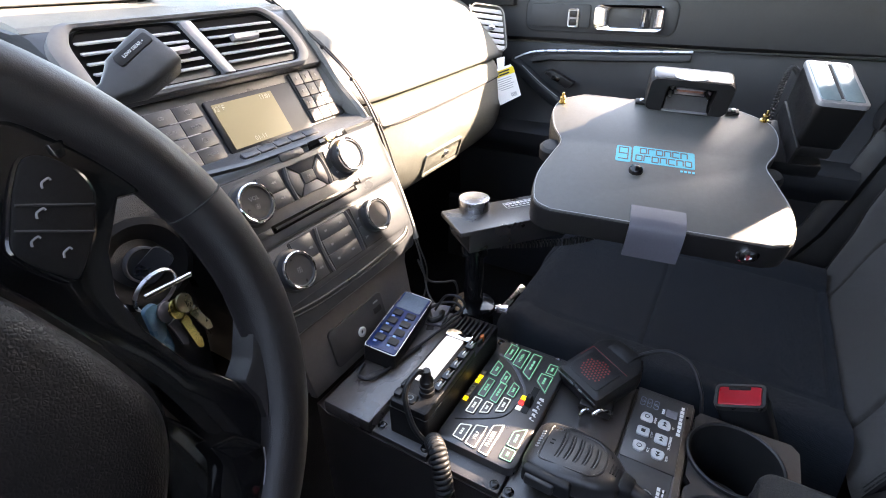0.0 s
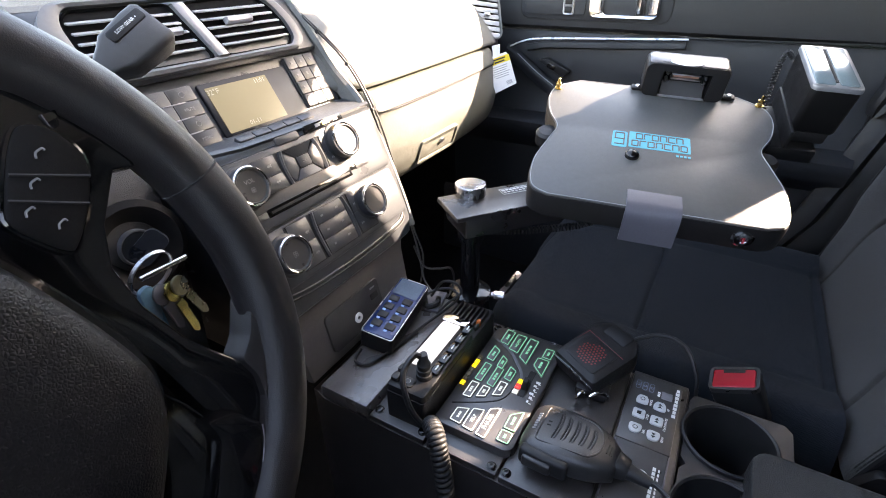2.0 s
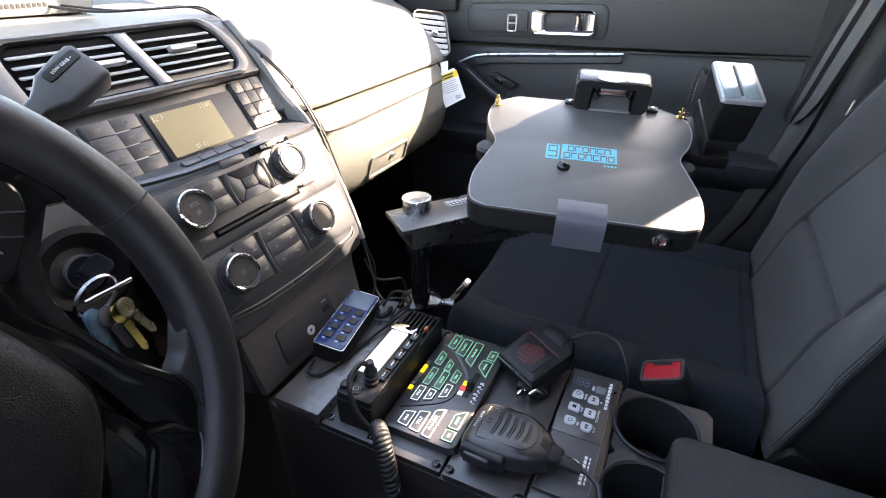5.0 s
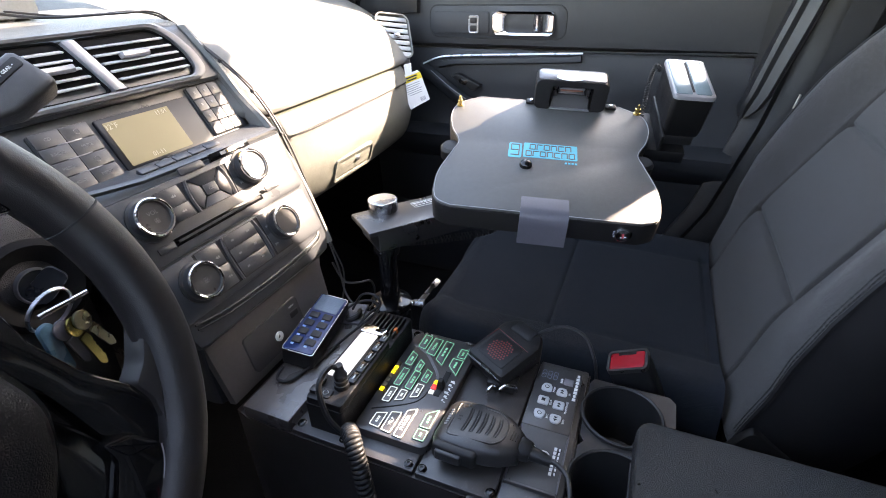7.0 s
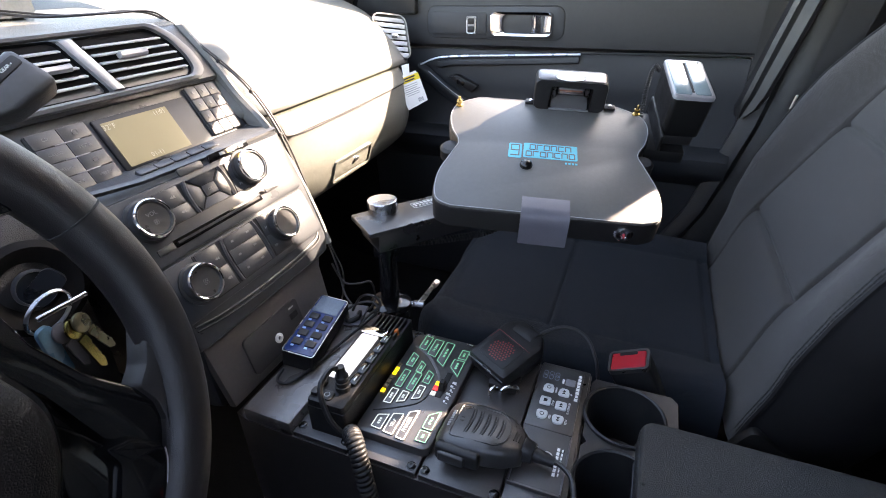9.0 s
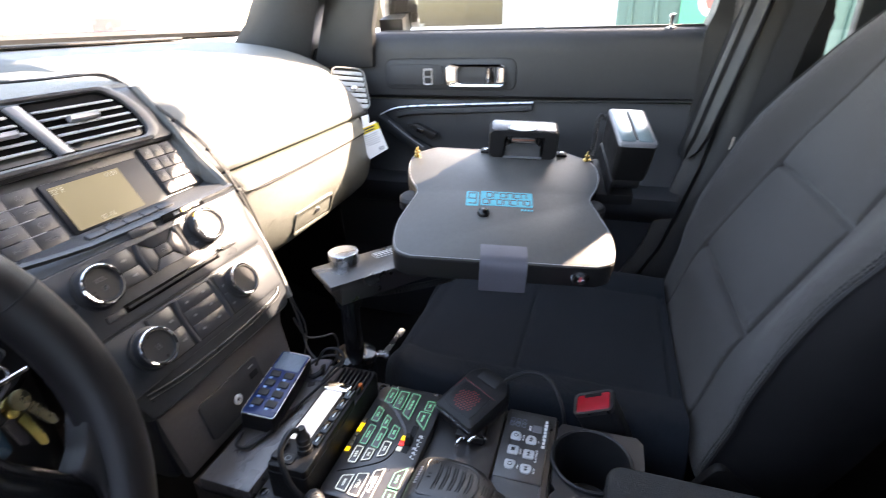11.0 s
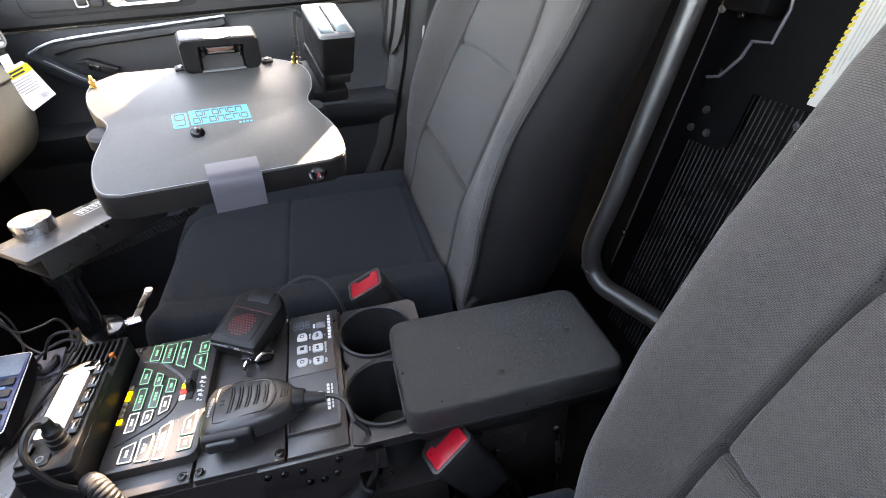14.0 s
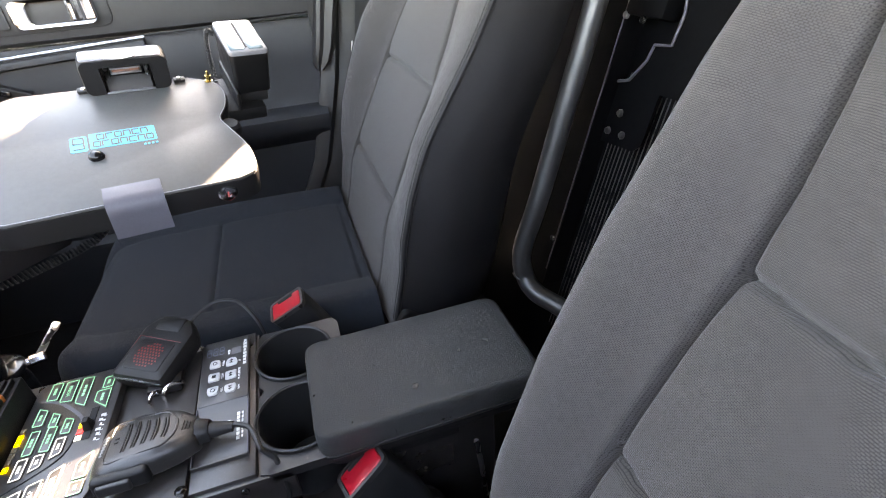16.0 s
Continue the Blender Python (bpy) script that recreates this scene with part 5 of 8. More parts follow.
    def top(x, y):
        t = (y - cy) / (L / 2)
        z = 0.297 + 0.012 * smooth(0.55, 0.85, abs(x) / W) - 0.02 * (t < 0) * t * t * 0.3
        z -= 0.075 * max(0.0, (t - 0.72) / 0.28) ** 2 + 0.07 * max(0.0, (abs(x) / W - 0.82) / 0.18) ** 2.4
        for yy in (y0 + 0.293, y0 + 0.062):
            z -= 0.005 * math.exp(-((y - yy) / 0.0032) ** 2) * smooth(0.152, 0.146, abs(x))
        z -= 0.003 * math.exp(-((abs(x) - 0.148) / 0.004) ** 2)
        return z
    bm = bm_new()
    nx, ny = 70, 150
    rows = []
    for j in range(ny + 1):
        y = cy - L / 2 + L * j / ny
        w = W * (1 - 0.42 * max(0.0, (j / ny - 0.70) / 0.30) ** 2.6)
        rows.append([(cx + w * (2 * k / nx - 1), y, top(W * (2 * k / nx - 1), y)) for k in range(nx + 1)])
    loft(bm, rows, closed=False)
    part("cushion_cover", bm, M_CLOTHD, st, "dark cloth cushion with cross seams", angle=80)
    bm = bm_new()
    edge = []
    for j in range(25):
        y = cy - L / 2 + L * j / 24
        edge.append((y, W * (1 - 0.42 * max(0.0, (j / 24 - 0.70) / 0.30) ** 2.6), top(W, y)))
    secs = []
    for y, w, z in edge:
        secs.append([(cx - w, y, z), (cx - w - 0.006, y, z - 0.03), (cx - w, y, 0.17), (cx - w + 0.03, y, 0.14), (cx + w - 0.03, y, 0.14), (cx + w, y, 0.17), (cx + w + 0.006, y, z - 0.03), (cx + w, y, z), (cx, y, z - 0.015)])
    loft(bm, secs)
    part("cushion_shell", bm, M_SIDE, st, angle=60)
    for sx in (-1, 1):
        bm = bm_new()
        box(bm, (cx + sx * 0.18, cy, 0.085), (0.05, 0.40, 0.13), 0.008)
        part("seat_rail", bm, M_GROOVE, st)
    # head restraint posts and pad, above the view but casting its shade
    bm = bm_new()
    p = base + eh * 0.80 + en * (-0.045)
    box(bm, p, (0.25, 0.10, 0.17), 0.04, pose(0, 0, 0, 27, 0, 0), 4)
    part("head_restraint", bm, cloth, st)
    for sx in (-0.06, 0.06):
        bm = bm_new()
        cyl(bm, base + eh * 0.66 + en * (-0.07) + Vector((sx, 0, 0)), base + eh * 0.76 + en * (-0.05) + Vector((sx, 0, 0)), 0.006, seg=12)
        part("post", bm, M_STEEL, st)
    return st


seat("passenger_seat", 0.397, -0.245, "grey cloth passenger bucket seat with dark vinyl sides", [(0, 0.255), (0.1, 0.262), (0.2, 0.265)], 0.0,
     [(0, 0.160), (0.16, 0.154), (0.27, 0.148), (0.34, 0.144), (0.40, 0.136), (0.46, 0.118), (0.7, 0.07)], 1.0, ((0.336, 0.004), (0.160, 0.005)), M_CLOTHP,
     ([(0, -0.040), (0.045, -0.027), (0.1, -0.013), (0.146, 0.003), (0.21, 0.017), (0.27, 0.023), (0.30, 0.022), (0.35, 0.016), (0.40, 0.010), (0.45, 0.007), (0.5, 0.0), (0.73, -0.04)],
      [(0, -0.036), (0.045, -0.022), (0.1, -0.008), (0.146, 0.010), (0.21, 0.026), (0.27, 0.033), (0.33, 0.038), (0.38, 0.039), (0.44, 0.030), (0.5, 0.020), (0.6, 0.0), (0.73, -0.03)]), 0.125)
seat("driver_seat", -0.392, -0.277, "grey cloth driver bucket seat with dark vinyl sides", [(0, 0.205), (0.1, 0.232), (0.2, 0.252)], 0.045,
     [(0, 0.135), (0.18, 0.148), (0.28, 0.149), (0.34, 0.146), (0.39, 0.149), (0.44, 0.157), (0.49, 0.168), (0.7, 0.12)], 1.7, ((0.336, -0.006), (0.186, -0.008)), M_CLOTH)


# ---- laptop dock ----
TRAY_M = frame_of((0.276, 0.0873, 0.5591), (0.2205, -0.9737, -0.0567), (-0.2848, -0.1199, 0.9511))


def laptop_dock():
    T = TRAY_M
    d = thing("laptop_dock", "black laptop docking tray with a waisted outline on a swing arm", "laptop mount", (0.17, 0.28, 0.0))
    HALF = [(-0.122, 0.118), (-0.108, 0.140), (-0.06, 0.1445), (-0.012, 0.133), (0.018, 0.1265), (0.048, 0.140), (0.085, 0.1475), (0.118, 0.140), (0.141, 0.108)]
    right = spline([(0.007 + w, y, 0) for y, w in HALF], 4)
    left = [Vector((0.014 - p.x, p.y, 0)) for p in right[::-1]]
    out = [(p.x, p.y) for p in right + left]
    bm = bm_new()
    prism(bm, out, -0.034, -0.0026, T, 0.004)
    part("tray_body", bm, M_HOUSING, d, "black moulded tray", angle=35)
    bm = bm_new()
    prism(bm, [(0.007 + (x - 0.007) * 0.992, 0.01 + (y - 0.01) * 0.992) for x, y in out], -0.0028, 0.0, T, 0.0012)
    part("top_sheet", bm, M_TRAY, d, "dark grey coated top sheet", angle=35)
    bm = bm_new()
    c = (0.007, 0.01)
    rim = [T @ Vector((c[0] + (x - c[0]) * 0.982, c[1] + (y - c[1]) * 0.982, 0.0001)) for x, y in out]
    sweep(bm, rim, 0.0005, 6, closed=True)
    part("rim", bm, M_GREY, d, "thin pale edge line")
    # printed mark: solid teal panels with dark bars, drawn plain
    bm = bm_new()
    prism(bm, [(0.0125 + a, 0.0080 + b) for a, b in rrect(0.074, 0.0335, 0.002, 3)], -0.0002, 0.0004, T)
    mk = part("printed_panel", bm, M_TEAL, d, "teal printed maker's panel")
    bm = bm_new()
    prism(bm, [(-0.0360 + a, 0.0055 + b) for a, b in rrect(0.0185, 0.0335, 0.003, 3)], -0.0002, 0.0004, T)
    part("printed_panel", bm, M_TEAL, d, "teal printed emblem panel")
    bm = bm_new()
    for r, n in ((0.0158, 6), (0.0002, 7)):
        for k in range(n):
            x = 0.0125 + (k - (n - 1) / 2) * 0.0098
            w, h, s = 0.0074, 0.0108, 0.0015
            y = r
            bars(bm, T, x, y + h / 2, w, s, 0.0006), bars(bm, T, x - w / 2, y, s, h, 0.0006)
            if k % 2 == 0:
                bars(bm, T, x, y - h / 2, w, s, 0.0006)
            if k % 3 != 1:
                bars(bm, T, x + w / 2, y, s, h * 0.9, 0.0006)
    for x, y, w, h in ((-0.036, 0.0185, 0.012, 0.0016), (-0.0415, 0.0120, 0.0016, 0.0125), (-0.036, 0.0060, 0.012, 0.0016), (-0.0305, 0.0065, 0.0016, 0.0225), (-0.036, -0.0055, 0.012, 0.0016)):
        bars(bm, T, x, y, w, h, 0.0006)
    part("lettering", bm, M_TRAY, mk, "dark bars on the printed panel")
    bm = bm_new()
    for k in range(4):
        bars(bm, T, 0.034 + 0.0045 * k, -0.0155, 0.003, 0.0035, 0.0002)
    part("lettering", bm, M_TEAL, mk)
    bm = bm_new()
    lathe(bm, T @ pose(-0.0195, -0.0275, 0), [(0.0085, 0), (0.0088, 0.002), (0.0075, 0.0055), (0.0035, 0.0078), (0.0008, 0.008)], 24)
    part("locating_stud", bm, M_GLOSS, d, "glossy black domed stud")
    for x, y in ((-0.129, 0.110), (0.139, 0.122)):
        bm = bm_new()
        lathe(bm, T @ pose(x, y, 0), [(0.0052, 0), (0.0052, 0.0015), (0.0032, 0.002), (0.0032, 0.006), (0.0042, 0.0068), (0.0042, 0.0088), (0.0022, 0.0095), (0.0018, 0.0155), (0.0006, 0.0165)], 18)
        part("pin", bm, M_BRASS, d, "small brass locating pin")
    # connector tower
    tm = T @ frame_of((-0.003, 0.1175, 0.024), (1, 0, 0), (0, -1, 0))
    bm = bm_new()
    rim = [(0.040 + a, b) for a, b in rrect(0.107, 0.048, 0.009, 6)]
    hole = [(0.0405 + a, -0.0045 + b) for a, b in rrect(0.062, 0.0375, 0.0015, 6)]
    ins = lambda ring, f: [(0.040 + (a - 0.040) * f, b * f) for a, b in ring]
    loft(bm, [[tm @ Vector((a, b, z)) for a, b in r] for r, z in ((ins(rim, 0.97), -0.036), (rim, -0.034), (rim, -0.003), (ins(rim, 0.975), 0.0), (hole, 0.0), (hole, -0.026))])
    tw = part("connector_tower", bm, M_HOUSING, d, "black connector tower with an open front")
    bm = bm_new()
    loft(bm, [[tm @ Vector((x, y, z)) for y, z in ((-0.0235, -0.002), (-0.0075, -0.019), (-0.0090, -0.0205), (-0.0235, -0.005))] for x in (0.0130, 0.0145, 0.0665, 0.0680)])
    part("ramp", bm, M_FASCIA, d, "dark grey guide ramp")
    bm = bm_new()
    box(bm, tm @ Vector((0.0405, -0.0222, -0.001)), (0.060, 0.0022, 0.004), 0.0006, tilted(tm))
    part("ramp_lip", bm, M_RIM, tw)
    for y in (0.0085, 0.0015):
        bm = bm_new()
        box(bm, tm @ Vector((0.0405, y, -0.012)), (0.038, 0.0022, 0.012), 0.0006, tilted(tm))
        part("connector_rail", bm, M_STEEL, d, "bare metal connector rail")
    bm = bm_new()
    box(bm, tm @ Vector((0.0405, 0.005, -0.014)), (0.034, 0.0036, 0.012), 0.0006, tilted(tm))
    part("contact_strip", bm, mat("copper_contacts", (0.4, 0.2, 0.14), 0.35, 0.7), d, "dull copper contact strip")
    for x, y in ((0.0165, 0.009), (0.0165, -0.002), (0.0655, 0.006), (0.0655, -0.003)):
        bm = bm_new()
        lathe(bm, tm @ pose(x, y, -0.024), [(0.0026, 0), (0.0026, 0.016), (0.0016, 0.020), (0.0005, 0.022)], 12)
        part("guide_pin", bm, M_STEEL, d)
    for x in (-0.020, 0.1005):
        bm = bm_new()
        box(bm, T @ Vector((x, 0.133, 0.0022)), (0.016, 0.012, 0.004), 0.0015, tilted(T))
        part("foot", bm, M_HOUSING, tw)
        bm = bm_new()
        lathe(bm, T @ pose(x, 0.133, 0.004), [(0.0036, 0), (0.0036, 0.001), (0.0024, 0.0022), (0.0008, 0.0022)], 12)
        part("bolt", bm, M_STEEL, d)
    bm = bm_new()
    prism(bm, [(0.040 + a, 0.144 + b) for a, b in rrect(0.098, 0.030, 0.006)], 0.0470, 0.0482, T @ Matrix.Translation((-0.004, -0.010, 0)), 0.0005)
    part("tower_cap", bm, M_TOWER, tw, "satin black cap that mirrors the sky")
    bm = bm_new()
    el = [(0.036 + 0.0215 * math.cos(a), 0.1425 + 0.0105 * math.sin(a)) for a in [k * math.pi / 14 for k in range(28)]]
    prism(bm, el, 0.0481, 0.0488, T @ Matrix.Translation((-0.002, -0.0135, 0)))
    part("sticker", bm, M_PAPER, d, "white oval sticker")
    # front latch, lock
    bm = bm_new()
    prof = [(-0.092, 0.0015), (-0.112, 0.003), (-0.121, 0.002), (-0.1265, -0.004), (-0.130, -0.014), (-0.1345, -0.040), (-0.131, -0.041), (-0.124, -0.016), (-0.119, -0.004), (-0.092, 0.0005)]
    loft(bm, [[T @ Vector((x, a, b)) for a, b in prof] for x in (-0.021, -0.019, 0.036, 0.038)])
    part("front_latch", bm, M_LATCH, d, "grey violet plastic front latch", angle=50)
    bm = bm_new()
    lm = T @ frame_of((0.105, -0.1165, -0.018), (1, 0, 0), (0, -0.98, 0.15))
    lathe(bm, lm, [(0.0125, 0), (0.0125, 0.004), (0.0115, 0.006), (0.0095, 0.0065), (0.0085, 0.010), (0.004, 0.0105), (0.0035, 0.008)], 28)
    lk = part("lock", bm, M_CHROME, d, "round chrome key lock")
    bm = bm_new()
    box(bm, lm @ Vector((0, 0.0, 0.0105)), (0.002, 0.007, 0.001), 0, tilted(lm))
    part("keyhole", bm, mat("lock_red", (0.5, 0.05, 0.06), 0.4), lk)
    # side grips in the waist
    for x in (0.141, -0.129):
        bm = bm_new()
        lathe(bm, T @ pose(x, 0.018, -0.032), [(0.013, 0), (0.0155, 0.003), (0.0155, 0.018), (0.012, 0.022), (0.003, 0.023)], 20)
        part("side_knob", bm, M_RUBBER, d, "black side knob")
    bm = bm_new()
    box(bm, T @ Vector((0.01, 0.0, -0.042)), (0.15, 0.17, 0.016), 0.004, tilted(T))
    part("under_plate", bm, M_CONSOLE, d)
    # swing arm
    a0, ux = Vector((0.1345, 0.3020, 0.464)), Vector((0.78, -0.62, 0.0)).normalized()
    am = frame_of(a0 + 0.085 * ux, ux, (0, 0, 1))
    bm = bm_new()
    prism(bm, rounded([(-0.085, -0.036), (0.085, -0.036), (0.085, 0.036), (-0.085, 0.036)], 0.003), 0.012, 0.018, am, 0.0015)
    arm = part("arm", bm, M_ARM, d, "flat black steel arm")
    for y in (-0.0335, 0.0335):
        bm = bm_new()
        box(bm, am @ Vector((0.006, y, 0.0)), (0.155, 0.005, 0.0255), 0.0012, tilted(am))
        part("arm_web", bm, M_ARM, arm)
    bm = bm_new()
    box(bm, am @ Vector((0.006, 0.0, -0.014)), (0.155, 0.066, 0.004), 0.001, tilted(am))
    part("arm_base", bm, M_ARM, arm)
    bm = bm_new()
    link = (am @ Vector((0.055, 0.0, -0.010)), Vector((0.275, 0.095, 0.486)))
    lm2 = frame_of((link[0] + link[1]) / 2, link[1] - link[0], (0, 0, 1))
    box(bm, (link[0] + link[1]) / 2, ((link[1] - link[0]).length + 0.05, 0.05, 0.016), 0.003, tilted(lm2))
    part("second_link", bm, M_ARM, d, "short steel link under the tray")
    bm = bm_new()
    cyl(bm, link[1], link[1] + Vector((-0.008, -0.004, 0.040)), 0.03, seg=28, bevel=0.002)
    part("swivel", bm, M_HOUSING, d)
    bm = bm_new()
    ring_plate(bm, [(0.033 + a, 0.016 + b) for a, b in rrect(0.058, 0.018, 0.002, 2)], 0.0, 0.0008, 0.0176, 0.0184, am)
    for k in range(9):
        bars(bm, am, 0.009 + 0.006 * k, 0.0195, 0.0045, 0.004 if k % 3 else 0.005, 0.0184)
        bars(bm, am, 0.009 + 0.006 * k, 0.0130, 0.0035, 0.003, 0.0184)
    part("arm_label", bm, M_WHITE, d, "white printed label on the arm")
    bm = bm_new()
    lathe(bm, Matrix.Translation((0.188, 0.294, 0.481)), [(0.0215, 0), (0.022, 0.002), (0.022, 0.015), (0.0212, 0.0168), (0.0198, 0.0172), (0.0030, 0.0168)], 44)
    part("pivot_cap", bm, M_STEEL, d, "machined aluminium pivot cap")
    # pole with collar, flange and clamp
    bm = bm_new()
    lathe(bm, Matrix.Translation((0.160, 0.278, 0.05)), [(0.03, 0), (0.03, 0.27), (0.024, 0.285), (0.0142, 0.295), (0.0135, 0.375), (0.0135, 0.40)], 28)
    part("pole", bm, M_GLOSS, d, "glossy black support pole")
    bm = bm_new()
    cyl(bm, (0.160, 0.278, 0.0), (0.160, 0.278, 0.055), 0.05, 0.045, 28)
    part("floor_flange", bm, M_CONSOLE, d)
    bm = bm_new()
    lathe(bm, Matrix.Translation((0.166, 0.281, 0.425)), [(0.019, 0), (0.020, 0.003), (0.020, 0.014), (0.018, 0.017), (0.022, 0.018), (0.022, 0.026)], 28)
    part("collar", bm, M_GLOSS, d)
    bm = bm_new()
    lathe(bm, Matrix.Translation((0.160, 0.278, 0.335)), [(0.032, 0), (0.033, 0.003), (0.031, 0.008), (0.020, 0.011)], 28)
    part("base_collar", bm, M_GLOSS, d)
    # clamp lever
    bm = bm_new()
    cyl(bm, (0.166, 0.266, 0.337), (0.174, 0.243, 0.336), 0.0045, seg=14, bevel=0.001)
    cyl(bm, (0.173, 0.246, 0.336), (0.178, 0.230, 0.336), 0.0062, seg=6, bevel=0.001)
    part("clamp_bolt", bm, M_CHROME, d, "bright clamp bolt")
    bm = bm_new()
    la, lb2 = Vector((0.178, 0.236, 0.338)), Vector((0.226, 0.226, 0.351))
    lq = frame_of(la, lb2 - la, (-0.2, -0.6, 0.8))
    ll = (lb2 - la).length
    prism(bm, rounded([(-0.004, -0.0035), (ll - 0.012, -0.0030), (ll - 0.006, -0.0052), (ll + 0.006, -0.0048), (ll + 0.004, 0.0045), (ll - 0.010, 0.0040), (-0.004, 0.0045)], 0.0025, 4), -0.002, 0.002, lq, 0.0008)
    part("clamp_lever", bm, M_STEEL, d, "bare metal clamp lever")
    # corrugated conduit under the arm
    bm = bm_new()
    sweep(bm, coil(spline([(0.178, 0.262, 0.437), (0.21, 0.20, 0.440), (0.24, 0.14, 0.452), (0.262, 0.09, 0.490), (0.27, 0.05, 0.50)], 8), 0.005, 62, 6), 0.0014, 5)
    part("conduit", bm, M_RUBBER, d, "corrugated black conduit")


laptop_dock()


def card_reader():
    T = TRAY_M
    r = thing("card_reader", "black card reader box with a mirror-bright top and a slot", "card reader", tuple(T @ Vector((0.19, 0.11, -0.02))))
    bm = bm_new()
    c = (0.192, 0.115)
    o = [(c[0] + a, c[1] + b) for a, b in rrect(0.053, 0.104, 0.007)]
    loft(bm, [[T @ Vector((c[0] + (x - c[0]) * s, c[1] + (y - c[1]) * s, z)) for x, y in o] for s, z in ((0.93, 0.004), (0.95, 0.006), (1.0, 0.058), (0.985, 0.062))])
    part("case", bm, M_READER, r, "black moulded case")
    bm = bm_new()
    prism(bm, [(c[0] + (x - c[0]) * 1.02, c[1] + (y - c[1]) * 1.01) for x, y in o], 0.062, 0.068, T, 0.0025)
    top = part("top_plate", bm, M_SILVER, r, "pale satin rim round the top")
    bm = bm_new()
    prism(bm, [(c[0] - 0.0135 + a, c[1] + b) for a, b in rrect(0.021, 0.094, 0.003)], 0.068, 0.0688, T, 0.0003)
    prism(bm, [(c[0] + 0.0115 + a, c[1] + b) for a, b in rrect(0.020, 0.094, 0.003)], 0.068, 0.0688, T, 0.0003)
    # blue-grey imitates what the dark glassy face mirrors
    part("mirror_face", bm, mat("reflection_blue_grey", (0.20, 0.27, 0.29), 0.14, 0.2, vary=0.1, scale=30), r, "glossy face in the blue-grey of its reflection")
    bm = bm_new()
    box(bm, T @ Vector((c[0] - 0.001, c[1], 0.0683)), (0.0028, 0.082, 0.001), 0, tilted(T))
    part("slot", bm, M_GROOVE, top, "narrow card slot")
    bm = bm_new()
    box(bm, T @ Vector((0.166, 0.105, -0.001)), (0.005, 0.11, 0.026), 0.002, tilted(T))
    part("bracket", bm, M_READER, r)
    bm = bm_new()
    box(bm, T @ Vector((0.166, 0.10, -0.022)), (0.075, 0.10, 0.02), 0.004, tilted(T))
    part("mount_plate", bm, M_READER, r)
    bm = bm_new()
    box(bm, T @ Vector((0.19, 0.11, -0.004)), (0.045, 0.085, 0.018), 0.004, tilted(T))
    part("base", bm, M_HOUSING, r)
    bm = bm_new()
    sweep(bm, coil(spline([T @ Vector(p) for p in ((0.165, 0.165, 0.050), (0.156, 0.168, 0.055), (0.152, 0.160, 0.035), (0.152, 0.150, 0.005), (0.150, 0.13, -0.02))], 6), 0.003, 34, 6), 0.0011, 5)
    part("cable", bm, M_RUBBER, r, "short coiled black cable")


card_reader()


# ---- steering wheel, column and keys ----
WHEEL_M = frame_of((-0.39, 0.24, 0.61), (1, 0, 0), (0, -0.93969, 0.34202))


M_DIMWHITE = mat("worn_white_print", (0.22, 0.21, 0.21), 0.6)


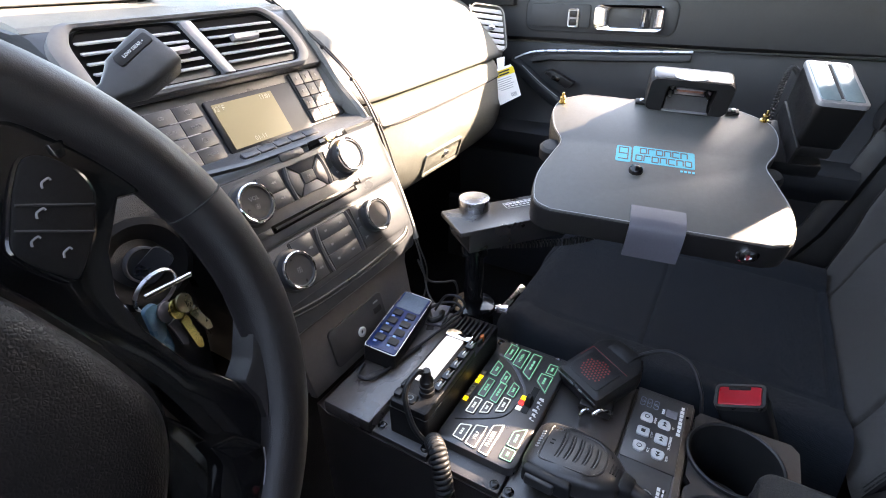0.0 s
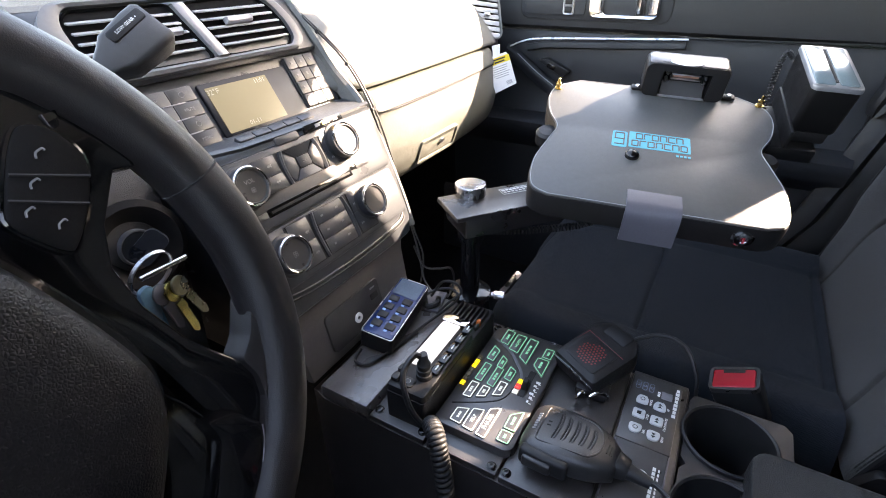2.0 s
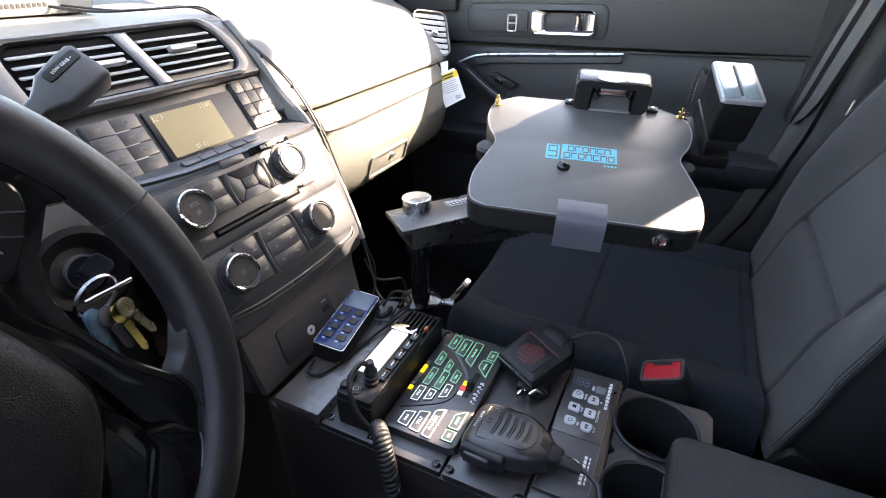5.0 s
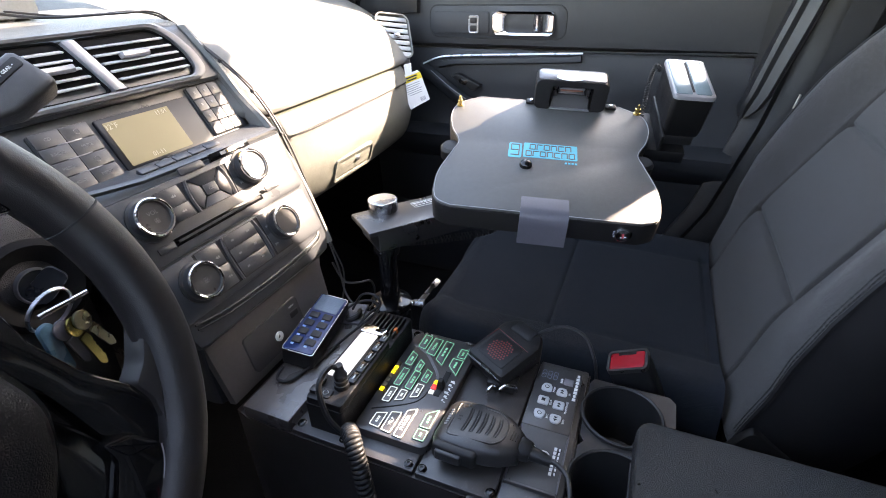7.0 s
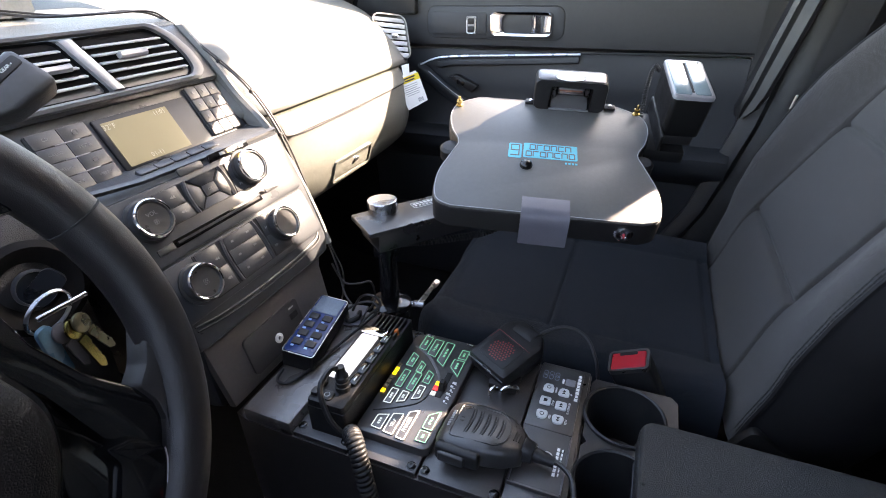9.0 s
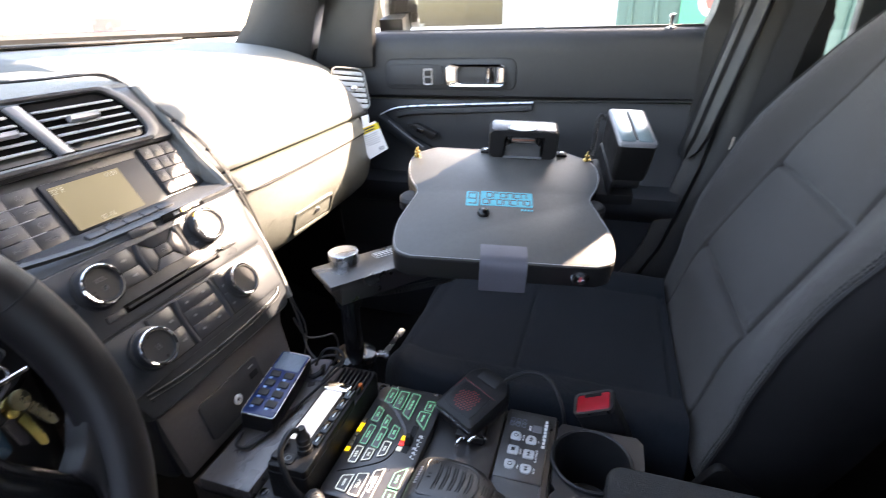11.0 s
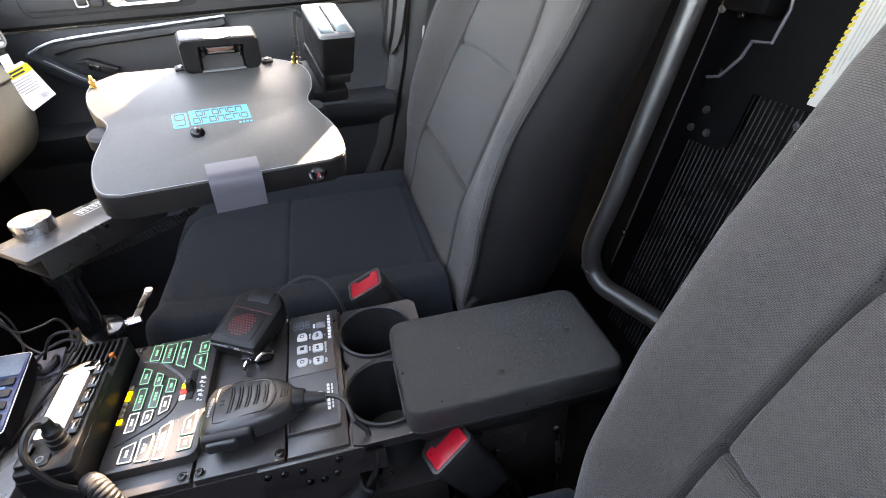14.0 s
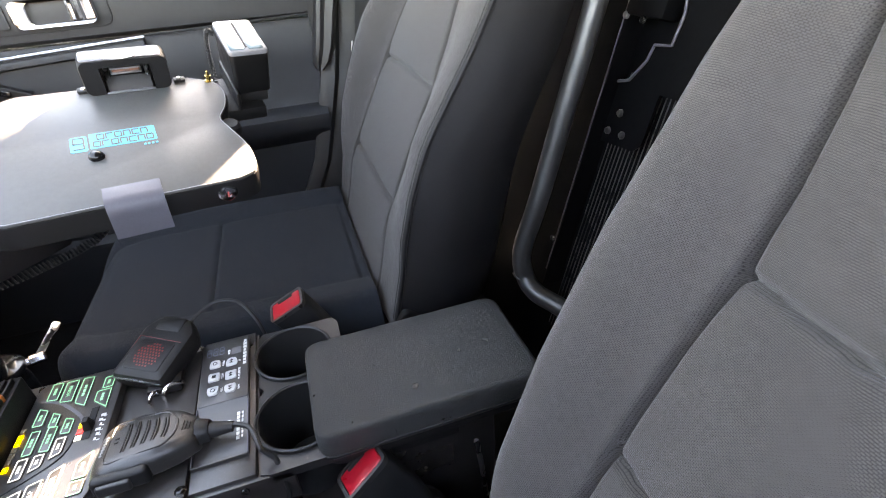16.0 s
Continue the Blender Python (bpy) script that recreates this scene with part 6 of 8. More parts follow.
def steering_wheel():
    W = WHEEL_M
    w = thing("steering_wheel", "black leather steering wheel with gloss black spokes and thumb buttons", "steering wheel", (-0.39, 0.25, 0.43))
    bm = bm_new()
    n = 96
    line = [W @ Vector((0.1725 * math.cos(2 * math.pi * k / n), 0.1725 * math.sin(2 * math.pi * k / n), 0)) for k in range(n)]
    sweep(bm, line, 0.0168, 18, closed=True)
    part("rim", bm, M_LEATHER, w, "smooth black leather rim", angle=80)
    for a in (19, 161, 235, 305):
        bm = bm_new()
        c = W @ Vector((0.1725 * math.cos(radians(a)), 0.1725 * math.sin(radians(a)), 0))
        t = (W.to_3x3() @ Vector((-math.sin(radians(a)), math.cos(radians(a)), 0)))
        q = t.to_track_quat("Z", "Y").to_matrix()
        sweep(bm, [c + q @ Vector((0.0166 * math.cos(k * math.pi / 10), 0.0166 * math.sin(k * math.pi / 10), 0)) for k in range(20)], 0.0008, 5, closed=True)
        part("rim_seam", bm, M_SEAM, w)
    for sx in (1, -1):
        fl = Matrix.Diagonal((sx, 1, 1, 1))
        # bezel plate round the opening
        top = [(0.040, 0.092), (0.098, 0.118), (0.128, 0.112), (0.150, 0.088), (0.150, 0.070), (0.129, 0.072), (0.1135, 0.050), (0.107, 0.031), (0.110, 0.008), (0.121, -0.020), (0.138, -0.045), (0.160, -0.050), (0.157, -0.075), (0.140, -0.103), (0.125, -0.118), (0.118, -0.100), (0.112, -0.07), (0.104, -0.034), (0.100, -0.018), (0.080, 0.015), (0.050, 0.04)]
        bm = bm_new()
        prism(bm, top, -0.016, 0.004, W @ fl, 0.003)
        part("spoke", bm, M_GLOSS, w, "gloss black spoke")
        low = [(0.094, -0.028), (0.112, -0.06), (0.1235, -0.086), (0.120, -0.118), (0.105, -0.142), (0.085, -0.152), (0.060, -0.150), (0.062, -0.11), (0.080, -0.075)]
        bm = bm_new()
        prism(bm, low, -0.018, 0.000, W @ fl, 0.004)
        part("lower_spoke", bm, M_GLOSS, w)
        bm = bm_new()
        prism(bm, [(0.060, -0.104), (0.070, -0.112), (0.091, -0.119), (0.088, -0.123), (0.068, -0.117), (0.057, -0.109)], -0.002, 0.003, W @ fl, 0.001)
        part("spoke_accent", bm, M_SILVER, w, "satin silver sliver")
        # thumb pad with four keys
        pod = [(0.102, 0.1005), (0.112, 0.096), (0.1185, 0.082), (0.113, 0.066), (0.099, 0.048), (0.092, 0.047), (0.080, 0.064), (0.084, 0.076), (0.094, 0.093)]
        bm = bm_new()
        pp = [(p.x, p.y) for p in spline([(x, y, 0) for x, y in pod], 4, True)]
        prism(bm, pp, 0.002, 0.009, W @ fl, 0.002)
        pd = part("thumb_pad", bm, M_THUMB, w, "matt black thumb pad")
        bm = bm_new()
        sweep(bm, [W @ fl @ Vector((p[0], p[1], 0.0065)) for p in pp], 0.0013, 6, closed=True)
        part("pad_ring", bm, M_GLOSS, pd)
        for x0, y0, x1, y1 in ((0.089, 0.083, 0.116, 0.073), (0.084, 0.0735, 0.110, 0.062)):
            bm = bm_new()
            sweep(bm, [W @ fl @ Vector((x0, y0, 0.0092)), W @ fl @ Vector((x1, y1, 0.0092))], 0.0007, 5)
            part("key_gap", bm, M_GROOVE, pd)
        for x, y, s in ((0.103, 0.0875, 0.0022), (0.0955, 0.0765, 0.0022), (0.0885, 0.0665, 0.0021), (0.0965, 0.0575, 0.0021)):
            bm = bm_new()
            sweep(bm, spline([W @ fl @ Vector((x + a * s, y + b * s, 0.0093)) for a, b in ((-1, -0.6), (-0.7, 0.3), (0, 0.7), (0.8, 0.9), (1, 0.4))], 4), 0.0005, 5)
            part("symbol", bm, M_DIMWHITE, pd, "pale printed telephone symbol")
        # bright curl beside the pad
        bm = bm_new()
        prism(bm, [(0.112, 0.103), (0.119, 0.104), (0.117, 0.097), (0.113, 0.096)], 0.003, 0.006, W @ fl, 0.001)
        part("spoke_glint", bm, M_GLOSS, w)
        bm = bm_new()
        prism(bm, rounded([(0.1048, -0.0606), (0.1199, -0.0659), (0.131, -0.0836), (0.1277, -0.0942), (0.117, -0.1096), (0.104, -0.1216), (0.0849, -0.1056), (0.0929, -0.0962), (0.107, -0.0743)], 0.004, 3), 0.0, 0.009, W @ fl, 0.0025)
        lp = part("lower_pad", bm, M_GLOSS, w, "gloss black lower switch pad")
        bm = bm_new()
        prism(bm, rounded([(0.1060, -0.0620), (0.1190, -0.0672), (0.1292, -0.0832), (0.1121, -0.0768)], 0.003, 3), 0.006, 0.012, W @ fl, 0.0015)
        part("pad_key", bm, M_GLOSS, lp, "raised black switch key")
        bm = bm_new()
        # silver line drawn where the gloss edge catches the light
        sweep(bm, spline([W @ fl @ Vector(p) for p in ((0.1300, -0.0850, 0.0085), (0.1265, -0.0940, 0.0085), (0.1160, -0.1088, 0.0085), (0.1040, -0.1200, 0.0085))], 5), 0.0005, 6)
        part("pad_highlight", bm, M_SILVER, lp, "highlight line on the gloss edge")
        bm = bm_new()
        prism(bm, rounded([(0.1600, -0.0150), (0.1475, -0.0360), (0.1370, -0.0450), (0.1411, -0.0590), (0.1368, -0.0867), (0.1260, -0.1085), (0.1400, -0.1000), (0.1600, -0.0600), (0.1690, -0.0150)], 0.003, 3), -0.012, 0.009, W @ fl, 0.004)
        part("rim_flare", bm, M_LEATHER, w, "leather flare where the rim meets the spoke")
    # airbag cover, a grained dome with a piped edge
    HR = [(0.0, 0.088), (0.03, 0.084), (0.052, 0.072), (0.066, 0.053), (0.0755, 0.033), (0.0845, 0.010), (0.0905, -0.014), (0.0875, -0.033), (0.078, -0.052), (0.058, -0.078), (0.03, -0.094), (0.0, -0.098)]
    half = spline([(x, y, 0) for x, y in HR], 4)
    out = [(p.x, p.y) for p in half] + [(-p.x, p.y) for p in half[-2:0:-1]]
    bm = bm_new()
    loft(bm, [[W @ Vector((x * s, y * s, z)) for x, y in out] for s, z in ((1.0, -0.012), (1.0, 0.022), (0.985, 0.029), (0.95, 0.033), (0.85, 0.0365), (0.6, 0.041), (0.3, 0.044), (0.08, 0.045))])
    part("airbag_cover", bm, M_AIRBAG, w, "grained black airbag cover", angle=60)
    bm = bm_new()
    sweep(bm, [W @ Vector((x * 1.012, y * 1.012, 0.016)) for x, y in out], 0.0035, 8, closed=True)
    part("cover_edge", bm, M_GLOSS, w)
    bm = bm_new()
    cyl(bm, W @ Vector((0, 0, -0.02)), W @ Vector((0, -0.01, -0.09)), 0.05, 0.055, 28)
    part("boss", bm, M_HOUSING, w)


steering_wheel()


def column():
    c = thing("steering_column", "black plastic steering column shroud with the gear lever", "steering column", (-0.39, 0.4, 0.45))
    bm = bm_new()
    secs = []
    for y, z, a, b in ((0.285, 0.58, 0.055, 0.05), (0.30, 0.583, 0.072, 0.062), (0.40, 0.587, 0.080, 0.068), (0.50, 0.59, 0.085, 0.07)):
        secs.append([(-0.39 + a * math.cos(k * math.pi / 12), y, z + b * math.sin(k * math.pi / 12)) for k in range(24)])
    loft(bm, secs)
    part("shroud", bm, M_STACK, c)
    # gear lever: stalk and square grip leaning up to the right
    ax = Vector((0.050, -0.008, 0.034)).normalized()
    bm = bm_new()
    sweep(bm, spline([(-0.335, 0.40, 0.60), (-0.27, 0.39, 0.645), (-0.225, 0.378, 0.678), (-0.199, 0.371, 0.699)], 5), 0.009, 12)
    part("lever_stalk", bm, M_HOUSING, c)
    G = frame_of((-0.172, 0.369, 0.7165), ax, (-0.35, -0.72, 0.60))
    bm = bm_new()
    secs = []
    for x, a, b in ((-0.042, 0.008, 0.008), (-0.030, 0.0085, 0.0085), (-0.022, 0.012, 0.010), (-0.014, 0.0165, 0.0115), (0.010, 0.0185, 0.0125), (0.021, 0.0185, 0.0125), (0.0245, 0.0165, 0.0105), (0.0255, 0.012, 0.007)):
        secs.append([G @ Vector((0.88 * x, p[0], p[1])) for p in rrect(1.76 * a, 1.8 * b, min(a, b) * 0.36, 4)])
    loft(bm, secs)
    gr = part("lever_grip", bm, M_FASCIA, c, "soft black gear lever grip")
    bm = bm_new()
    prism(bm, [(0.004 + a, 0.007 + b) for a, b in rrect(0.029, 0.008, 0.002, 3)], 0.0105, 0.0118, G, 0.0004)
    part("grip_plate", bm, M_HOUSING, gr)
    words("lettering", "LOW GEAR \u25c2", 0.0031, G @ pose(0.004, 0.007, 0.0119), M_WHITE, c, "white lettering on the lever")


column()


def knee_panel():
    k = thing("knee_panel", "black grained lower dashboard panel with the ignition lock", "dashboard panel", (-0.4, 0.47, 0.3))
    bm = bm_new()
    secs = []
    for x, dy in ((-0.72, 0.05), (-0.5, 0.0), (-0.24, 0.0), (-0.165, 0.0), (-0.145, 0.012)):
        secs.append([(x, 0.52 + dy, 0.66), (x, 0.462 + dy, 0.64), (x, 0.440 + dy, 0.60), (x, 0.432 + dy, 0.55), (x, 0.43 + dy, 0.45), (x, 0.44 + dy, 0.36), (x, 0.50 + dy, 0.30), (x, 0.7, 0.30), (x, 0.7, 0.66)])
    loft(bm, secs)
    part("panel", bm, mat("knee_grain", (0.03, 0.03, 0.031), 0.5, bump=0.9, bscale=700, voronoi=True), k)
    I = frame_of((-0.187, 0.428, 0.551), (1, 0, 0), (-0.1, -0.97, 0.2))
    bm = bm_new()
    n = 36
    prof = [(0.042, -0.008), (0.042, 0.001), (0.036, 0.004), (0.030, 0.002), (0.022, -0.004), (0.021, -0.01)]
    loft(bm, [[I @ Vector((r * math.cos(2 * math.pi * j / n), r * math.sin(2 * math.pi * j / n), z)) for j in range(n)] for r, z in prof])
    part("lock_bezel", bm, M_THUMB, k)
    bm = bm_new()
    lathe(bm, I, [(0.0162, -0.006), (0.0162, 0.003), (0.0156, 0.0045), (0.0147, 0.0045), (0.0142, 0.002)], 36)
    lk = part("ignition_lock", bm, mat("lock_rim_steel", (0.16, 0.16, 0.17), 0.35, 0.6), k, "round metal rim of the ignition lock")
    bm = bm_new()
    lathe(bm, I, [(0.0145, -0.004), (0.0145, 0.0022), (0.0130, 0.0030), (0.004, 0.0030), (0.0035, 0.001)], 36)
    part("lock_face", bm, mat("lock_face_dark", (0.018, 0.023, 0.030), 0.25, 0.3), lk, "dark blue-grey lock face")



knee_panel()


def keys():
    k = thing("key_ring", "bunch of keys hanging on a wire ring from the ignition", "keys", (-0.19, 0.40, 0.47))
    bm = bm_new()
    prism(bm, rrect(0.030, 0.019, 0.006), -0.0045, 0.0045, frame_of((-0.192, 0.400, 0.562), (0.75, -0.25, 0.6), (0.5, 0.75, -0.25)), 0.002)
    part("key_head", bm, mat("blue_grey_key_plastic", (0.012, 0.014, 0.018), 0.3), k, "dark blue-grey plastic key head in the lock")
    bm = bm_new()
    c = Vector((-0.205, 0.385, 0.549))
    u, v = Vector((0.92, -0.1, 0.1)).normalized(), Vector((0.15, -0.2, 0.95)).normalized()
    sweep(bm, [c + 0.0175 * (math.cos(a) * u + math.sin(a) * v) for a in [j * math.pi / 20 for j in range(40)]], 0.0011, 6, closed=True)
    sweep(bm, [c + Vector((0, -0.002, 0)) + 0.0172 * (math.cos(a) * u + math.sin(a) * v) for a in [j * math.pi / 20 for j in range(40)]], 0.0011, 6, closed=True)
    part("split_ring", bm, M_STEEL, k, "bright steel split ring")
    bm = bm_new()
    cyl(bm, (-0.216, 0.381, 0.550), (-0.176, 0.380, 0.550), 0.0024, 0.0022, 10)
    part("pin_tool", bm, M_CHROME, k, "bright metal pin")
    blades = [((-0.208, 0.379, 0.541), (0.20, -0.12, -0.94), 0.050, 0.0085, M_LATCH, "dull steel key"), ((-0.200, 0.376, 0.540), (0.22, -0.18, -0.92), 0.058, 0.0080, mat("yellow_brass", (0.52, 0.41, 0.13), 0.25, 1.0, vary=0.15), "yellow brass key"),
              ((-0.196, 0.374, 0.542), (0.42, -0.12, -0.86), 0.052, 0.0080, mat("worn_key_steel", (0.30, 0.27, 0.17), 0.3, 0.9, vary=0.2), "worn olive steel key")]
    for p, d, ln, w, m, lab in blades:
        d = Vector(d).normalized()
        K = frame_of(p, d, (0.25, -0.9, 0.1))
        bm = bm_new()
        prism(bm, [(0.011 + 0.0095 * math.cos(q), 0.0080 * math.sin(q)) for q in [j * math.pi / 9 for j in range(18)]], -0.0011, 0.0011, K, 0.0004)
        ky = part("key", bm, m, k, lab)
        bm = bm_new()
        teeth = [(0.022, 0.0042), (0.030, 0.0042)] + [(0.030 + (ln - 0.036) * j / 9, 0.0042 - (0.0018 if j % 2 else 0.0002)) for j in range(1, 9)] + [(ln, 0.001), (ln, -0.001), (ln - 0.004, -0.0042), (0.022, -0.0042)]
        prism(bm, teeth, -0.0010, 0.0010, K)
        part("blade", bm, m, ky)
    bm = bm_new()
    K = frame_of((-0.217, 0.379, 0.543), (0.08, -0.1, -0.97), (0.2, -0.9, 0.0))
    prism(bm, [(0.026 + a, b) for a, b in rrect(0.052, 0.013, 0.005)], -0.002, 0.002, K, 0.0008)
    part("tag", bm, mat("blue_tag", (0.06, 0.14, 0.2), 0.3), k, "dark blue plastic tag")


keys()


# ---- radar display and its cables ----
def radar():
    r = thing("radar_display", "grey boxed radar display standing on the dashboard", "radar display", (-0.06, 0.65, 0.738))
    R = frame_of((-0.058, 0.642, 0.7830), (1, -0.08, 0), (-0.08, -0.99, 0.03))
    bm = bm_new()
    prism(bm, rrect(0.17, 0.075, 0.008), -0.03, 0.0, R, 0.003)
    part("case", bm, mat("instrument_grey", (0.2, 0.21, 0.21), 0.45, bump=0.2, bscale=1500), r, "mid grey plastic case")
    bm = bm_new()
    prism(bm, [(-0.01 + a, 0.006 + b) for a, b in rrect(0.126, 0.045, 0.003)], 0.0, 0.0012, R)
    part("window", bm, mat("olive_lens", (0.13, 0.15, 0.12), 0.2), r, "olive display window")
    bm = bm_new()
    prism(bm, [(0.067 + a, 0.008 + b) for a, b in rrect(0.016, 0.03, 0.004)], 0.0, 0.0025, R, 0.001)
    part("button", bm, M_HOUSING, r)
    bm = bm_new()
    for j in range(16):
        bars(bm, R, -0.045 + 0.0052 * j, -0.027, 0.0034, 0.0045, 0.0003)
    part("lettering", bm, M_INK, r, "small dark print, not readable")
    for x in (-0.05, 0.05):
        bm = bm_new()
        box(bm, R @ Vector((x, -0.041, -0.015)), (0.02, 0.012, 0.02), 0.002, tilted(R))
        part("foot", bm, M_RUBBER, r)


radar()


def cable(name, pts, r, label, material=None, n=8, clips=(), group=""):
    line = spline(pts, n)
    lo = min(line, key=lambda p: p.z)
    c = thing(name, label, "cable", tuple(lo), group)
    bm = bm_new()
    sweep(bm, line, r, 8)
    part("sheath", bm, material or M_RUBBER, c)
    for p, d in clips:
        bm = bm_new()
        box(bm, p, (0.0045, 0.0065, 0.0045), 0.0012, Vector(d).to_track_quat("Z", "Y").to_matrix().to_4x4())
        part("cable_tie", bm, M_GROOVE, c)
    return c


cable("wire_loom", [(-0.03, 0.66, 0.757), (0.0, 0.60, 0.748), (0.05, 0.575, 0.747), (0.10, 0.575, 0.747), (0.135, 0.572, 0.738), (0.146, 0.54, 0.712), (0.154, 0.507, 0.684), (0.161, 0.468, 0.645), (0.162, 0.435, 0.592), (0.158, 0.405, 0.516), (0.150, 0.370, 0.43), (0.14, 0.352, 0.395), (0.125, 0.335, 0.365), (0.118, 0.318, 0.352)], 0.0016,
      "black wires taped along the edge of the centre stack", clips=(((0.138, 0.570, 0.735), (0.1, -0.5, -0.5)), ((0.154, 0.507, 0.684), (0.1, -0.7, -0.7)), ((0.161, 0.468, 0.645), (0, -0.6, -0.8)), ((0.162, 0.433, 0.588), (0, -0.4, -0.9)), ((0.158, 0.405, 0.516), (0, -0.4, -0.9))))
cable("wire_loom", [(-0.02, 0.66, 0.757), (0.02, 0.59, 0.748), (0.07, 0.565, 0.747), (0.115, 0.562, 0.746), (0.140, 0.560, 0.732), (0.152, 0.53, 0.704), (0.159, 0.50, 0.678), (0.165, 0.465, 0.642), (0.166, 0.43, 0.585), (0.162, 0.40, 0.508), (0.152, 0.366, 0.425), (0.148, 0.35, 0.39), (0.135, 0.345, 0.36), (0.112, 0.34, 0.345)], 0.0012,
      "black wires taped along the edge of the centre stack")
cable("power_lead", [(0.118, 0.345, 0.42), (0.120, 0.330, 0.39), (0.135, 0.315, 0.382), (0.150, 0.305, 0.378), (0.152, 0.300, 0.36), (0.140, 0.298, 0.345), (0.122, 0.296, 0.346)], 0.0016, "thin dark grey lead looping to the console")


def hang_tag():
    t = thing("warning_tag", "white and yellow airbag warning tag hanging from the glove box", "hang tag", (0.585, 0.435, 0.53))
    u = Vector((0.68, -0.70, 0.10)).normalized()
    A = frame_of((0.6055, 0.437, 0.566), u, (-0.70, -0.58, 0.35)) @ pose(0, 0, 0, 0, 0, 9) @ Matrix.Diagonal((1.22, 1.0, 1.0, 1.0))
    bm = bm_new()
    prism(bm, [(-0.021, -0.041), (0.019, -0.036), (0.021, 0.020), (0.018, 0.030), (-0.018, 0.030), (-0.021, 0.020)], 0, 0.0008, A)
    part("card", bm, M_PAPER, t)
    bm = bm_new()
    prism(bm, [(-0.006, 0.028), (0.006, 0.028), (0.012, 0.048), (-0.002, 0.050)], 0, 0.0006, A)
    part("neck", bm, M_PAPER, t)
    bm = bm_new()
    prism(bm, [(-0.021, 0.012), (0.021, 0.012), (0.0208, 0.025), (-0.0208, 0.025)], 0.0006, 0.0011, A)
    band = part("band", bm, M_YELLOW, t, "yellow warning band")
    bm = bm_new()
    bars(bm, A, 0, 0.021, 0.026, 0.003, 0.0012), bars(bm, A, 0.002, 0.0158, 0.018, 0.003, 0.0012)
    part("lettering", bm, M_INK, band, "bold dark print")
    bm = bm_new()
    for k in range(6):
        bars(bm, A, -0.002 + 0.001 * (k % 2), 0.007 - 0.0042 * k, 0.031 - 0.004 * (k % 3), 0.0014, 0.0009)
    for k in range(9):
        bars(bm, A, 0.003 + 0.0012 * k, -0.0285, 0.0005 + 0.0004 * (k % 2), 0.008, 0.0009)
    part("lettering", bm, M_GREY, t, "small grey print and a bar code")


hang_tag()


# ---- devices on the console ----
def remote():
    G = frame_of((0.031, 0.319, 0.3715), (0.108, 0.0165, 0), (-0.02, -0.16, 0.985))
    r = thing("remote_control", "black remote control with a blue keypad lying on the console", "remote control", (0.031, 0.319, 0.353))
    bm = bm_new()
    prism(bm, rrect(0.114, 0.042, 0.004), -0.0135, 0.0105, G, 0.002)
    part("case", bm, M_HOUSING, r)
    bm = bm_new()
    prism(bm, [(a, b) for a, b in rrect(0.110, 0.038, 0.003)], 0.0105, 0.0115, G, 0.0004)
    f = part("face", bm, mat("blue_face", (0.012, 0.035, 0.13), 0.3, vary=0.3, scale=12), r, "deep blue glossy face")
    bm = bm_new()
    prism(bm, [(0.038 + a, b) for a, b in rrect(0.033, 0.034, 0.002)], 0.0115, 0.0121, G)
    part("label", bm, mat("pale_blue_label", (0.13, 0.18, 0.23), 0.2, vary=0.2, scale=30), r, "pale blue header strip")
    for i in range(4):
        for j in range(2):
            x, y = 0.012 - 0.0165 * i, -0.009 + 0.018 * j
            bm = bm_new()
            prism(bm, [(x + a, y + b) for a, b in rrect(0.0105, 0.0125, 0.0015, 3)], 0.0113, 0.0135, G, 0.0008)
            part("key", bm, M_RUBBER, r, "small black key")
            bm = bm_new()
            bars(bm, G, x - 0.0075, y + 0.003, 0.003, 0.004, 0.0117)
            part("mark", bm, mat("key_mark_blue", (0.25, 0.45, 0.75), 0.4) if (i, j) == (0, 0) else bpy.data.materials["key_mark_blue"], f)
    bm = bm_new()
    sweep(bm, [G @ Vector((x, y, 0.0107)) for x, y in rrect(0.113, 0.041, 0.004)], 0.0006, 5, closed=True)
    part("edge_line", bm, M_STEEL, r)


remote()
cable("device_lead", [(0.085, 0.315, 0.362), (0.100, 0.300, 0.372), (0.112, 0.282, 0.372), (0.106, 0.268, 0.366), (0.085, 0.272, 0.362), (0.04, 0.284, 0.358), (0.0, 0.291, 0.357), (-0.035, 0.299, 0.357), (-0.052, 0.307, 0.357), (-0.052, 0.322, 0.357), (-0.035, 0.326, 0.359)], 0.0019, "thin black lead looping round the remote control")
cable("device_lead", [(0.096, 0.305, 0.362), (0.104, 0.292, 0.385), (0.106, 0.272, 0.388), (0.102, 0.262, 0.378), (0.092, 0.275, 0.365), (0.07, 0.281, 0.358)], 0.0018, "thin black lead looping beside the radio")
cable("power_lead", [(0.115, 0.305, 0.345), (0.10, 0.296, 0.358), (0.085, 0.29, 0.362), (0.075, 0.30, 0.36), (0.09, 0.312, 0.36)], 0.004, "thick black plug and lead", M_HOUSING)


def bracket_plate():
    bm = bm_new()
    box(bm, (0.092, 0.312, 0.356), (0.045, 0.05, 0.004), 0.001, pose(0, 0, 0, 0, 0, 12))
    solid("bracket_plate", bm, M_LATCH, "small grey metal bracket on the console", "bracket")


bracket_plate()


cable("seat_cable", [(-0.118, -0.236, 0.312), (-0.120, -0.238, 0.29), (-0.119, -0.241, 0.26), (-0.121, -0.243, 0.22), (-0.12, -0.245, 0.16)], 0.0028, "thin sheathed cable running down beside the driver seat", M_STEEL)


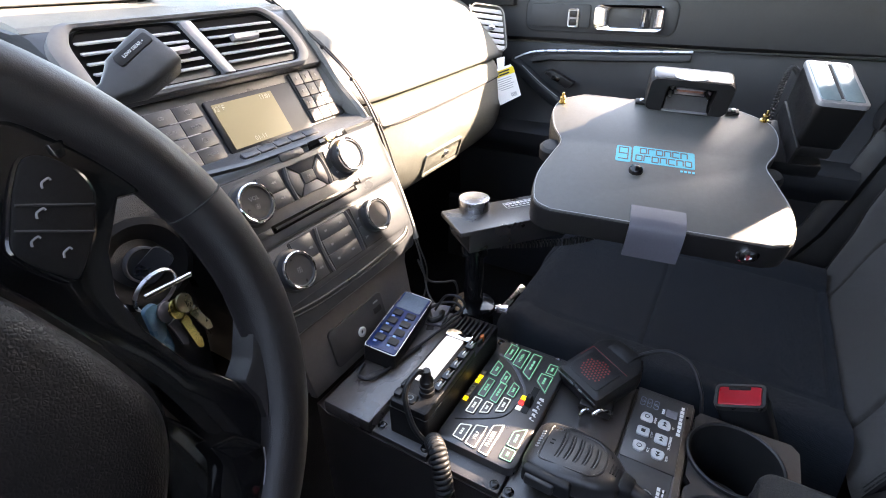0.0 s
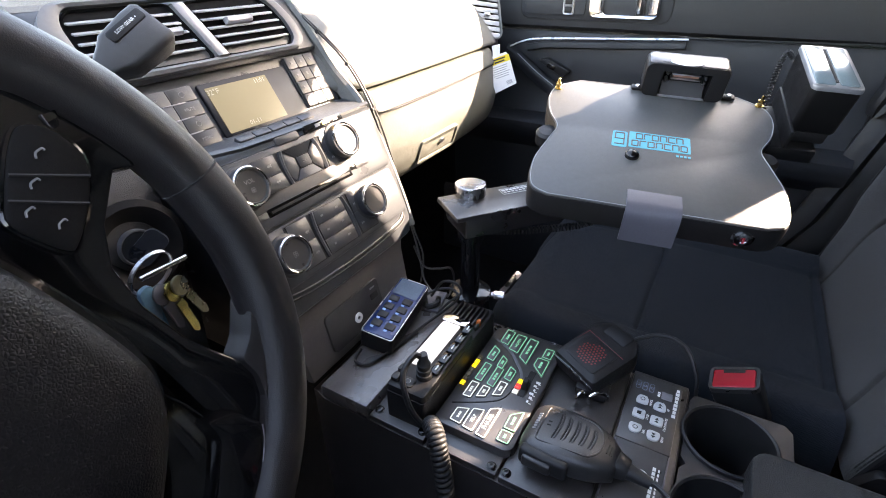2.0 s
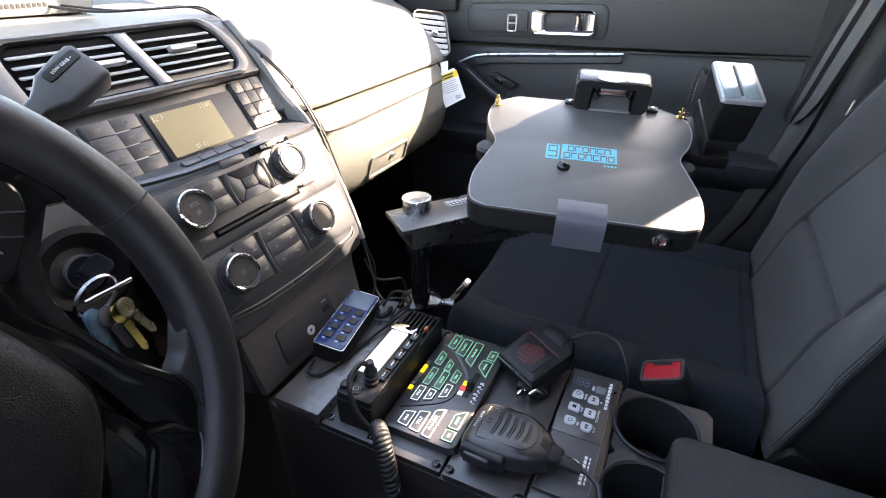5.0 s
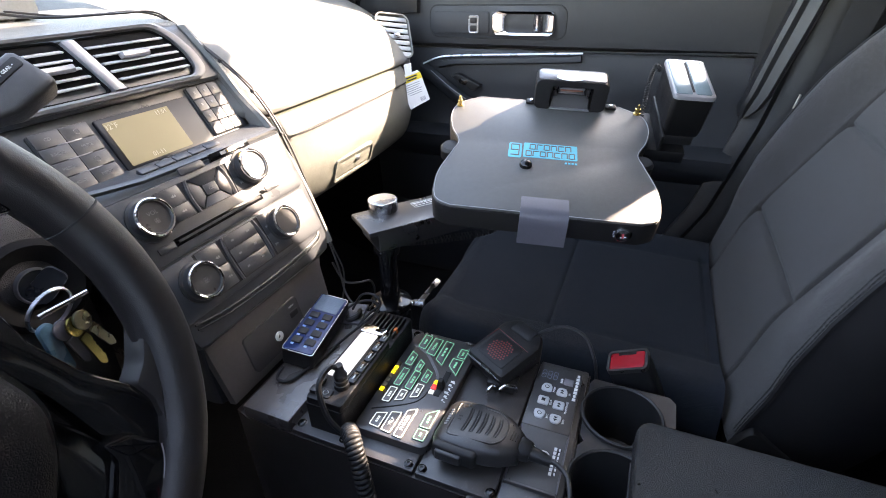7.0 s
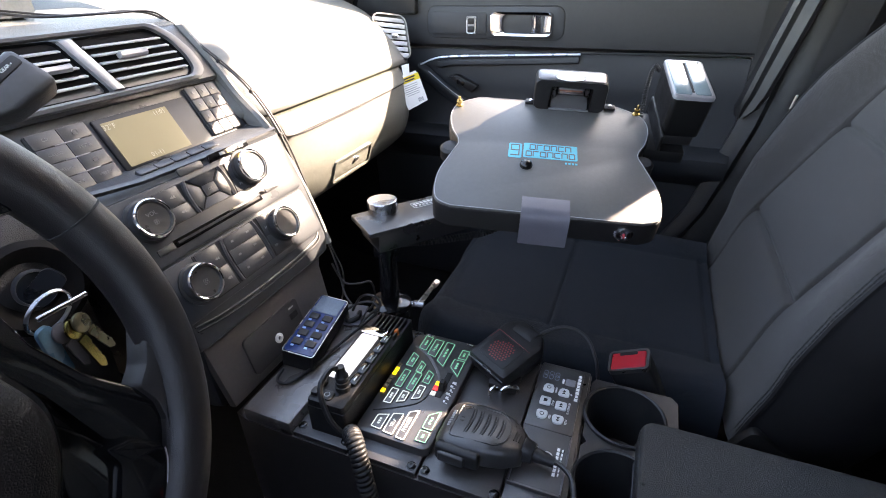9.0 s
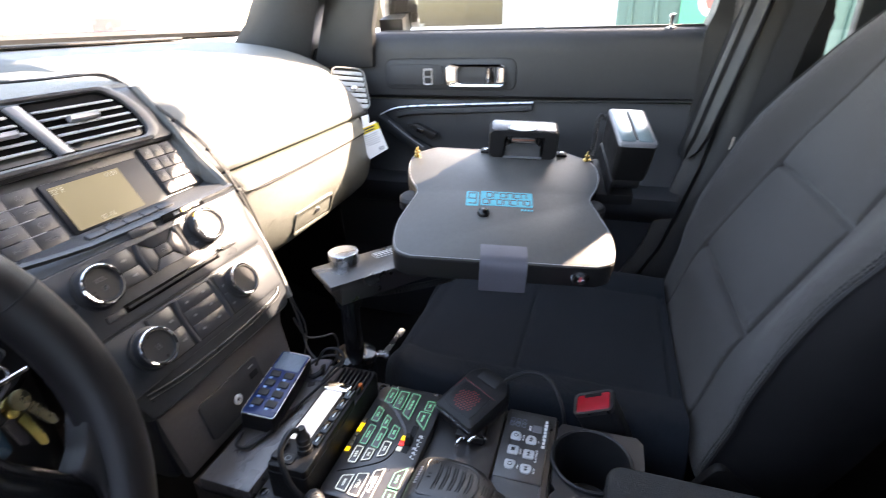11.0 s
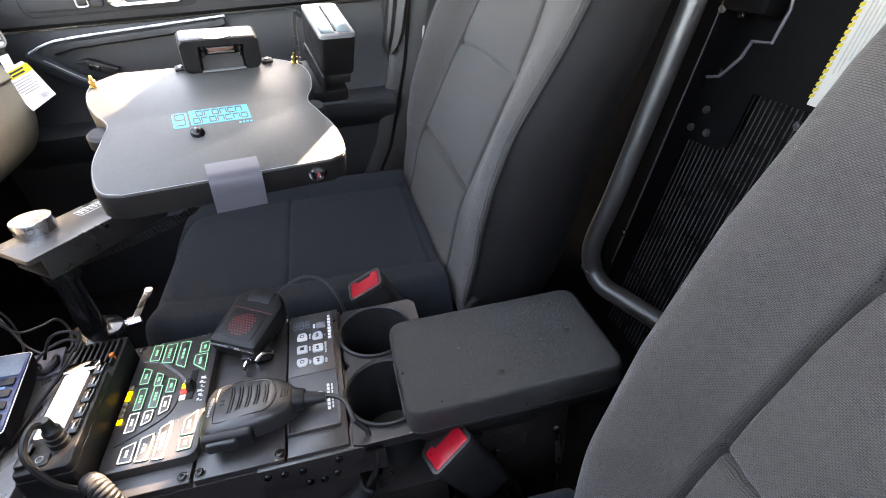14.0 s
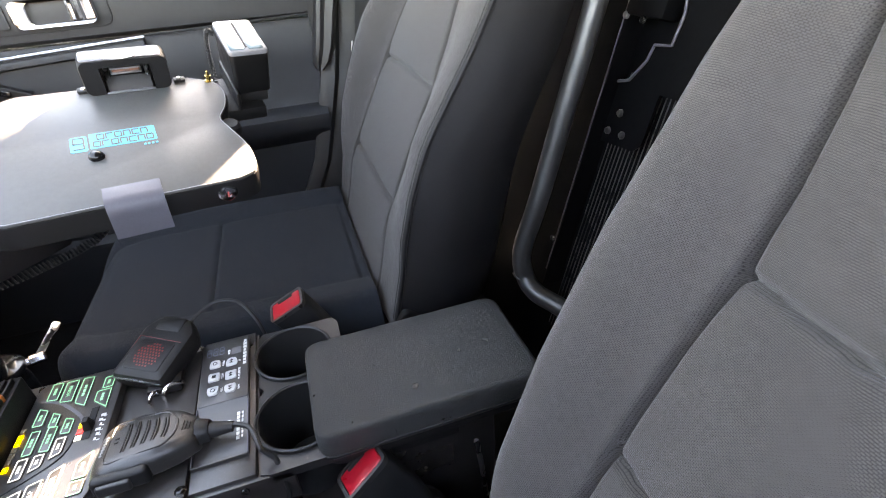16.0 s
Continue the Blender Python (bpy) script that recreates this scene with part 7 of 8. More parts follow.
def radio():
    R = frame_of((0.000, 0.2285, 0.342), (1, 0.01, 0.03), (0, 0, 1)) @ Matrix.Diagonal((1, 0.76, 1.08, 1))
    r = thing("two_way_radio", "black two-way radio with a bright display set into the console", "radio", (0.004, 0.235, 0.342))
    bm = bm_new()
    prism(bm, rrect(0.176, 0.062, 0.004), 0.0, 0.034, R, 0.002)
    part("chassis", bm, M_HOUSING, r)
    bm = bm_new()
    prism(bm, [(-0.03 + a, b) for a, b in rrect(0.114, 0.060, 0.005)], 0.034, 0.042, R, 0.003)
    hd = part("control_head", bm, M_HOUSING, r)
    bm = bm_new()
    prism(bm, [(-0.010 + a, 0.0095 + b) for a, b in rrect(0.080, 0.031, 0.003)], 0.0418, 0.0428, R, 0.0003)
    part("display", bm, mat("radio_display", (0.62, 0.63, 0.63), 0.12, 0.0, vary=0.05, emit=(0.9, 0.95, 1.0), power=0.05), r, "bright white display")
    bm = bm_new()
    prism(bm, [(0.038 + a, 0.008 + b) for a, b in rrect(0.014, 0.044, 0.004)], 0.0415, 0.0434, R, 0.0005)
    part("display_frame", bm, M_CHROME, r, "bright display edge")
    for k in range(5):
        bm = bm_new()
        prism(bm, [(-0.046 + 0.0185 * k + a, -0.0195 + b) for a, b in rrect(0.0168, 0.0125, 0.002, 3)], 0.042, 0.0452, R, 0.001)
        part("key", bm, M_GLOSS, r, "small glossy key")
        bm = bm_new()
        bars(bm, R, -0.046 + 0.0185 * k, -0.0195, 0.007, 0.002, 0.0453)
        part("mark", bm, M_WHITE, hd)
    for x, y in ((-0.0755, 0.0225), (-0.062, 0.0225)):
        bm = bm_new()
        prism(bm, [(x + a, y + b) for a, b in rrect(0.010, 0.011, 0.002, 3)], 0.041, 0.046, R, 0.001)
        part("key", bm, M_RUBBER, r)
    bm = bm_new()
    prism(bm, [(-0.0755 + a, 0.004 + b) for a, b in rrect(0.013, 0.020, 0.004, 4)], 0.041, 0.0436, R, 0.001)
    vk = part("round_key", bm, M_RUBBER, r, "flat black key with a ring mark")
    bm = bm_new()
    sweep(bm, [R @ Vector((-0.0755 + 0.0030 * math.cos(q), 0.004 + 0.0040 * math.sin(q), 0.0437)) for q in [j * math.pi / 8 for j in range(16)]], 0.0005, 5, closed=True)
    part("mark", bm, M_GREY, vk)
    bm = bm_new()
    lathe(bm, R @ pose(-0.060, -0.010, 0.041) @ Matrix.Diagonal((1, 1.32, 1, 1)), [(0.0085, 0), (0.0085, 0.006), (0.0070, 0.0065), (0.0070, 0.009), (0.0080, 0.0095), (0.0080, 0.012), (0.0066, 0.0125), (0.0066, 0.015), (0.0074, 0.0155), (0.0074, 0.018), (0.0055, 0.020), (0.0042, 0.030)], 20)
    part("microphone_plug", bm, M_RUBBER, r, "ribbed black microphone plug")
    bm = bm_new()
    lathe(bm, R @ pose(0.052, -0.023, 0.034), [(0.0036, 0), (0.0036, 0.0055), (0.003, 0.007), (0.001, 0.0073)], 16)
    part("orange_button", bm, mat("orange_button", (0.75, 0.16, 0.03), 0.4), r, "small orange emergency button")
    for k in range(7):
        bm = bm_new()
        box(bm, R @ Vector((0.060, -0.024 + 0.008 * k, 0.0365)), (0.040, 0.0035, 0.006), 0.001, tilted(R))
        part("cooling_fin", bm, M_HOUSING, r)


radio()


def coil_cord(name, pts, r, turns, wire, label, lead=()):
    line = spline(pts, 10)
    c = thing(name, label, "cord", tuple(min(line, key=lambda p: p.z)))
    bm = bm_new()
    sweep(bm, coil(line, r, turns, 12), wire, 7)
    part("coil", bm, M_RUBBER, c, angle=80)
    if lead:
        bm = bm_new()
        sweep(bm, spline(lead, 8), wire * 1.05, 8)
        part("lead", bm, M_RUBBER, c)
    return c


coil_cord("coiled_cord", [(-0.098, 0.190, 0.372), (-0.112, 0.176, 0.378), (-0.123, 0.164, 0.358), (-0.127, 0.157, 0.32), (-0.130, 0.150, 0.26), (-0.136, 0.142, 0.18), (-0.14, 0.13, 0.10)], 0.0066, 36, 0.0029,
          "black coiled microphone cord hanging over the console edge", ((-0.060, 0.221, 0.412), (-0.070, 0.225, 0.422), (-0.090, 0.226, 0.412), (-0.099, 0.214, 0.385), (-0.098, 0.200, 0.366), (-0.098, 0.190, 0.372)))


M_KEYPAD = mat("keypad_black", (0.036, 0.033, 0.0325), 0.34, vary=0.15, scale=30, bump=0.1, bscale=2400, spec=1.0)
M_GREENLIT = mat("green_backlit_line", (0.12, 0.42, 0.26), 0.5, emit=(0.25, 1.0, 0.6), power=0.03)
M_WHITELIT = mat("white_backlit_line", (0.6, 0.62, 0.6), 0.5, emit=(0.8, 1.0, 0.9), power=0.04)
M_AMBER = mat("amber_led", (0.9, 0.65, 0.02), 0.4, emit=(1.0, 0.7, 0.02), power=0.12)
M_LAMPOFF = mat("amber_lamp_off", (0.16, 0.12, 0.07), 0.4)
M_REDLED = mat("red_led", (0.7, 0.02, 0.02), 0.3, emit=(1.0, 0.05, 0.05), power=0.12)


def siren_controller():
    C = Matrix.Translation((0, 0, 0.342))
    s = thing("siren_controller", "black siren controller with green outlined keys and small lamps", "controller", (0.008, 0.157, 0.342))
    bm = bm_new()
    prism(bm, [(0.008 + a, 0.157 + b) for a, b in rrect(0.172, 0.088, 0.010)], 0.0, 0.011, C, 0.002)
    part("case", bm, M_KEYPAD, s)
    # far end, middle and bottom keys: x from, x to, y from, y to, slant of either end, backlight
    far = [(63, 89, 176, 187, 2, 2), (55, 88, 160, 172.5, 3, 0), (42, 87, 144.5, 156, 9, 1), (63, 80, 121.5, 132, 0, 0), (31, 60, 121.5, 136, 15, 0)]
    middle = [(29, 49, 180, 189.5, 1, 6), (22, 38, 165.5, 173.5, 2, 6), (-7, 22, 178.5, 187, 0, 1), (-9, 22, 163, 172, 2, 1), (8, 26, 149.5, 158.5, 2, 5)]
    middle_lit = [(-34, -11, 178.5, 188, -1, 0), (-25, -11, 165, 174, -5, 0), (-15, 4, 150.5, 159.5, -5, 0)]
    bottom = [(-71, -48, 172, 184.5, 1, -5), (-73, -42, 157, 169, 1, -4), (-75, -31, 142.5, 153, 1, -7)]
    right = [(-53, -24, 119.5, 131, 0, -11), (-70, -56, 119.5, 131.5, 0, 0)]
    marks = {(55, 88): "HORN", (-73, -42): "YELP", (-75, -31): "PHASER"}
    for group, lit in ((far, 0), (middle, 0), (right, 0), (middle_lit, 1), (bottom, 1)):
        for x0, x1, y0, y1, a, b in group:
            o = rounded([(0.001 * x, 0.001 * y) for x, y in ((x0 - 0.8, y0 - 0.7), (x1 + 0.8, y0 - 0.7), (x1 + b + 0.8, y1 + 0.7), (x0 + a - 0.8, y1 + 0.7))], 0.0022)
            bm = bm_new()
            prism(bm, o, 0.010, 0.0122, C, 0.0006)
            ky = part("key", bm, M_KEYPAD, s)
            bm = bm_new()
            ring_plate(bm, o, 0.0006, 0.0019 if lit else 0.0016, 0.0119, 0.0124, C)
            part("outline", bm, M_WHITELIT if lit else M_GREENLIT, ky, "thick backlit outline")
            cx, cy = 0.0005 * (x0 + x1) + 0.00025 * (a + b), 0.0005 * (y0 + y1)
            word = marks.get((x0, x1))
            if word:
                words("lettering", word, 0.0062 if word == "PHASER" else 0.0054, C @ pose(cx, cy, 0.0124), M_WHITELIT if lit else M_GREENLIT, s)
            else:
                bm = bm_new()
                w = 0.0004 * (x1 - x0)
                for j in range(3):
                    bars(bm, C, cx + w * (j - 1) / 3, cy, w * 0.24, 0.0026, 0.0123)
                part("mark", bm, M_WHITELIT if lit else M_GREENLIT, ky, "tiny backlit print, not readable")
    bm = bm_new()
    sweep(bm, spline([C @ Vector(p) for p in ((-0.049, 0.193, 0.011), (-0.037, 0.171, 0.011), (-0.024, 0.152, 0.011), (-0.012, 0.145, 0.011), (0.002, 0.143, 0.011))], 6), 0.0009, 6)
    part("dividing_groove", bm, M_GROOVE, s, "dark dividing groove")
    bm = bm_new()
    line = spline([(0.068, 0.193, 0), (0.057, 0.171, 0), (0.040, 0.154, 0), (0.026, 0.143, 0), (0.014, 0.141, 0), (0.002, 0.143, 0)], 6)
    loft(bm, [[C @ Vector((p.x - 0.0012, p.y + 0.0012, z)) for z in (0.0108, 0.0114)] + [C @ Vector((p.x + 0.0012, p.y - 0.0012, z)) for z in (0.0114, 0.0108)] for p in line])
    part("dividing_line", bm, mat("keypad_grey_line", (0.13, 0.13, 0.14), 0.45), s, "wide grey dividing line")
    for k, x in enumerate((0.028, 0.020, 0.0125, 0.005, -0.0025, -0.010, -0.018)):
        bm = bm_new()
        box(bm, C @ Vector((x, 0.1965, 0.0113)), (0.0062, 0.0050, 0.0018), 0.0006)
        on = k in (1, 2, 6)
        part("lamp", bm, M_AMBER if on else M_LAMPOFF, s, "lit amber lamp" if on else "unlit amber lamp")
    bm = bm_new()
    box(bm, C @ Vector((0.015, 0.132, 0.0111)), (0.042, 0.0072, 0.001), 0.0003)
    tr = part("slide_track", bm, M_GROOVE, s)
    bm = bm_new()
    loft(bm, [[C @ Vector((0.010 + a * f, 0.132 + b * f, z)) for a, b in rrect(0.012, 0.0085, 0.002, 3)] for f, z in ((1, 0.011), (1, 0.014), (0.75, 0.018), (0.7, 0.021), (0.55, 0.0222))])
    part("slide_knob", bm, M_HOUSING, s, "black slide knob")
    for x, m in ((0.0145, M_AMBER), (0.0065, M_REDLED), (-0.002, M_WHITELIT)):
        bm = bm_new()
        box(bm, C @ Vector((x, 0.1395, 0.0113)), (0.0066, 0.0062, 0.0016), 0.0006)
        part("lamp", bm, m, s, "small lamp beside the slide")
    bm = bm_new()
    for k in range(6):
        bars(bm, C, 0.022 - 0.0062 * k, 0.1215 + 0.0012 * (k % 2), 0.0030, 0.0048 - 0.0014 * (k % 3), 0.0112)
        bars(bm, C, 0.020 - 0.0062 * k, 0.1195, 0.0010, 0.0028, 0.0112)
    part("lettering", bm, M_WHITE, tr, "white numerals beside the slide, not readable")


siren_controller()


def speaker_mic():
    m = thing("speaker_microphone", "black hand speaker microphone with a red lit grille on a clip", "microphone", (0.0885, 0.068, 0.344))
    S = frame_of((0.0885, 0.070, 0.3655), (0.86, -0.50, 0.0), (-0.20, 0.06, 0.97)) @ Matrix.Diagonal((0.92, 0.95, 1, 1))
    out = rounded([(-0.048, -0.033), (0.024, -0.034), (0.043, -0.020), (0.043, 0.022), (0.026, 0.034), (-0.048, 0.033)], 0.005)
    bm = bm_new()
    loft(bm, [[S @ Vector((x * s, y * s, z)) for x, y in out] for s, z in ((0.86, -0.018), (0.96, -0.014), (1.0, -0.004), (1.0, 0.006), (0.95, 0.011), (0.80, 0.0135))])
    part("case", bm, M_HOUSING, m, "angular black case")
    bm = bm_new()
    prism(bm, [(-0.017 + x, y) for x, y in rrect(0.042, 0.046, 0.004)], 0.0132, 0.0142, S, 0.0004)
    gr = part("grille_plate", bm, M_HOUSING, m)
    bm = bm_new()
    for i in range(9):
        for j in range(8):
            x, y = -0.032 + 0.0038 * i, -0.0135 + 0.0039 * j + (0.0019 if i % 2 else 0)
            if (x + 0.017) ** 2 + y * y < 0.0165 ** 2:
                cyl(bm, S @ Vector((x, y, 0.0140)), S @ Vector((x, y, 0.0144)), 0.0012, seg=6)
    d = part("grille_holes", bm, mat("red_grille", (0.24, 0.022, 0.02), 0.5), gr, "rows of dark red grille holes")
    d["kind"] = "stuff"
    bm = bm_new()
    sweep(bm, [S @ Vector((0.006, -0.028, 0.0135)), S @ Vector((0.008, 0.028, 0.0135))], 0.0004, 5)
    sweep(bm, [S @ Vector((0.008, 0.028, 0.0135)), S @ Vector((-0.034, 0.031, 0.010))], 0.0004, 5)
    part("accent_line", bm, mat("red_line", (0.2, 0.012, 0.014), 0.4), gr, "thin red line")
    bm = bm_new()
    box(bm, S @ Vector((0.03, 0.0, 0.011)), (0.022, 0.034, 0.008), 0.003, tilted(S))
    part("end_cap", bm, M_HOUSING, m)
    bm = bm_new()
    # steel strip drawn in place of the highlight on the nose
    sweep(bm, spline([S @ Vector(p) for p in ((-0.0475, -0.031, 0.0055), (-0.0482, 0.0, 0.0065), (-0.0475, 0.031, 0.0055))], 4), 0.0013, 6)
    part("nose_highlight", bm, M_STEEL, m, "bright highlight along the nose")
    bm = bm_new()
    sweep(bm, spline([(0.030, 0.066, 0.343), (0.030, 0.066, 0.352), (0.036, 0.060, 0.356), (0.042, 0.050, 0.352), (0.044, 0.048, 0.344)], 5), 0.0022, 8)
    sweep(bm, spline([(0.022, 0.078, 0.343), (0.024, 0.078, 0.353), (0.030, 0.074, 0.357), (0.036, 0.070, 0.350)], 5), 0.0022, 8)
    part("clip", bm, M_CHROME, m, "bright metal clip")
    bm = bm_new()
    box(bm, (0.062, 0.067, 0.3485), (0.05, 0.035, 0.010), 0.003)
    part("clip_base", bm, M_HOUSING, m)


speaker_mic()
cable("microphone_lead", [(0.120, 0.048, 0.366), (0.132, 0.036, 0.372), (0.143, 0.012, 0.378), (0.138, -0.014, 0.374), (0.122, -0.030, 0.356), (0.116, -0.036, 0.335), (0.118, -0.04, 0.30)], 0.0022, "thin black microphone lead arching to the seat side")


def hand_mic():
    h = thing("hand_microphone", "black ribbed hand microphone lying on the console", "microphone", (-0.047, 0.06, 0.344))
    H = frame_of((-0.0455, 0.063, 0.344), (-0.02, -1, 0.0), (0.10, 0, 1)) @ Matrix.Diagonal((0.94, 1, 1, 1))
    # local x runs towards the cord, y towards the passenger side
    XS = (-0.049, -0.0475, -0.043, -0.034, -0.012, 0.012, 0.028, 0.038, 0.045)
    WS = (0.019, 0.026, 0.0305, 0.0335, 0.0345, 0.0320, 0.0270, 0.0205, 0.0150)
    ZS = (0.017, 0.021, 0.0255, 0.0290, 0.0320, 0.0325, 0.0300, 0.0265, 0.0220)
    wid = lambda x: float(np.interp(x, XS, WS))
    hgt = lambda x: float(np.interp(x, XS, ZS))

    def skin(x, a, lift=0.0):
        cx, cz = math.cos(a), math.sin(a)
        up = hgt(x) - 0.016 + lift if cz > 0 else 0.0145
        return H @ Vector((x, (wid(x) + lift) * math.copysign(abs(cx) ** 0.5, cx), 0.016 + up * math.copysign(abs(cz) ** 0.62, cz)))

    def face(x, y, lift=0.0):
        c = min(0.999, abs(y) / wid(x)) ** 2
        return H @ Vector((x, y, 0.016 + (hgt(x) - 0.016) * math.sqrt(1 - c * c) ** 0.62 + lift))
    bm = bm_new()
    fine = [XS[0], XS[1]] + [-0.0455 + 0.0905 * k / 24 for k in range(25)]
    loft(bm, [[skin(x, 2 * math.pi * k / 40) for k in range(40)] for x in sorted(fine)])
    part("case", bm, M_MIC, h, "worn matt black moulded case", angle=60)
    # raised face with an arched end, five slots cut across it
    bm = bm_new()
    o = [(x, y) for x, y in rounded([(-0.034, -0.0245), (0.018, -0.0225), (0.027, -0.012), (0.029, 0.0), (0.027, 0.012), (0.018, 0.0225), (-0.034, 0.0245)], 0.007, 5)]
    sweep(bm, [face(x, y, 0.0) for x, y in o], 0.0011, 6, closed=True)
    part("face_edge", bm, M_MIC, h, "raised rounded edge of the speaker face")
    for k in range(5):
        x = -0.018 + 0.0088 * k
        half = 0.0175 - 0.0012 * k
        line = [(x + 0.0016 * math.cos(1.4 * t), half * t) for t in [j / 6 - 1 for j in range(13)]]
        bm = bm_new()
        sweep(bm, [face(a - 0.0011, b, -0.0001) for a, b in line], 0.0011, 6, scale=lambda t: 0.5 + 0.5 * math.sin(math.pi * t) ** 0.4)
        part("slot", bm, M_GROOVE, h, "dark speaker slot")
        bm = bm_new()
        sweep(bm, [face(a + 0.0014, b, 0.0002) for a, b in line], 0.0013, 6, scale=lambda t: 0.4 + 0.6 * math.sin(math.pi * t) ** 0.4)
        part("rib", bm, M_MIC, h, "raised rib beside the slot")
    bm = bm_new()
    for y in (-0.0025, 0.0025):
        sweep(bm, [face(-0.0285, y, 0.0), face(-0.0245, y, 0.0)], 0.0008, 6)
    part("microphone_holes", bm, M_GROOVE, h)
    bm = bm_new()
    for k in range(3):
        sweep(bm, [face(0.0335 + 0.0026 * k, -0.006 + 0.0006 * k, 0.0003), face(0.0340 + 0.0026 * k, 0.006 - 0.0006 * k, 0.0003)], 0.0007, 6)
    part("grip_lines", bm, M_GROOVE, h)
    # talk key: a long rocker on the driver side with a rubber skin
    bm = bm_new()
    box(bm, H @ Vector((-0.019, -0.0335, 0.0150)), (0.050, 0.012, 0.019), 0.0045, tilted(H), 3)
    tk = part("talk_key", bm, M_RUBBER, h, "rubber talk key")
    bm = bm_new()
    box(bm, H @ Vector((-0.024, -0.0400, 0.0140)), (0.030, 0.006, 0.012), 0.0026, tilted(H), 3)
    part("key_pad", bm, M_MIC, tk)
    bm = bm_new()
    cyl(bm, H @ Vector((0.043, 0, 0.0155)), H @ Vector((0.056, -0.001, 0.0145)), 0.0125, 0.0105, 18, bevel=0.001)
    cyl(bm, H @ Vector((0.055, -0.001, 0.0145)), H @ Vector((0.078, -0.003, 0.0130)), 0.0080, 0.0050, 16)
    part("strain_relief", bm, M_RUBBER, h)
    bm = bm_new()
    sweep(bm, spline([H @ Vector(p) for p in ((0.074, -0.003, 0.013), (0.084, -0.006, 0.016), (0.098, -0.018, 0.016), (0.106, -0.040, 0.010))], 6) + spline([(-0.090, -0.046, 0.345), (-0.102, -0.050, 0.325), (-0.104, -0.048, 0.300), (-0.108, -0.036, 0.282)], 6), 0.0026, 8)
    part("lead", bm, M_RUBBER, h)
    bm = bm_new()
    for k in range(7):
        y = -0.0112 + 0.0036 * k
        a, b = face(-0.0405, y, 0.0004), face(-0.0375, y + 0.0002, 0.0004)
        sweep(bm, [a, b], 0.0011, 4)
    part("lettering", bm, M_GREY, h, "small pale maker's print")


hand_mic()
coil_cord("coiled_cord", [(-0.108, -0.036, 0.282), (-0.110, -0.026, 0.272), (-0.113, -0.008, 0.262), (-0.116, 0.012, 0.250), (-0.118, 0.03, 0.235)], 0.0075, 22, 0.003, "black coiled cord along the console side")


M_DIMBLUE = mat("dim_blue_print", (0.2, 0.24, 0.3), 0.4)


M_PALEKEY = mat("pale_key", (0.5, 0.51, 0.51), 0.4)


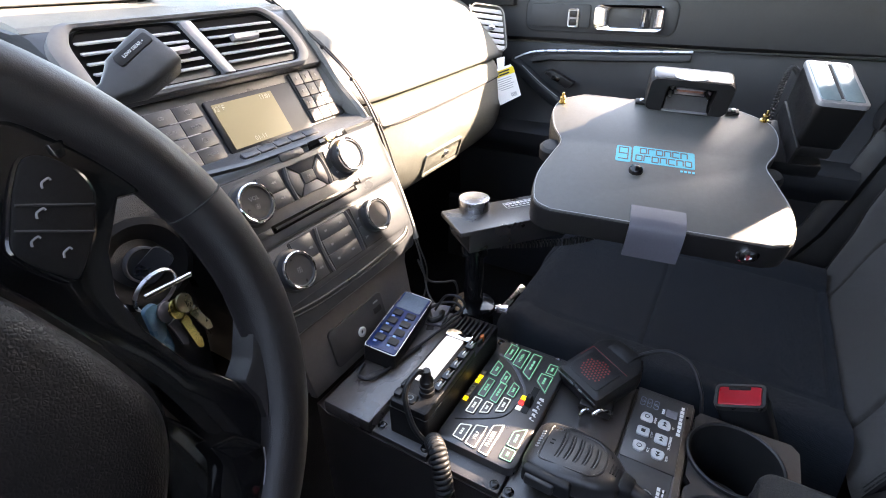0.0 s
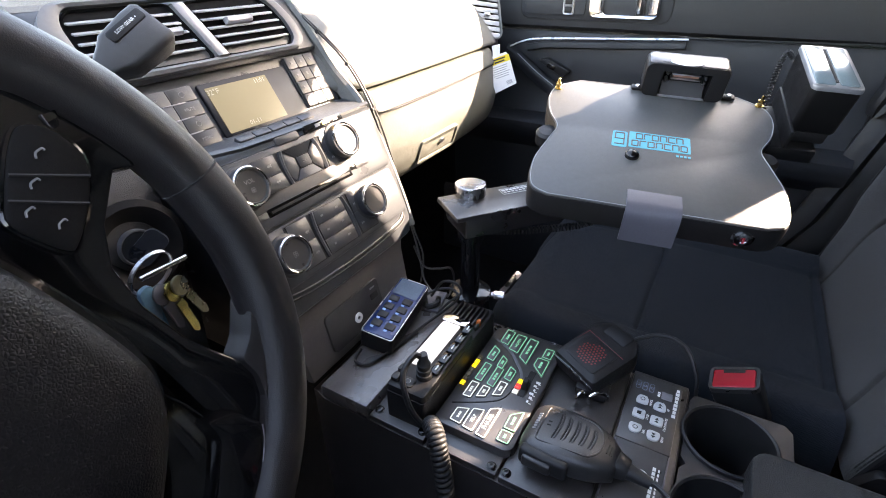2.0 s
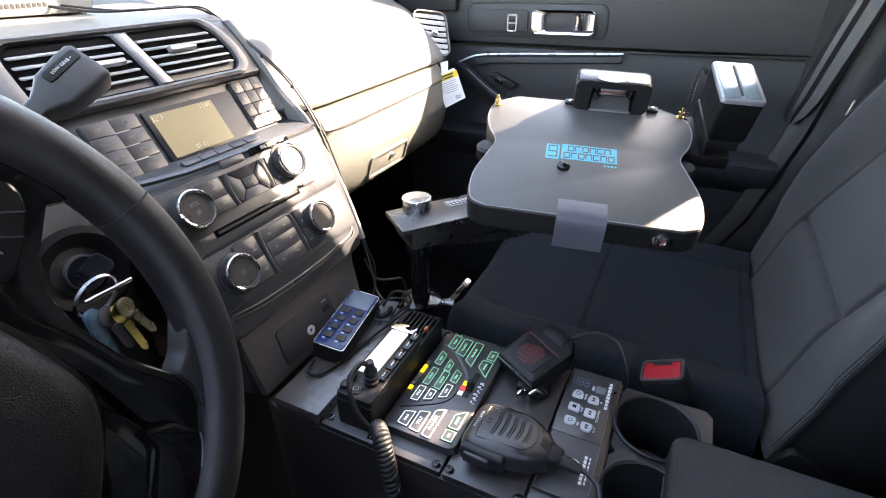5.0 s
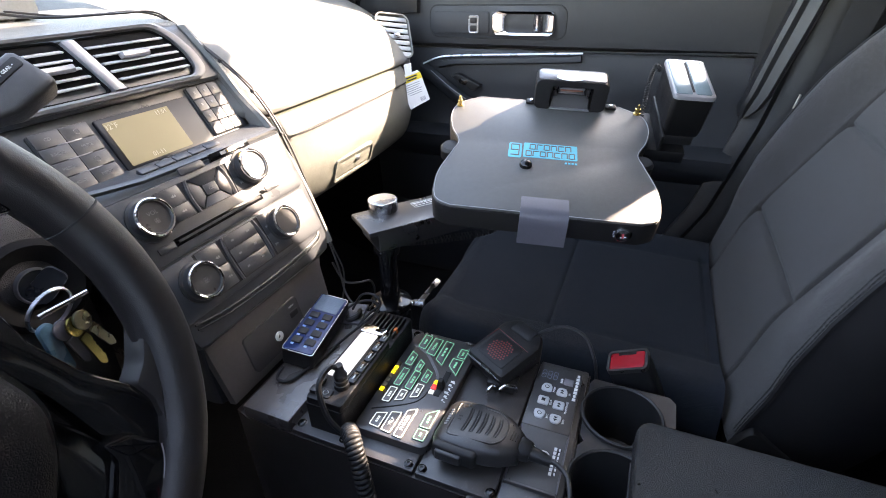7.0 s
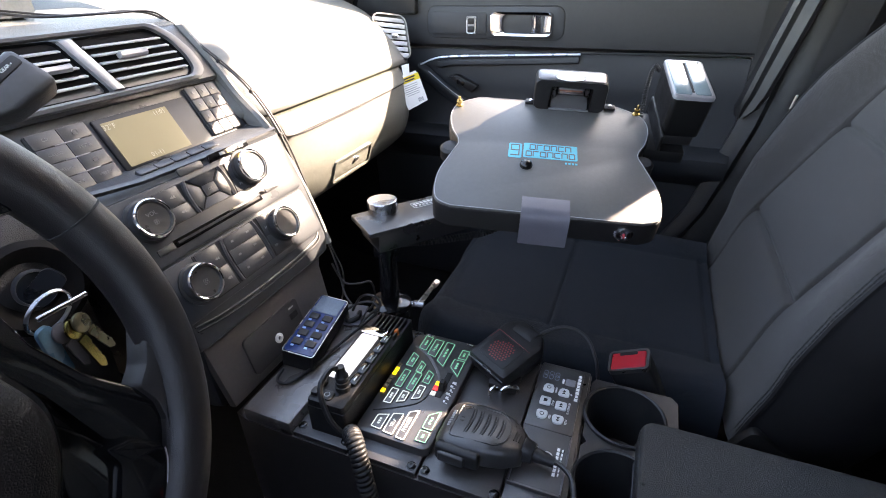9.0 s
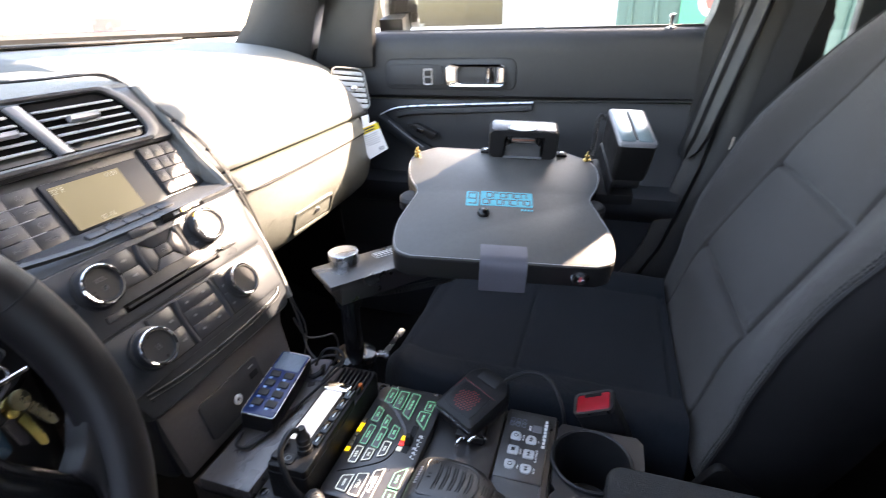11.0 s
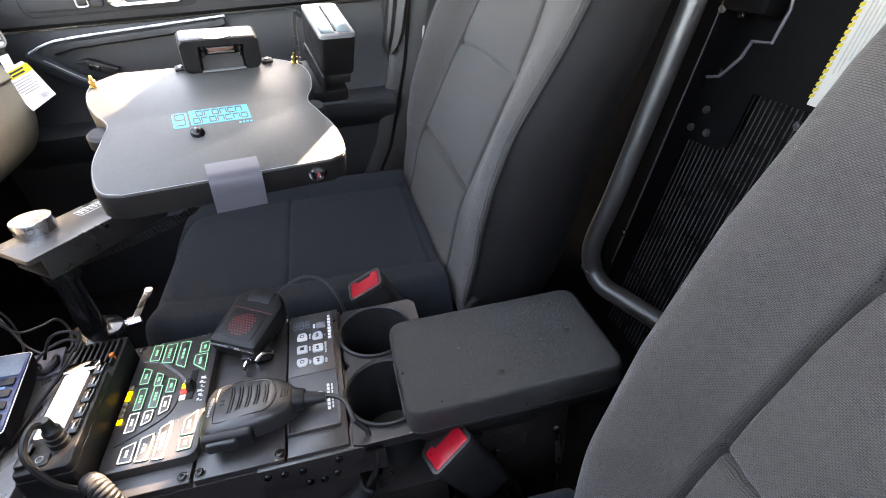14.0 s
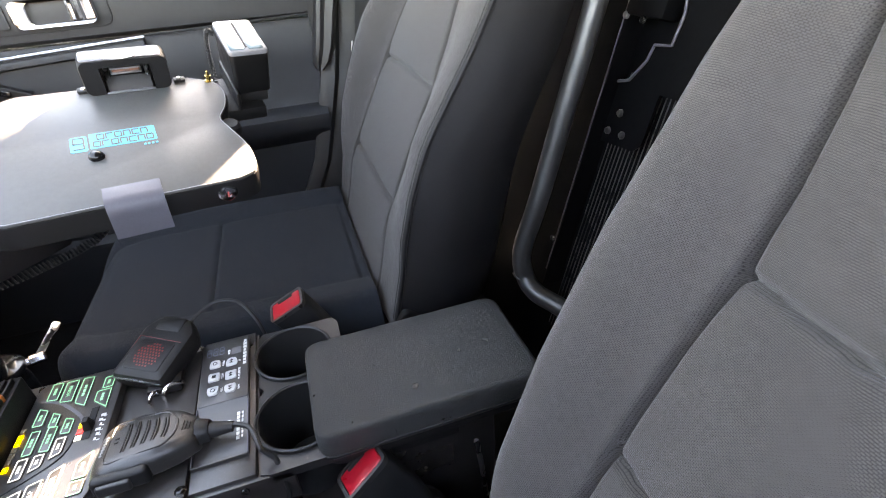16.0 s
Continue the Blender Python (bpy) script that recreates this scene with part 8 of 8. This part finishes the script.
def playback_panel():
    C = Matrix.Translation((0, 0, 0.342))
    p = thing("camera_control_panel", "black camera control panel with small white keys", "control panel", (0.02, 0.004, 0.342))
    bm = bm_new()
    prism(bm, [(0.0465 + a, 0.0045 + b) for a, b in rrect(0.099, 0.052, 0.002)], 0, 0.007, C, 0.0008)
    part("upper_face", bm, M_KEYPAD, p)
    bm = bm_new()
    loft(bm, [[(x, 0.0290, 0.342), (x, 0.0290, z), (x, -0.0200, z), (x, -0.0200, 0.342)] for x, z in ((-0.0035, 0.3485), (-0.013, 0.3440), (-0.070, 0.3436), (-0.0735, 0.3425))])
    lw = part("lower_face", bm, M_KEYPAD, p)
    for y in (0.0297, -0.0212):
        bm = bm_new()
        loft(bm, [[(x, y - 0.0006, 0.342), (x, y - 0.0006, z), (x, y + 0.0006, z), (x, y + 0.0006, 0.342)] for x, z in ((-0.0035, 0.3487), (-0.074, 0.3470))])
        part("side_rail", bm, M_LATCH, lw, "bare metal side rail")
    bm = bm_new()
    box(bm, (-0.0755, 0.0045, 0.3445), (0.0022, 0.052, 0.005), 0.0006)
    part("end_rail", bm, M_PLATE, lw)
    # two columns of three keys: round-topped, square, round-bottomed
    for y, col in ((0.0150, 0), (-0.0030, 1)):
        for x, form in ((0.058, 1), (0.0365, 0), (0.0155, -1)):
            x -= 0.002 * col
            w, h = 0.0125, 0.0125
            o = rrect(w, h, 0.0022, 4) if not form else rounded([(-form * w / 2, -h / 2), (form * w * 0.1, -h / 2), (form * w * 0.5, -h * 0.32), (form * w * 0.5, h * 0.32), (form * w * 0.1, h / 2), (-form * w / 2, h / 2)], 0.0035, 4)
            bm = bm_new()
            prism(bm, [(x + a, y + b) for a, b in o], 0.0068, 0.0092, C, 0.0012)
            ky = part("key", bm, M_PALEKEY, p, "pale grey moulded key")
            bm = bm_new()
            if form == 0 and col == 0:
                bars(bm, C, x, y, 0.0042, 0.0042, 0.0093)
            elif col == 0:
                sweep(bm, [C @ Vector((x + 0.0022 * math.cos(q), y + 0.0022 * math.sin(q), 0.0093)) for q in [j * math.pi / 8 for j in range(16)]], 0.0004, 4, closed=True)
            else:
                f = 1 if form >= 0 else -1
                for d in (-0.0020, 0.0014):
                    prism(bm, [(x + d - f * 0.0012, y - 0.0022), (x + d + f * 0.0018, y), (x + d - f * 0.0012, y + 0.0022)][::f], 0.0091, 0.0094, C)
            part("symbol", bm, M_INK, ky)
            word = {(0.0150, 0): "STOP", (0.0150, -1): "REC", (0.0150, 1): "MARK", (-0.0030, 1): "FF", (-0.0030, 0): "PLAY/PAUSE", (-0.0030, -1): "REW"}[(y, form)]
            words("lettering", word, 0.0034, C @ pose(x, y - 0.0088, 0.0072), M_WHITE, p)
    for y in (0.0230, 0.0160, 0.0090):
        bm = bm_new()
        o = [(0.0805 + a, y + b) for a, b in rrect(0.0135, 0.0052, 0.0024, 4)]
        ring_plate(bm, o, 0.0, 0.0006, 0.0066, 0.0073, C)
        wn_ = part("lamp_window", bm, M_DIMBLUE, p, "dim blue outlined lamp window")
        bm = bm_new()
        sweep(bm, [C @ Vector((0.0805 + 0.0014 * math.cos(q), y + 0.0014 * math.sin(q), 0.0072)) for q in [j * math.pi / 6 for j in range(12)]], 0.0003, 4, closed=True)
        part("lamp_mark", bm, M_DIMBLUE, wn_)
    bm = bm_new()
    prism(bm, [(0.0750 + a, -0.0075 + b) for a, b in rrect(0.011, 0.011, 0.001, 3)], 0.0068, 0.0078, C, 0.0004)
    part("sensor_window", bm, mat("grey_window", (0.17, 0.17, 0.18), 0.3), p)
    bm = bm_new()
    for k in range(3):
        bars(bm, C, 0.0775 - 0.0026 * k, 0.0008, 0.0018, 0.0026, 0.0071)
    for k in range(8):
        bars(bm, C, 0.0890 - 0.0056 * k, -0.0172, 0.0042, 0.0038 if k % 3 else 0.0030, 0.0071)
    part("lettering", bm, M_WHITE, p, "white maker's print, drawn as bars")
    for x, y in ((-0.033, -0.001), (-0.0295, 0.0135)):
        bm = bm_new()
        sweep(bm, [(lambda a: C @ Vector((x + 0.0052 * math.cos(a), y + 0.0052 * math.sin(a), 0.0024)))(j * math.pi / 12) for j in range(24)], 0.0008, 6, closed=True)
        part("round_mark", bm, M_WHITE, lw, "white ring mark")
    bm = bm_new()
    bars(bm, C, -0.033, -0.001, 0.006, 0.0018, 0.0022)
    for k in range(7):
        bars(bm, C, -0.052 + 0.0052 * k, -0.0110, 0.0040, 0.0030, 0.0021), bars(bm, C, -0.051 + 0.0050 * k, -0.0152, 0.0034, 0.0016, 0.0021)
    part("lettering", bm, M_WHITE, lw, "white print, not readable")


playback_panel()


# ---- buckles ----
def buckle(at, ax, nrm, label, stalk):
    b = thing("seat_belt_buckle", label, "seat belt buckle", tuple(Vector(at) - Vector(ax).normalized() * 0.07), "belt buckles")
    B = frame_of(at, nrm, ax)
    bm = bm_new()
    secs = []
    for z, s in ((-0.085, 0.80), (-0.07, 0.9), (-0.02, 1.0), (-0.003, 1.0), (0.0, 0.94)):
        secs.append([B @ Vector((x * s, y * s, z)) for x, y in rrect(0.035, 0.050, 0.006)])
    loft(bm, secs)
    part("case", bm, M_RUBBER, b, "black plastic case")
    bm = bm_new()
    ring_plate(bm, rrect(0.036, 0.051, 0.007), 0.0, 0.0035, -0.004, 0.0022, B)
    part("rim", bm, M_MIC, b, "raised black rim")
    bm = bm_new()
    prism(bm, [(-0.001 + x, y) for x, y in rrect(0.028, 0.043, 0.003)], -0.002, 0.003, B, 0.0015)
    part("release_button", bm, M_RED, b, "red release button")
    bm = bm_new()
    prism(bm, [(0.0100 + x, y) for x, y in rrect(0.0055, 0.022, 0.001)], 0.001, 0.0036, B, 0.0004)
    part("tongue_slot", bm, M_GROOVE, b)
    bm = bm_new()
    sweep(bm, spline([B @ Vector((0, 0, -0.07)), Vector(stalk[0]), Vector(stalk[1])], 5), 0.009, 8)
    part("stalk", bm, M_RUBBER, b)


buckle((0.139, -0.070, 0.350), (-0.10, 0.45, 0.89), (1, 0.0, 0.1), "red seat belt buckle standing beside the passenger seat", ((0.15, -0.13, 0.24), (0.16, -0.16, 0.10)))
buckle((-0.114, -0.120, 0.321), (0.05, 0.50, 0.86), (1, 0.2, -0.3), "red seat belt buckle beside the driver seat", ((-0.10, -0.19, 0.21), (-0.11, -0.22, 0.10)))


# ---- partition behind the seats ----
M_STRIPE = mat("border_yellow", (0.52, 0.38, 0.03), 0.6, vary=0.1, scale=60)
# narrow slats take the lighter tone of the highlights along them
M_SLAT = mat("slat_highlight_grey", (0.05, 0.05, 0.051), 0.3, vary=0.3, scale=30, spec=0.6)


def partition():
    p = thing("cage_partition", "black steel cage partition with tube frame and slatted panel", "partition", (0.0, -0.56, 0.02))
    Y = lambda z: -0.535 - 0.26 * (z - 0.3)
    bm = bm_new()
    sweep(bm, spline([(0.155, -0.617, 1.12), (0.155, -0.569, 0.88), (0.155, -0.500, 0.62), (0.155, -0.446, 0.42), (0.157, -0.421, 0.335), (0.153, -0.423, 0.290), (0.128, -0.430, 0.270), (0.09, -0.448, 0.265), (0.0, -0.485, 0.26), (-0.1, -0.520, 0.26), (-0.2, -0.55, 0.26)], 8), 0.0145, 20)
    part("frame_tube", bm, M_TUBE, p, "black bent steel tube", angle=80)
    for z in (0.285,):
        bm = bm_new()
        sweep(bm, [Vector((0.1555 + 0.0150 * math.cos(a), -0.4225 + 0.0150 * math.sin(a), z + 0.004 * math.sin(a))) for a in [k * math.pi / 12 for k in range(24)]], 0.0016, 6, closed=True)
        part("weld", bm, M_TUBE, p)
    # side channel, with clips
    S = lambda x, z, d=0.0: Vector((x, Y(z) + d, z))
    bm = bm_new()
    loft(bm, [[S(0.74, z, -0.02), S(0.74, z, 0.0), S(-0.70, z, 0.0), S(-0.70, z, -0.02)] for z in (0.03, 0.6, 1.12)])
    part("back_sheet", bm, M_PART, p)
    bm = bm_new()
    loft(bm, [[S(0.205, z, 0.0), S(0.205, z, 0.03), S(0.200, z, 0.031), S(0.197, z, 0.012), S(0.197, z, 0.0)] for z in (0.22, 0.6, 1.1)])
    part("side_channel", bm, M_PART, p)
    bm = bm_new()
    sweep(bm, [S(0.203, 0.25, 0.032), S(0.203, 0.62, 0.032), S(0.203, 1.05, 0.032)], 0.0012, 5)
    part("channel_edge", bm, M_LATCH, p, "bare metal edge")
    for q in ((0.168, -0.503, 0.600), (0.167, -0.470, 0.460), (0.167, -0.437, 0.340)):
        bm = bm_new()
        box(bm, q, (0.006, 0.008, 0.026 if q[2] > 0.4 else 0.01), 0.0015, pose(0, 0, 0, 14, 0, 0))
        part("clip", bm, M_LATCH, p, "small worn metal clip")
    # slatted panel
    k = 0
    for j in range(44):
        x = 0.188 - 0.0082 * j
        bm = bm_new()
        top = 0.565
        loft(bm, [[S(x + 0.0007, z, 0.0), S(x + 0.0004, z, 0.0016), S(x - 0.0004, z, 0.0016), S(x - 0.0007, z, 0.0)] for z in (0.14, 0.4, top)])
        part("slat", bm, M_SLAT, p)
    # bracket with a stepped edge
    out = [(0.190, 0.472), (0.190, 0.556), (0.169, 0.561), (0.147, 0.589), (0.142, 0.609), (0.112, 0.612), (0.109, 0.648), (0.118, 0.676), (0.118, 0.80), (-0.25, 0.80), (-0.25, 0.558), (0.105, 0.555), (0.105, 0.490), (0.118, 0.478)]
    bm = bm_new()
    prism(bm, out, 0.0, 0.004, Matrix(((1, 0, 0, 0), (0, -0.26, 1, Y(0.0) + 0.012), (0, 1, 0, 0), (0, 0, 0, 1))))
    br = part("bracket", bm, M_PART, p, "stepped black steel bracket")
    bm = bm_new()
    sweep(bm, [S(x, z, 0.018) for x, z in out[1:9]], 0.0022, 6)
    part("bracket_edge", bm, M_LATCH, br, "worn bare edge")
    for x, z, d in ((0.164, 0.518, 0.017), (0.146, 0.492, 0.017), (0.178, 0.490, 0.017), (0.200, 0.640, 0.03), (0.164, 0.637, 0.03), (0.200, 0.68, 0.03), (0.164, 0.68, 0.03), (0.172, 0.330, 0.06), (0.02, 0.56, 0.004), (0.035, 0.535, 0.004)):
        bm = bm_new()
        lathe(bm, frame_of(S(x, z, d), (1, 0, 0), (0, 0.967, 0.25)), [(0.0055, 0), (0.0055, 0.002), (0.004, 0.0045), (0.0015, 0.005)], 12)
        part("bolt", bm, M_STEEL if z > 0.6 or z < 0.4 else M_TUBE, p, "bolt head")
    # latch block at the top
    bm = bm_new()
    box(bm, S(0.165, 0.72, 0.02), (0.075, 0.03, 0.17), 0.005, pose(0, 0, 0, 14, 0, 0))
    part("latch_block", bm, M_PART, p)
    # warning sticker
    K = frame_of(S(-0.035, 0.680, 0.020), (1, 0, 0), (0, 0.967, 0.25))
    bm = bm_new()
    prism(bm, [(-0.09, -0.085), (0.062, -0.085), (0.062, 0.12), (-0.09, 0.12)], 0, 0.001, K)
    stk = part("warning_sticker", bm, mat("sticker_paper", (0.45, 0.45, 0.43), 0.6, vary=0.06, scale=30), p, "white warning sticker with a black and yellow border")
    for n in range(30):
        bm = bm_new()
        y = -0.082 + 0.0066 * n
        prism(bm, [(0.0585, y - 0.0022), (0.0635, y - 0.0004), (0.0635, y + 0.0036), (0.0585, y + 0.0018)], 0.0008, 0.0016, K)
        part("border_stripe", bm, M_STRIPE, stk)
    for n in range(14):
        bm = bm_new()
        prism(bm, [(-0.085 + 0.011 * n, -0.0885), (-0.079 + 0.011 * n, -0.0885), (-0.076 + 0.011 * n, -0.0805), (-0.082 + 0.011 * n, -0.0805)], 0.0008, 0.0016, K)
        part("border_stripe", bm, M_STRIPE, stk)
    bm = bm_new()
    for n in range(28):
        bars(bm, K, 0.052 - 0.0045 * n, 0.015 * math.sin(n), 0.0013, 0.17 - 0.03 * (n % 3), 0.0012)
    part("lettering", bm, M_GREY, stk, "columns of small grey print")


partition()


# ---- outside ----
def van(at, turn, paint, label):
    v = thing("parked_van", label, "van", at)
    R = pose(*at, 0, 0, turn)
    bm = bm_new()
    prof = [(-2.4, 0.35), (2.3, 0.35), (2.45, 0.6), (2.4, 1.0), (1.75, 1.15), (1.15, 1.85), (0.9, 1.95), (-2.3, 1.95), (-2.42, 1.7)]
    loft(bm, [[R @ Vector((x * s, y, 0.35 + (z - 0.35) * q)) for x, z in prof] for y, s, q in ((-0.92, 0.99, 0.97), (-0.85, 1, 1), (0.85, 1, 1), (0.92, 0.99, 0.97))])
    part("body", bm, paint, v, angle=25)
    for y in (-0.93, 0.93):
        for x0, x1 in ((0.35, 1.15), (-0.75, 0.2), (-2.0, -0.9)):
            bm = bm_new()
            prism(bm, [(x0, 1.2), (x1, 1.2), (x1 - (0.25 if x0 > 0.3 else 0.0), 1.75), (x0, 1.75)], -0.012, 0.012, R @ Matrix.Translation((0, y, 0)) @ pose(0, 0, 0, 90, 0, 0))
            part("window", bm, M_GLOSS, v)
        for x in (-1.5, 1.55):
            bm = bm_new()
            cyl(bm, R @ Vector((x, y - 0.1, 0.34)), R @ Vector((x, y + 0.08, 0.34)), 0.34, seg=28, bevel=0.03)
            w = part("wheel", bm, M_RUBBER, v)
            bm = bm_new()
            cyl(bm, R @ Vector((x, y - 0.11, 0.34)), R @ Vector((x, y + 0.09, 0.34)), 0.2, seg=20, bevel=0.02)
            part("rim", bm, M_STEEL, w)
    for y in (-0.6, 0.6):
        bm = bm_new()
        box(bm, R @ Vector((2.42, y, 0.85)), (0.08, 0.34, 0.2), 0.03, tilted(R))
        part("headlight", bm, M_CHROME, v)


def outside():
    bm = bm_new()
    loft(bm, [[(-80, y, -0.48), (80, y, -0.48)] for y in (-80, 80)], closed=False)
    solid("ground", bm, mat("pale_concrete", (0.6, 0.59, 0.56), 0.85, vary=0.08, scale=0.3), "pale concrete yard", "ground", "structure")
    bm = bm_new()
    box(bm, (15, -4, 2.0), (0.4, 16, 5.0), 0.02)
    solid("wall_building", bm, mat("white_render", (0.75, 0.76, 0.75), 0.8, vary=0.05, scale=1.0), "white rendered building wall across the yard", "building wall", "structure")
    bm = bm_new()
    box(bm, (4, 45, 2.5), (90, 0.4, 6.0), 0.02)
    solid("wall_yard", bm, mat("pale_render", (0.82, 0.82, 0.8), 0.8, vary=0.05, scale=1.0), "pale building wall ahead of the car", "building wall", "structure")
    white = mat("white_car_paint", (0.72, 0.73, 0.73), 0.25, coat=0.6, vary=0.03, scale=2)
    van((7.0, 3.2, -0.48), 88, white, "white van parked across the yard")
    van((9.5, -5.0, -0.48), 180, white, "white van parked by the building")
    van((20.0, 24.0, -0.48), 60, mat("dark_red_car_paint", (0.3, 0.10, 0.10), 0.25, coat=0.6, vary=0.03, scale=2), "dark red van parked ahead")
    van((7.0, 32.0, -0.48), 95, mat("grey_car_paint", (0.5, 0.52, 0.53), 0.25, coat=0.6, vary=0.03, scale=2), "pale grey van parked ahead")
    # green container with a sign board
    c = thing("green_container", "dark green steel container with a lighter sign board", "container", (6.6, -1.15, -0.48))
    bm = bm_new()
    box(bm, (6.6, -1.15, 0.92), (2.2, 2.2, 2.8), 0.03)
    part("body", bm, mat("dark_green_paint", (0.05, 0.11, 0.095), 0.5, vary=0.15, scale=1.5), c)
    for k in range(9):
        bm = bm_new()
        box(bm, (5.485, -2.1 + 0.24 * k, 0.92), (0.03, 0.05, 2.6), 0.01)
        part("rib", bm, bpy.data.materials["dark_green_paint"], c)
    bm = bm_new()
    box(bm, (5.455, -0.95, 0.86), (0.02, 0.62, 0.55), 0.01)
    sg = part("sign_board", bm, mat("sign_green", (0.03, 0.28, 0.16), 0.5), c, "green sign board")
    bm = bm_new()
    cyl(bm, (5.447, -0.95, 0.90), (5.440, -0.95, 0.90), 0.16, seg=28)
    part("emblem", bm, M_WHITE, sg, "pale round emblem")
    bm = bm_new()
    cyl(bm, (5.441, -0.95, 0.90), (5.436, -0.95, 0.90), 0.10, seg=28)
    part("emblem_centre", bm, mat("dull_red", (0.4, 0.1, 0.08), 0.5), sg)
    bm = bm_new()
    box(bm, (5.443, -0.95, 0.66), (0.006, 0.44, 0.06), 0.004)
    part("print_bar", bm, M_WHITE, sg)
    # door mirror
    m = thing("side_mirror", "black door mirror outside the passenger window", "side mirror", (0.93, 0.47, 0.76))
    D = frame_of((0.985, 0.455, 0.845), (0.96, 0.28, 0), (0.25, -0.96, 0.05))
    bm = bm_new()
    o = rrect(0.20, 0.13, 0.04, 6)
    loft(bm, [[D @ Vector((x * s, y * s, z)) for x, y in o] for s, z in ((0.55, -0.09), (0.9, -0.06), (1.0, -0.01), (1.0, 0.004), (0.94, 0.004))], cap=True)
    part("housing", bm, M_GLOSS, m)
    bm = bm_new()
    prism(bm, rrect(0.182, 0.114, 0.035, 6), 0.0045, 0.006, D)
    part("mirror_glass", bm, mat("mirror", (0.9, 0.9, 0.9), 0.01, 1.0, vary=0.0, rvary=0.0), m, "clear mirror glass")
    bm = bm_new()
    loft(bm, [[(0.83, 0.50, 0.75), (0.83, 0.44, 0.75), (0.83, 0.44, 0.80), (0.83, 0.50, 0.80)], [(0.92, 0.49, 0.78), (0.92, 0.45, 0.78), (0.92, 0.45, 0.82), (0.92, 0.49, 0.82)]])
    part("stem", bm, M_HOUSING, m)


outside()
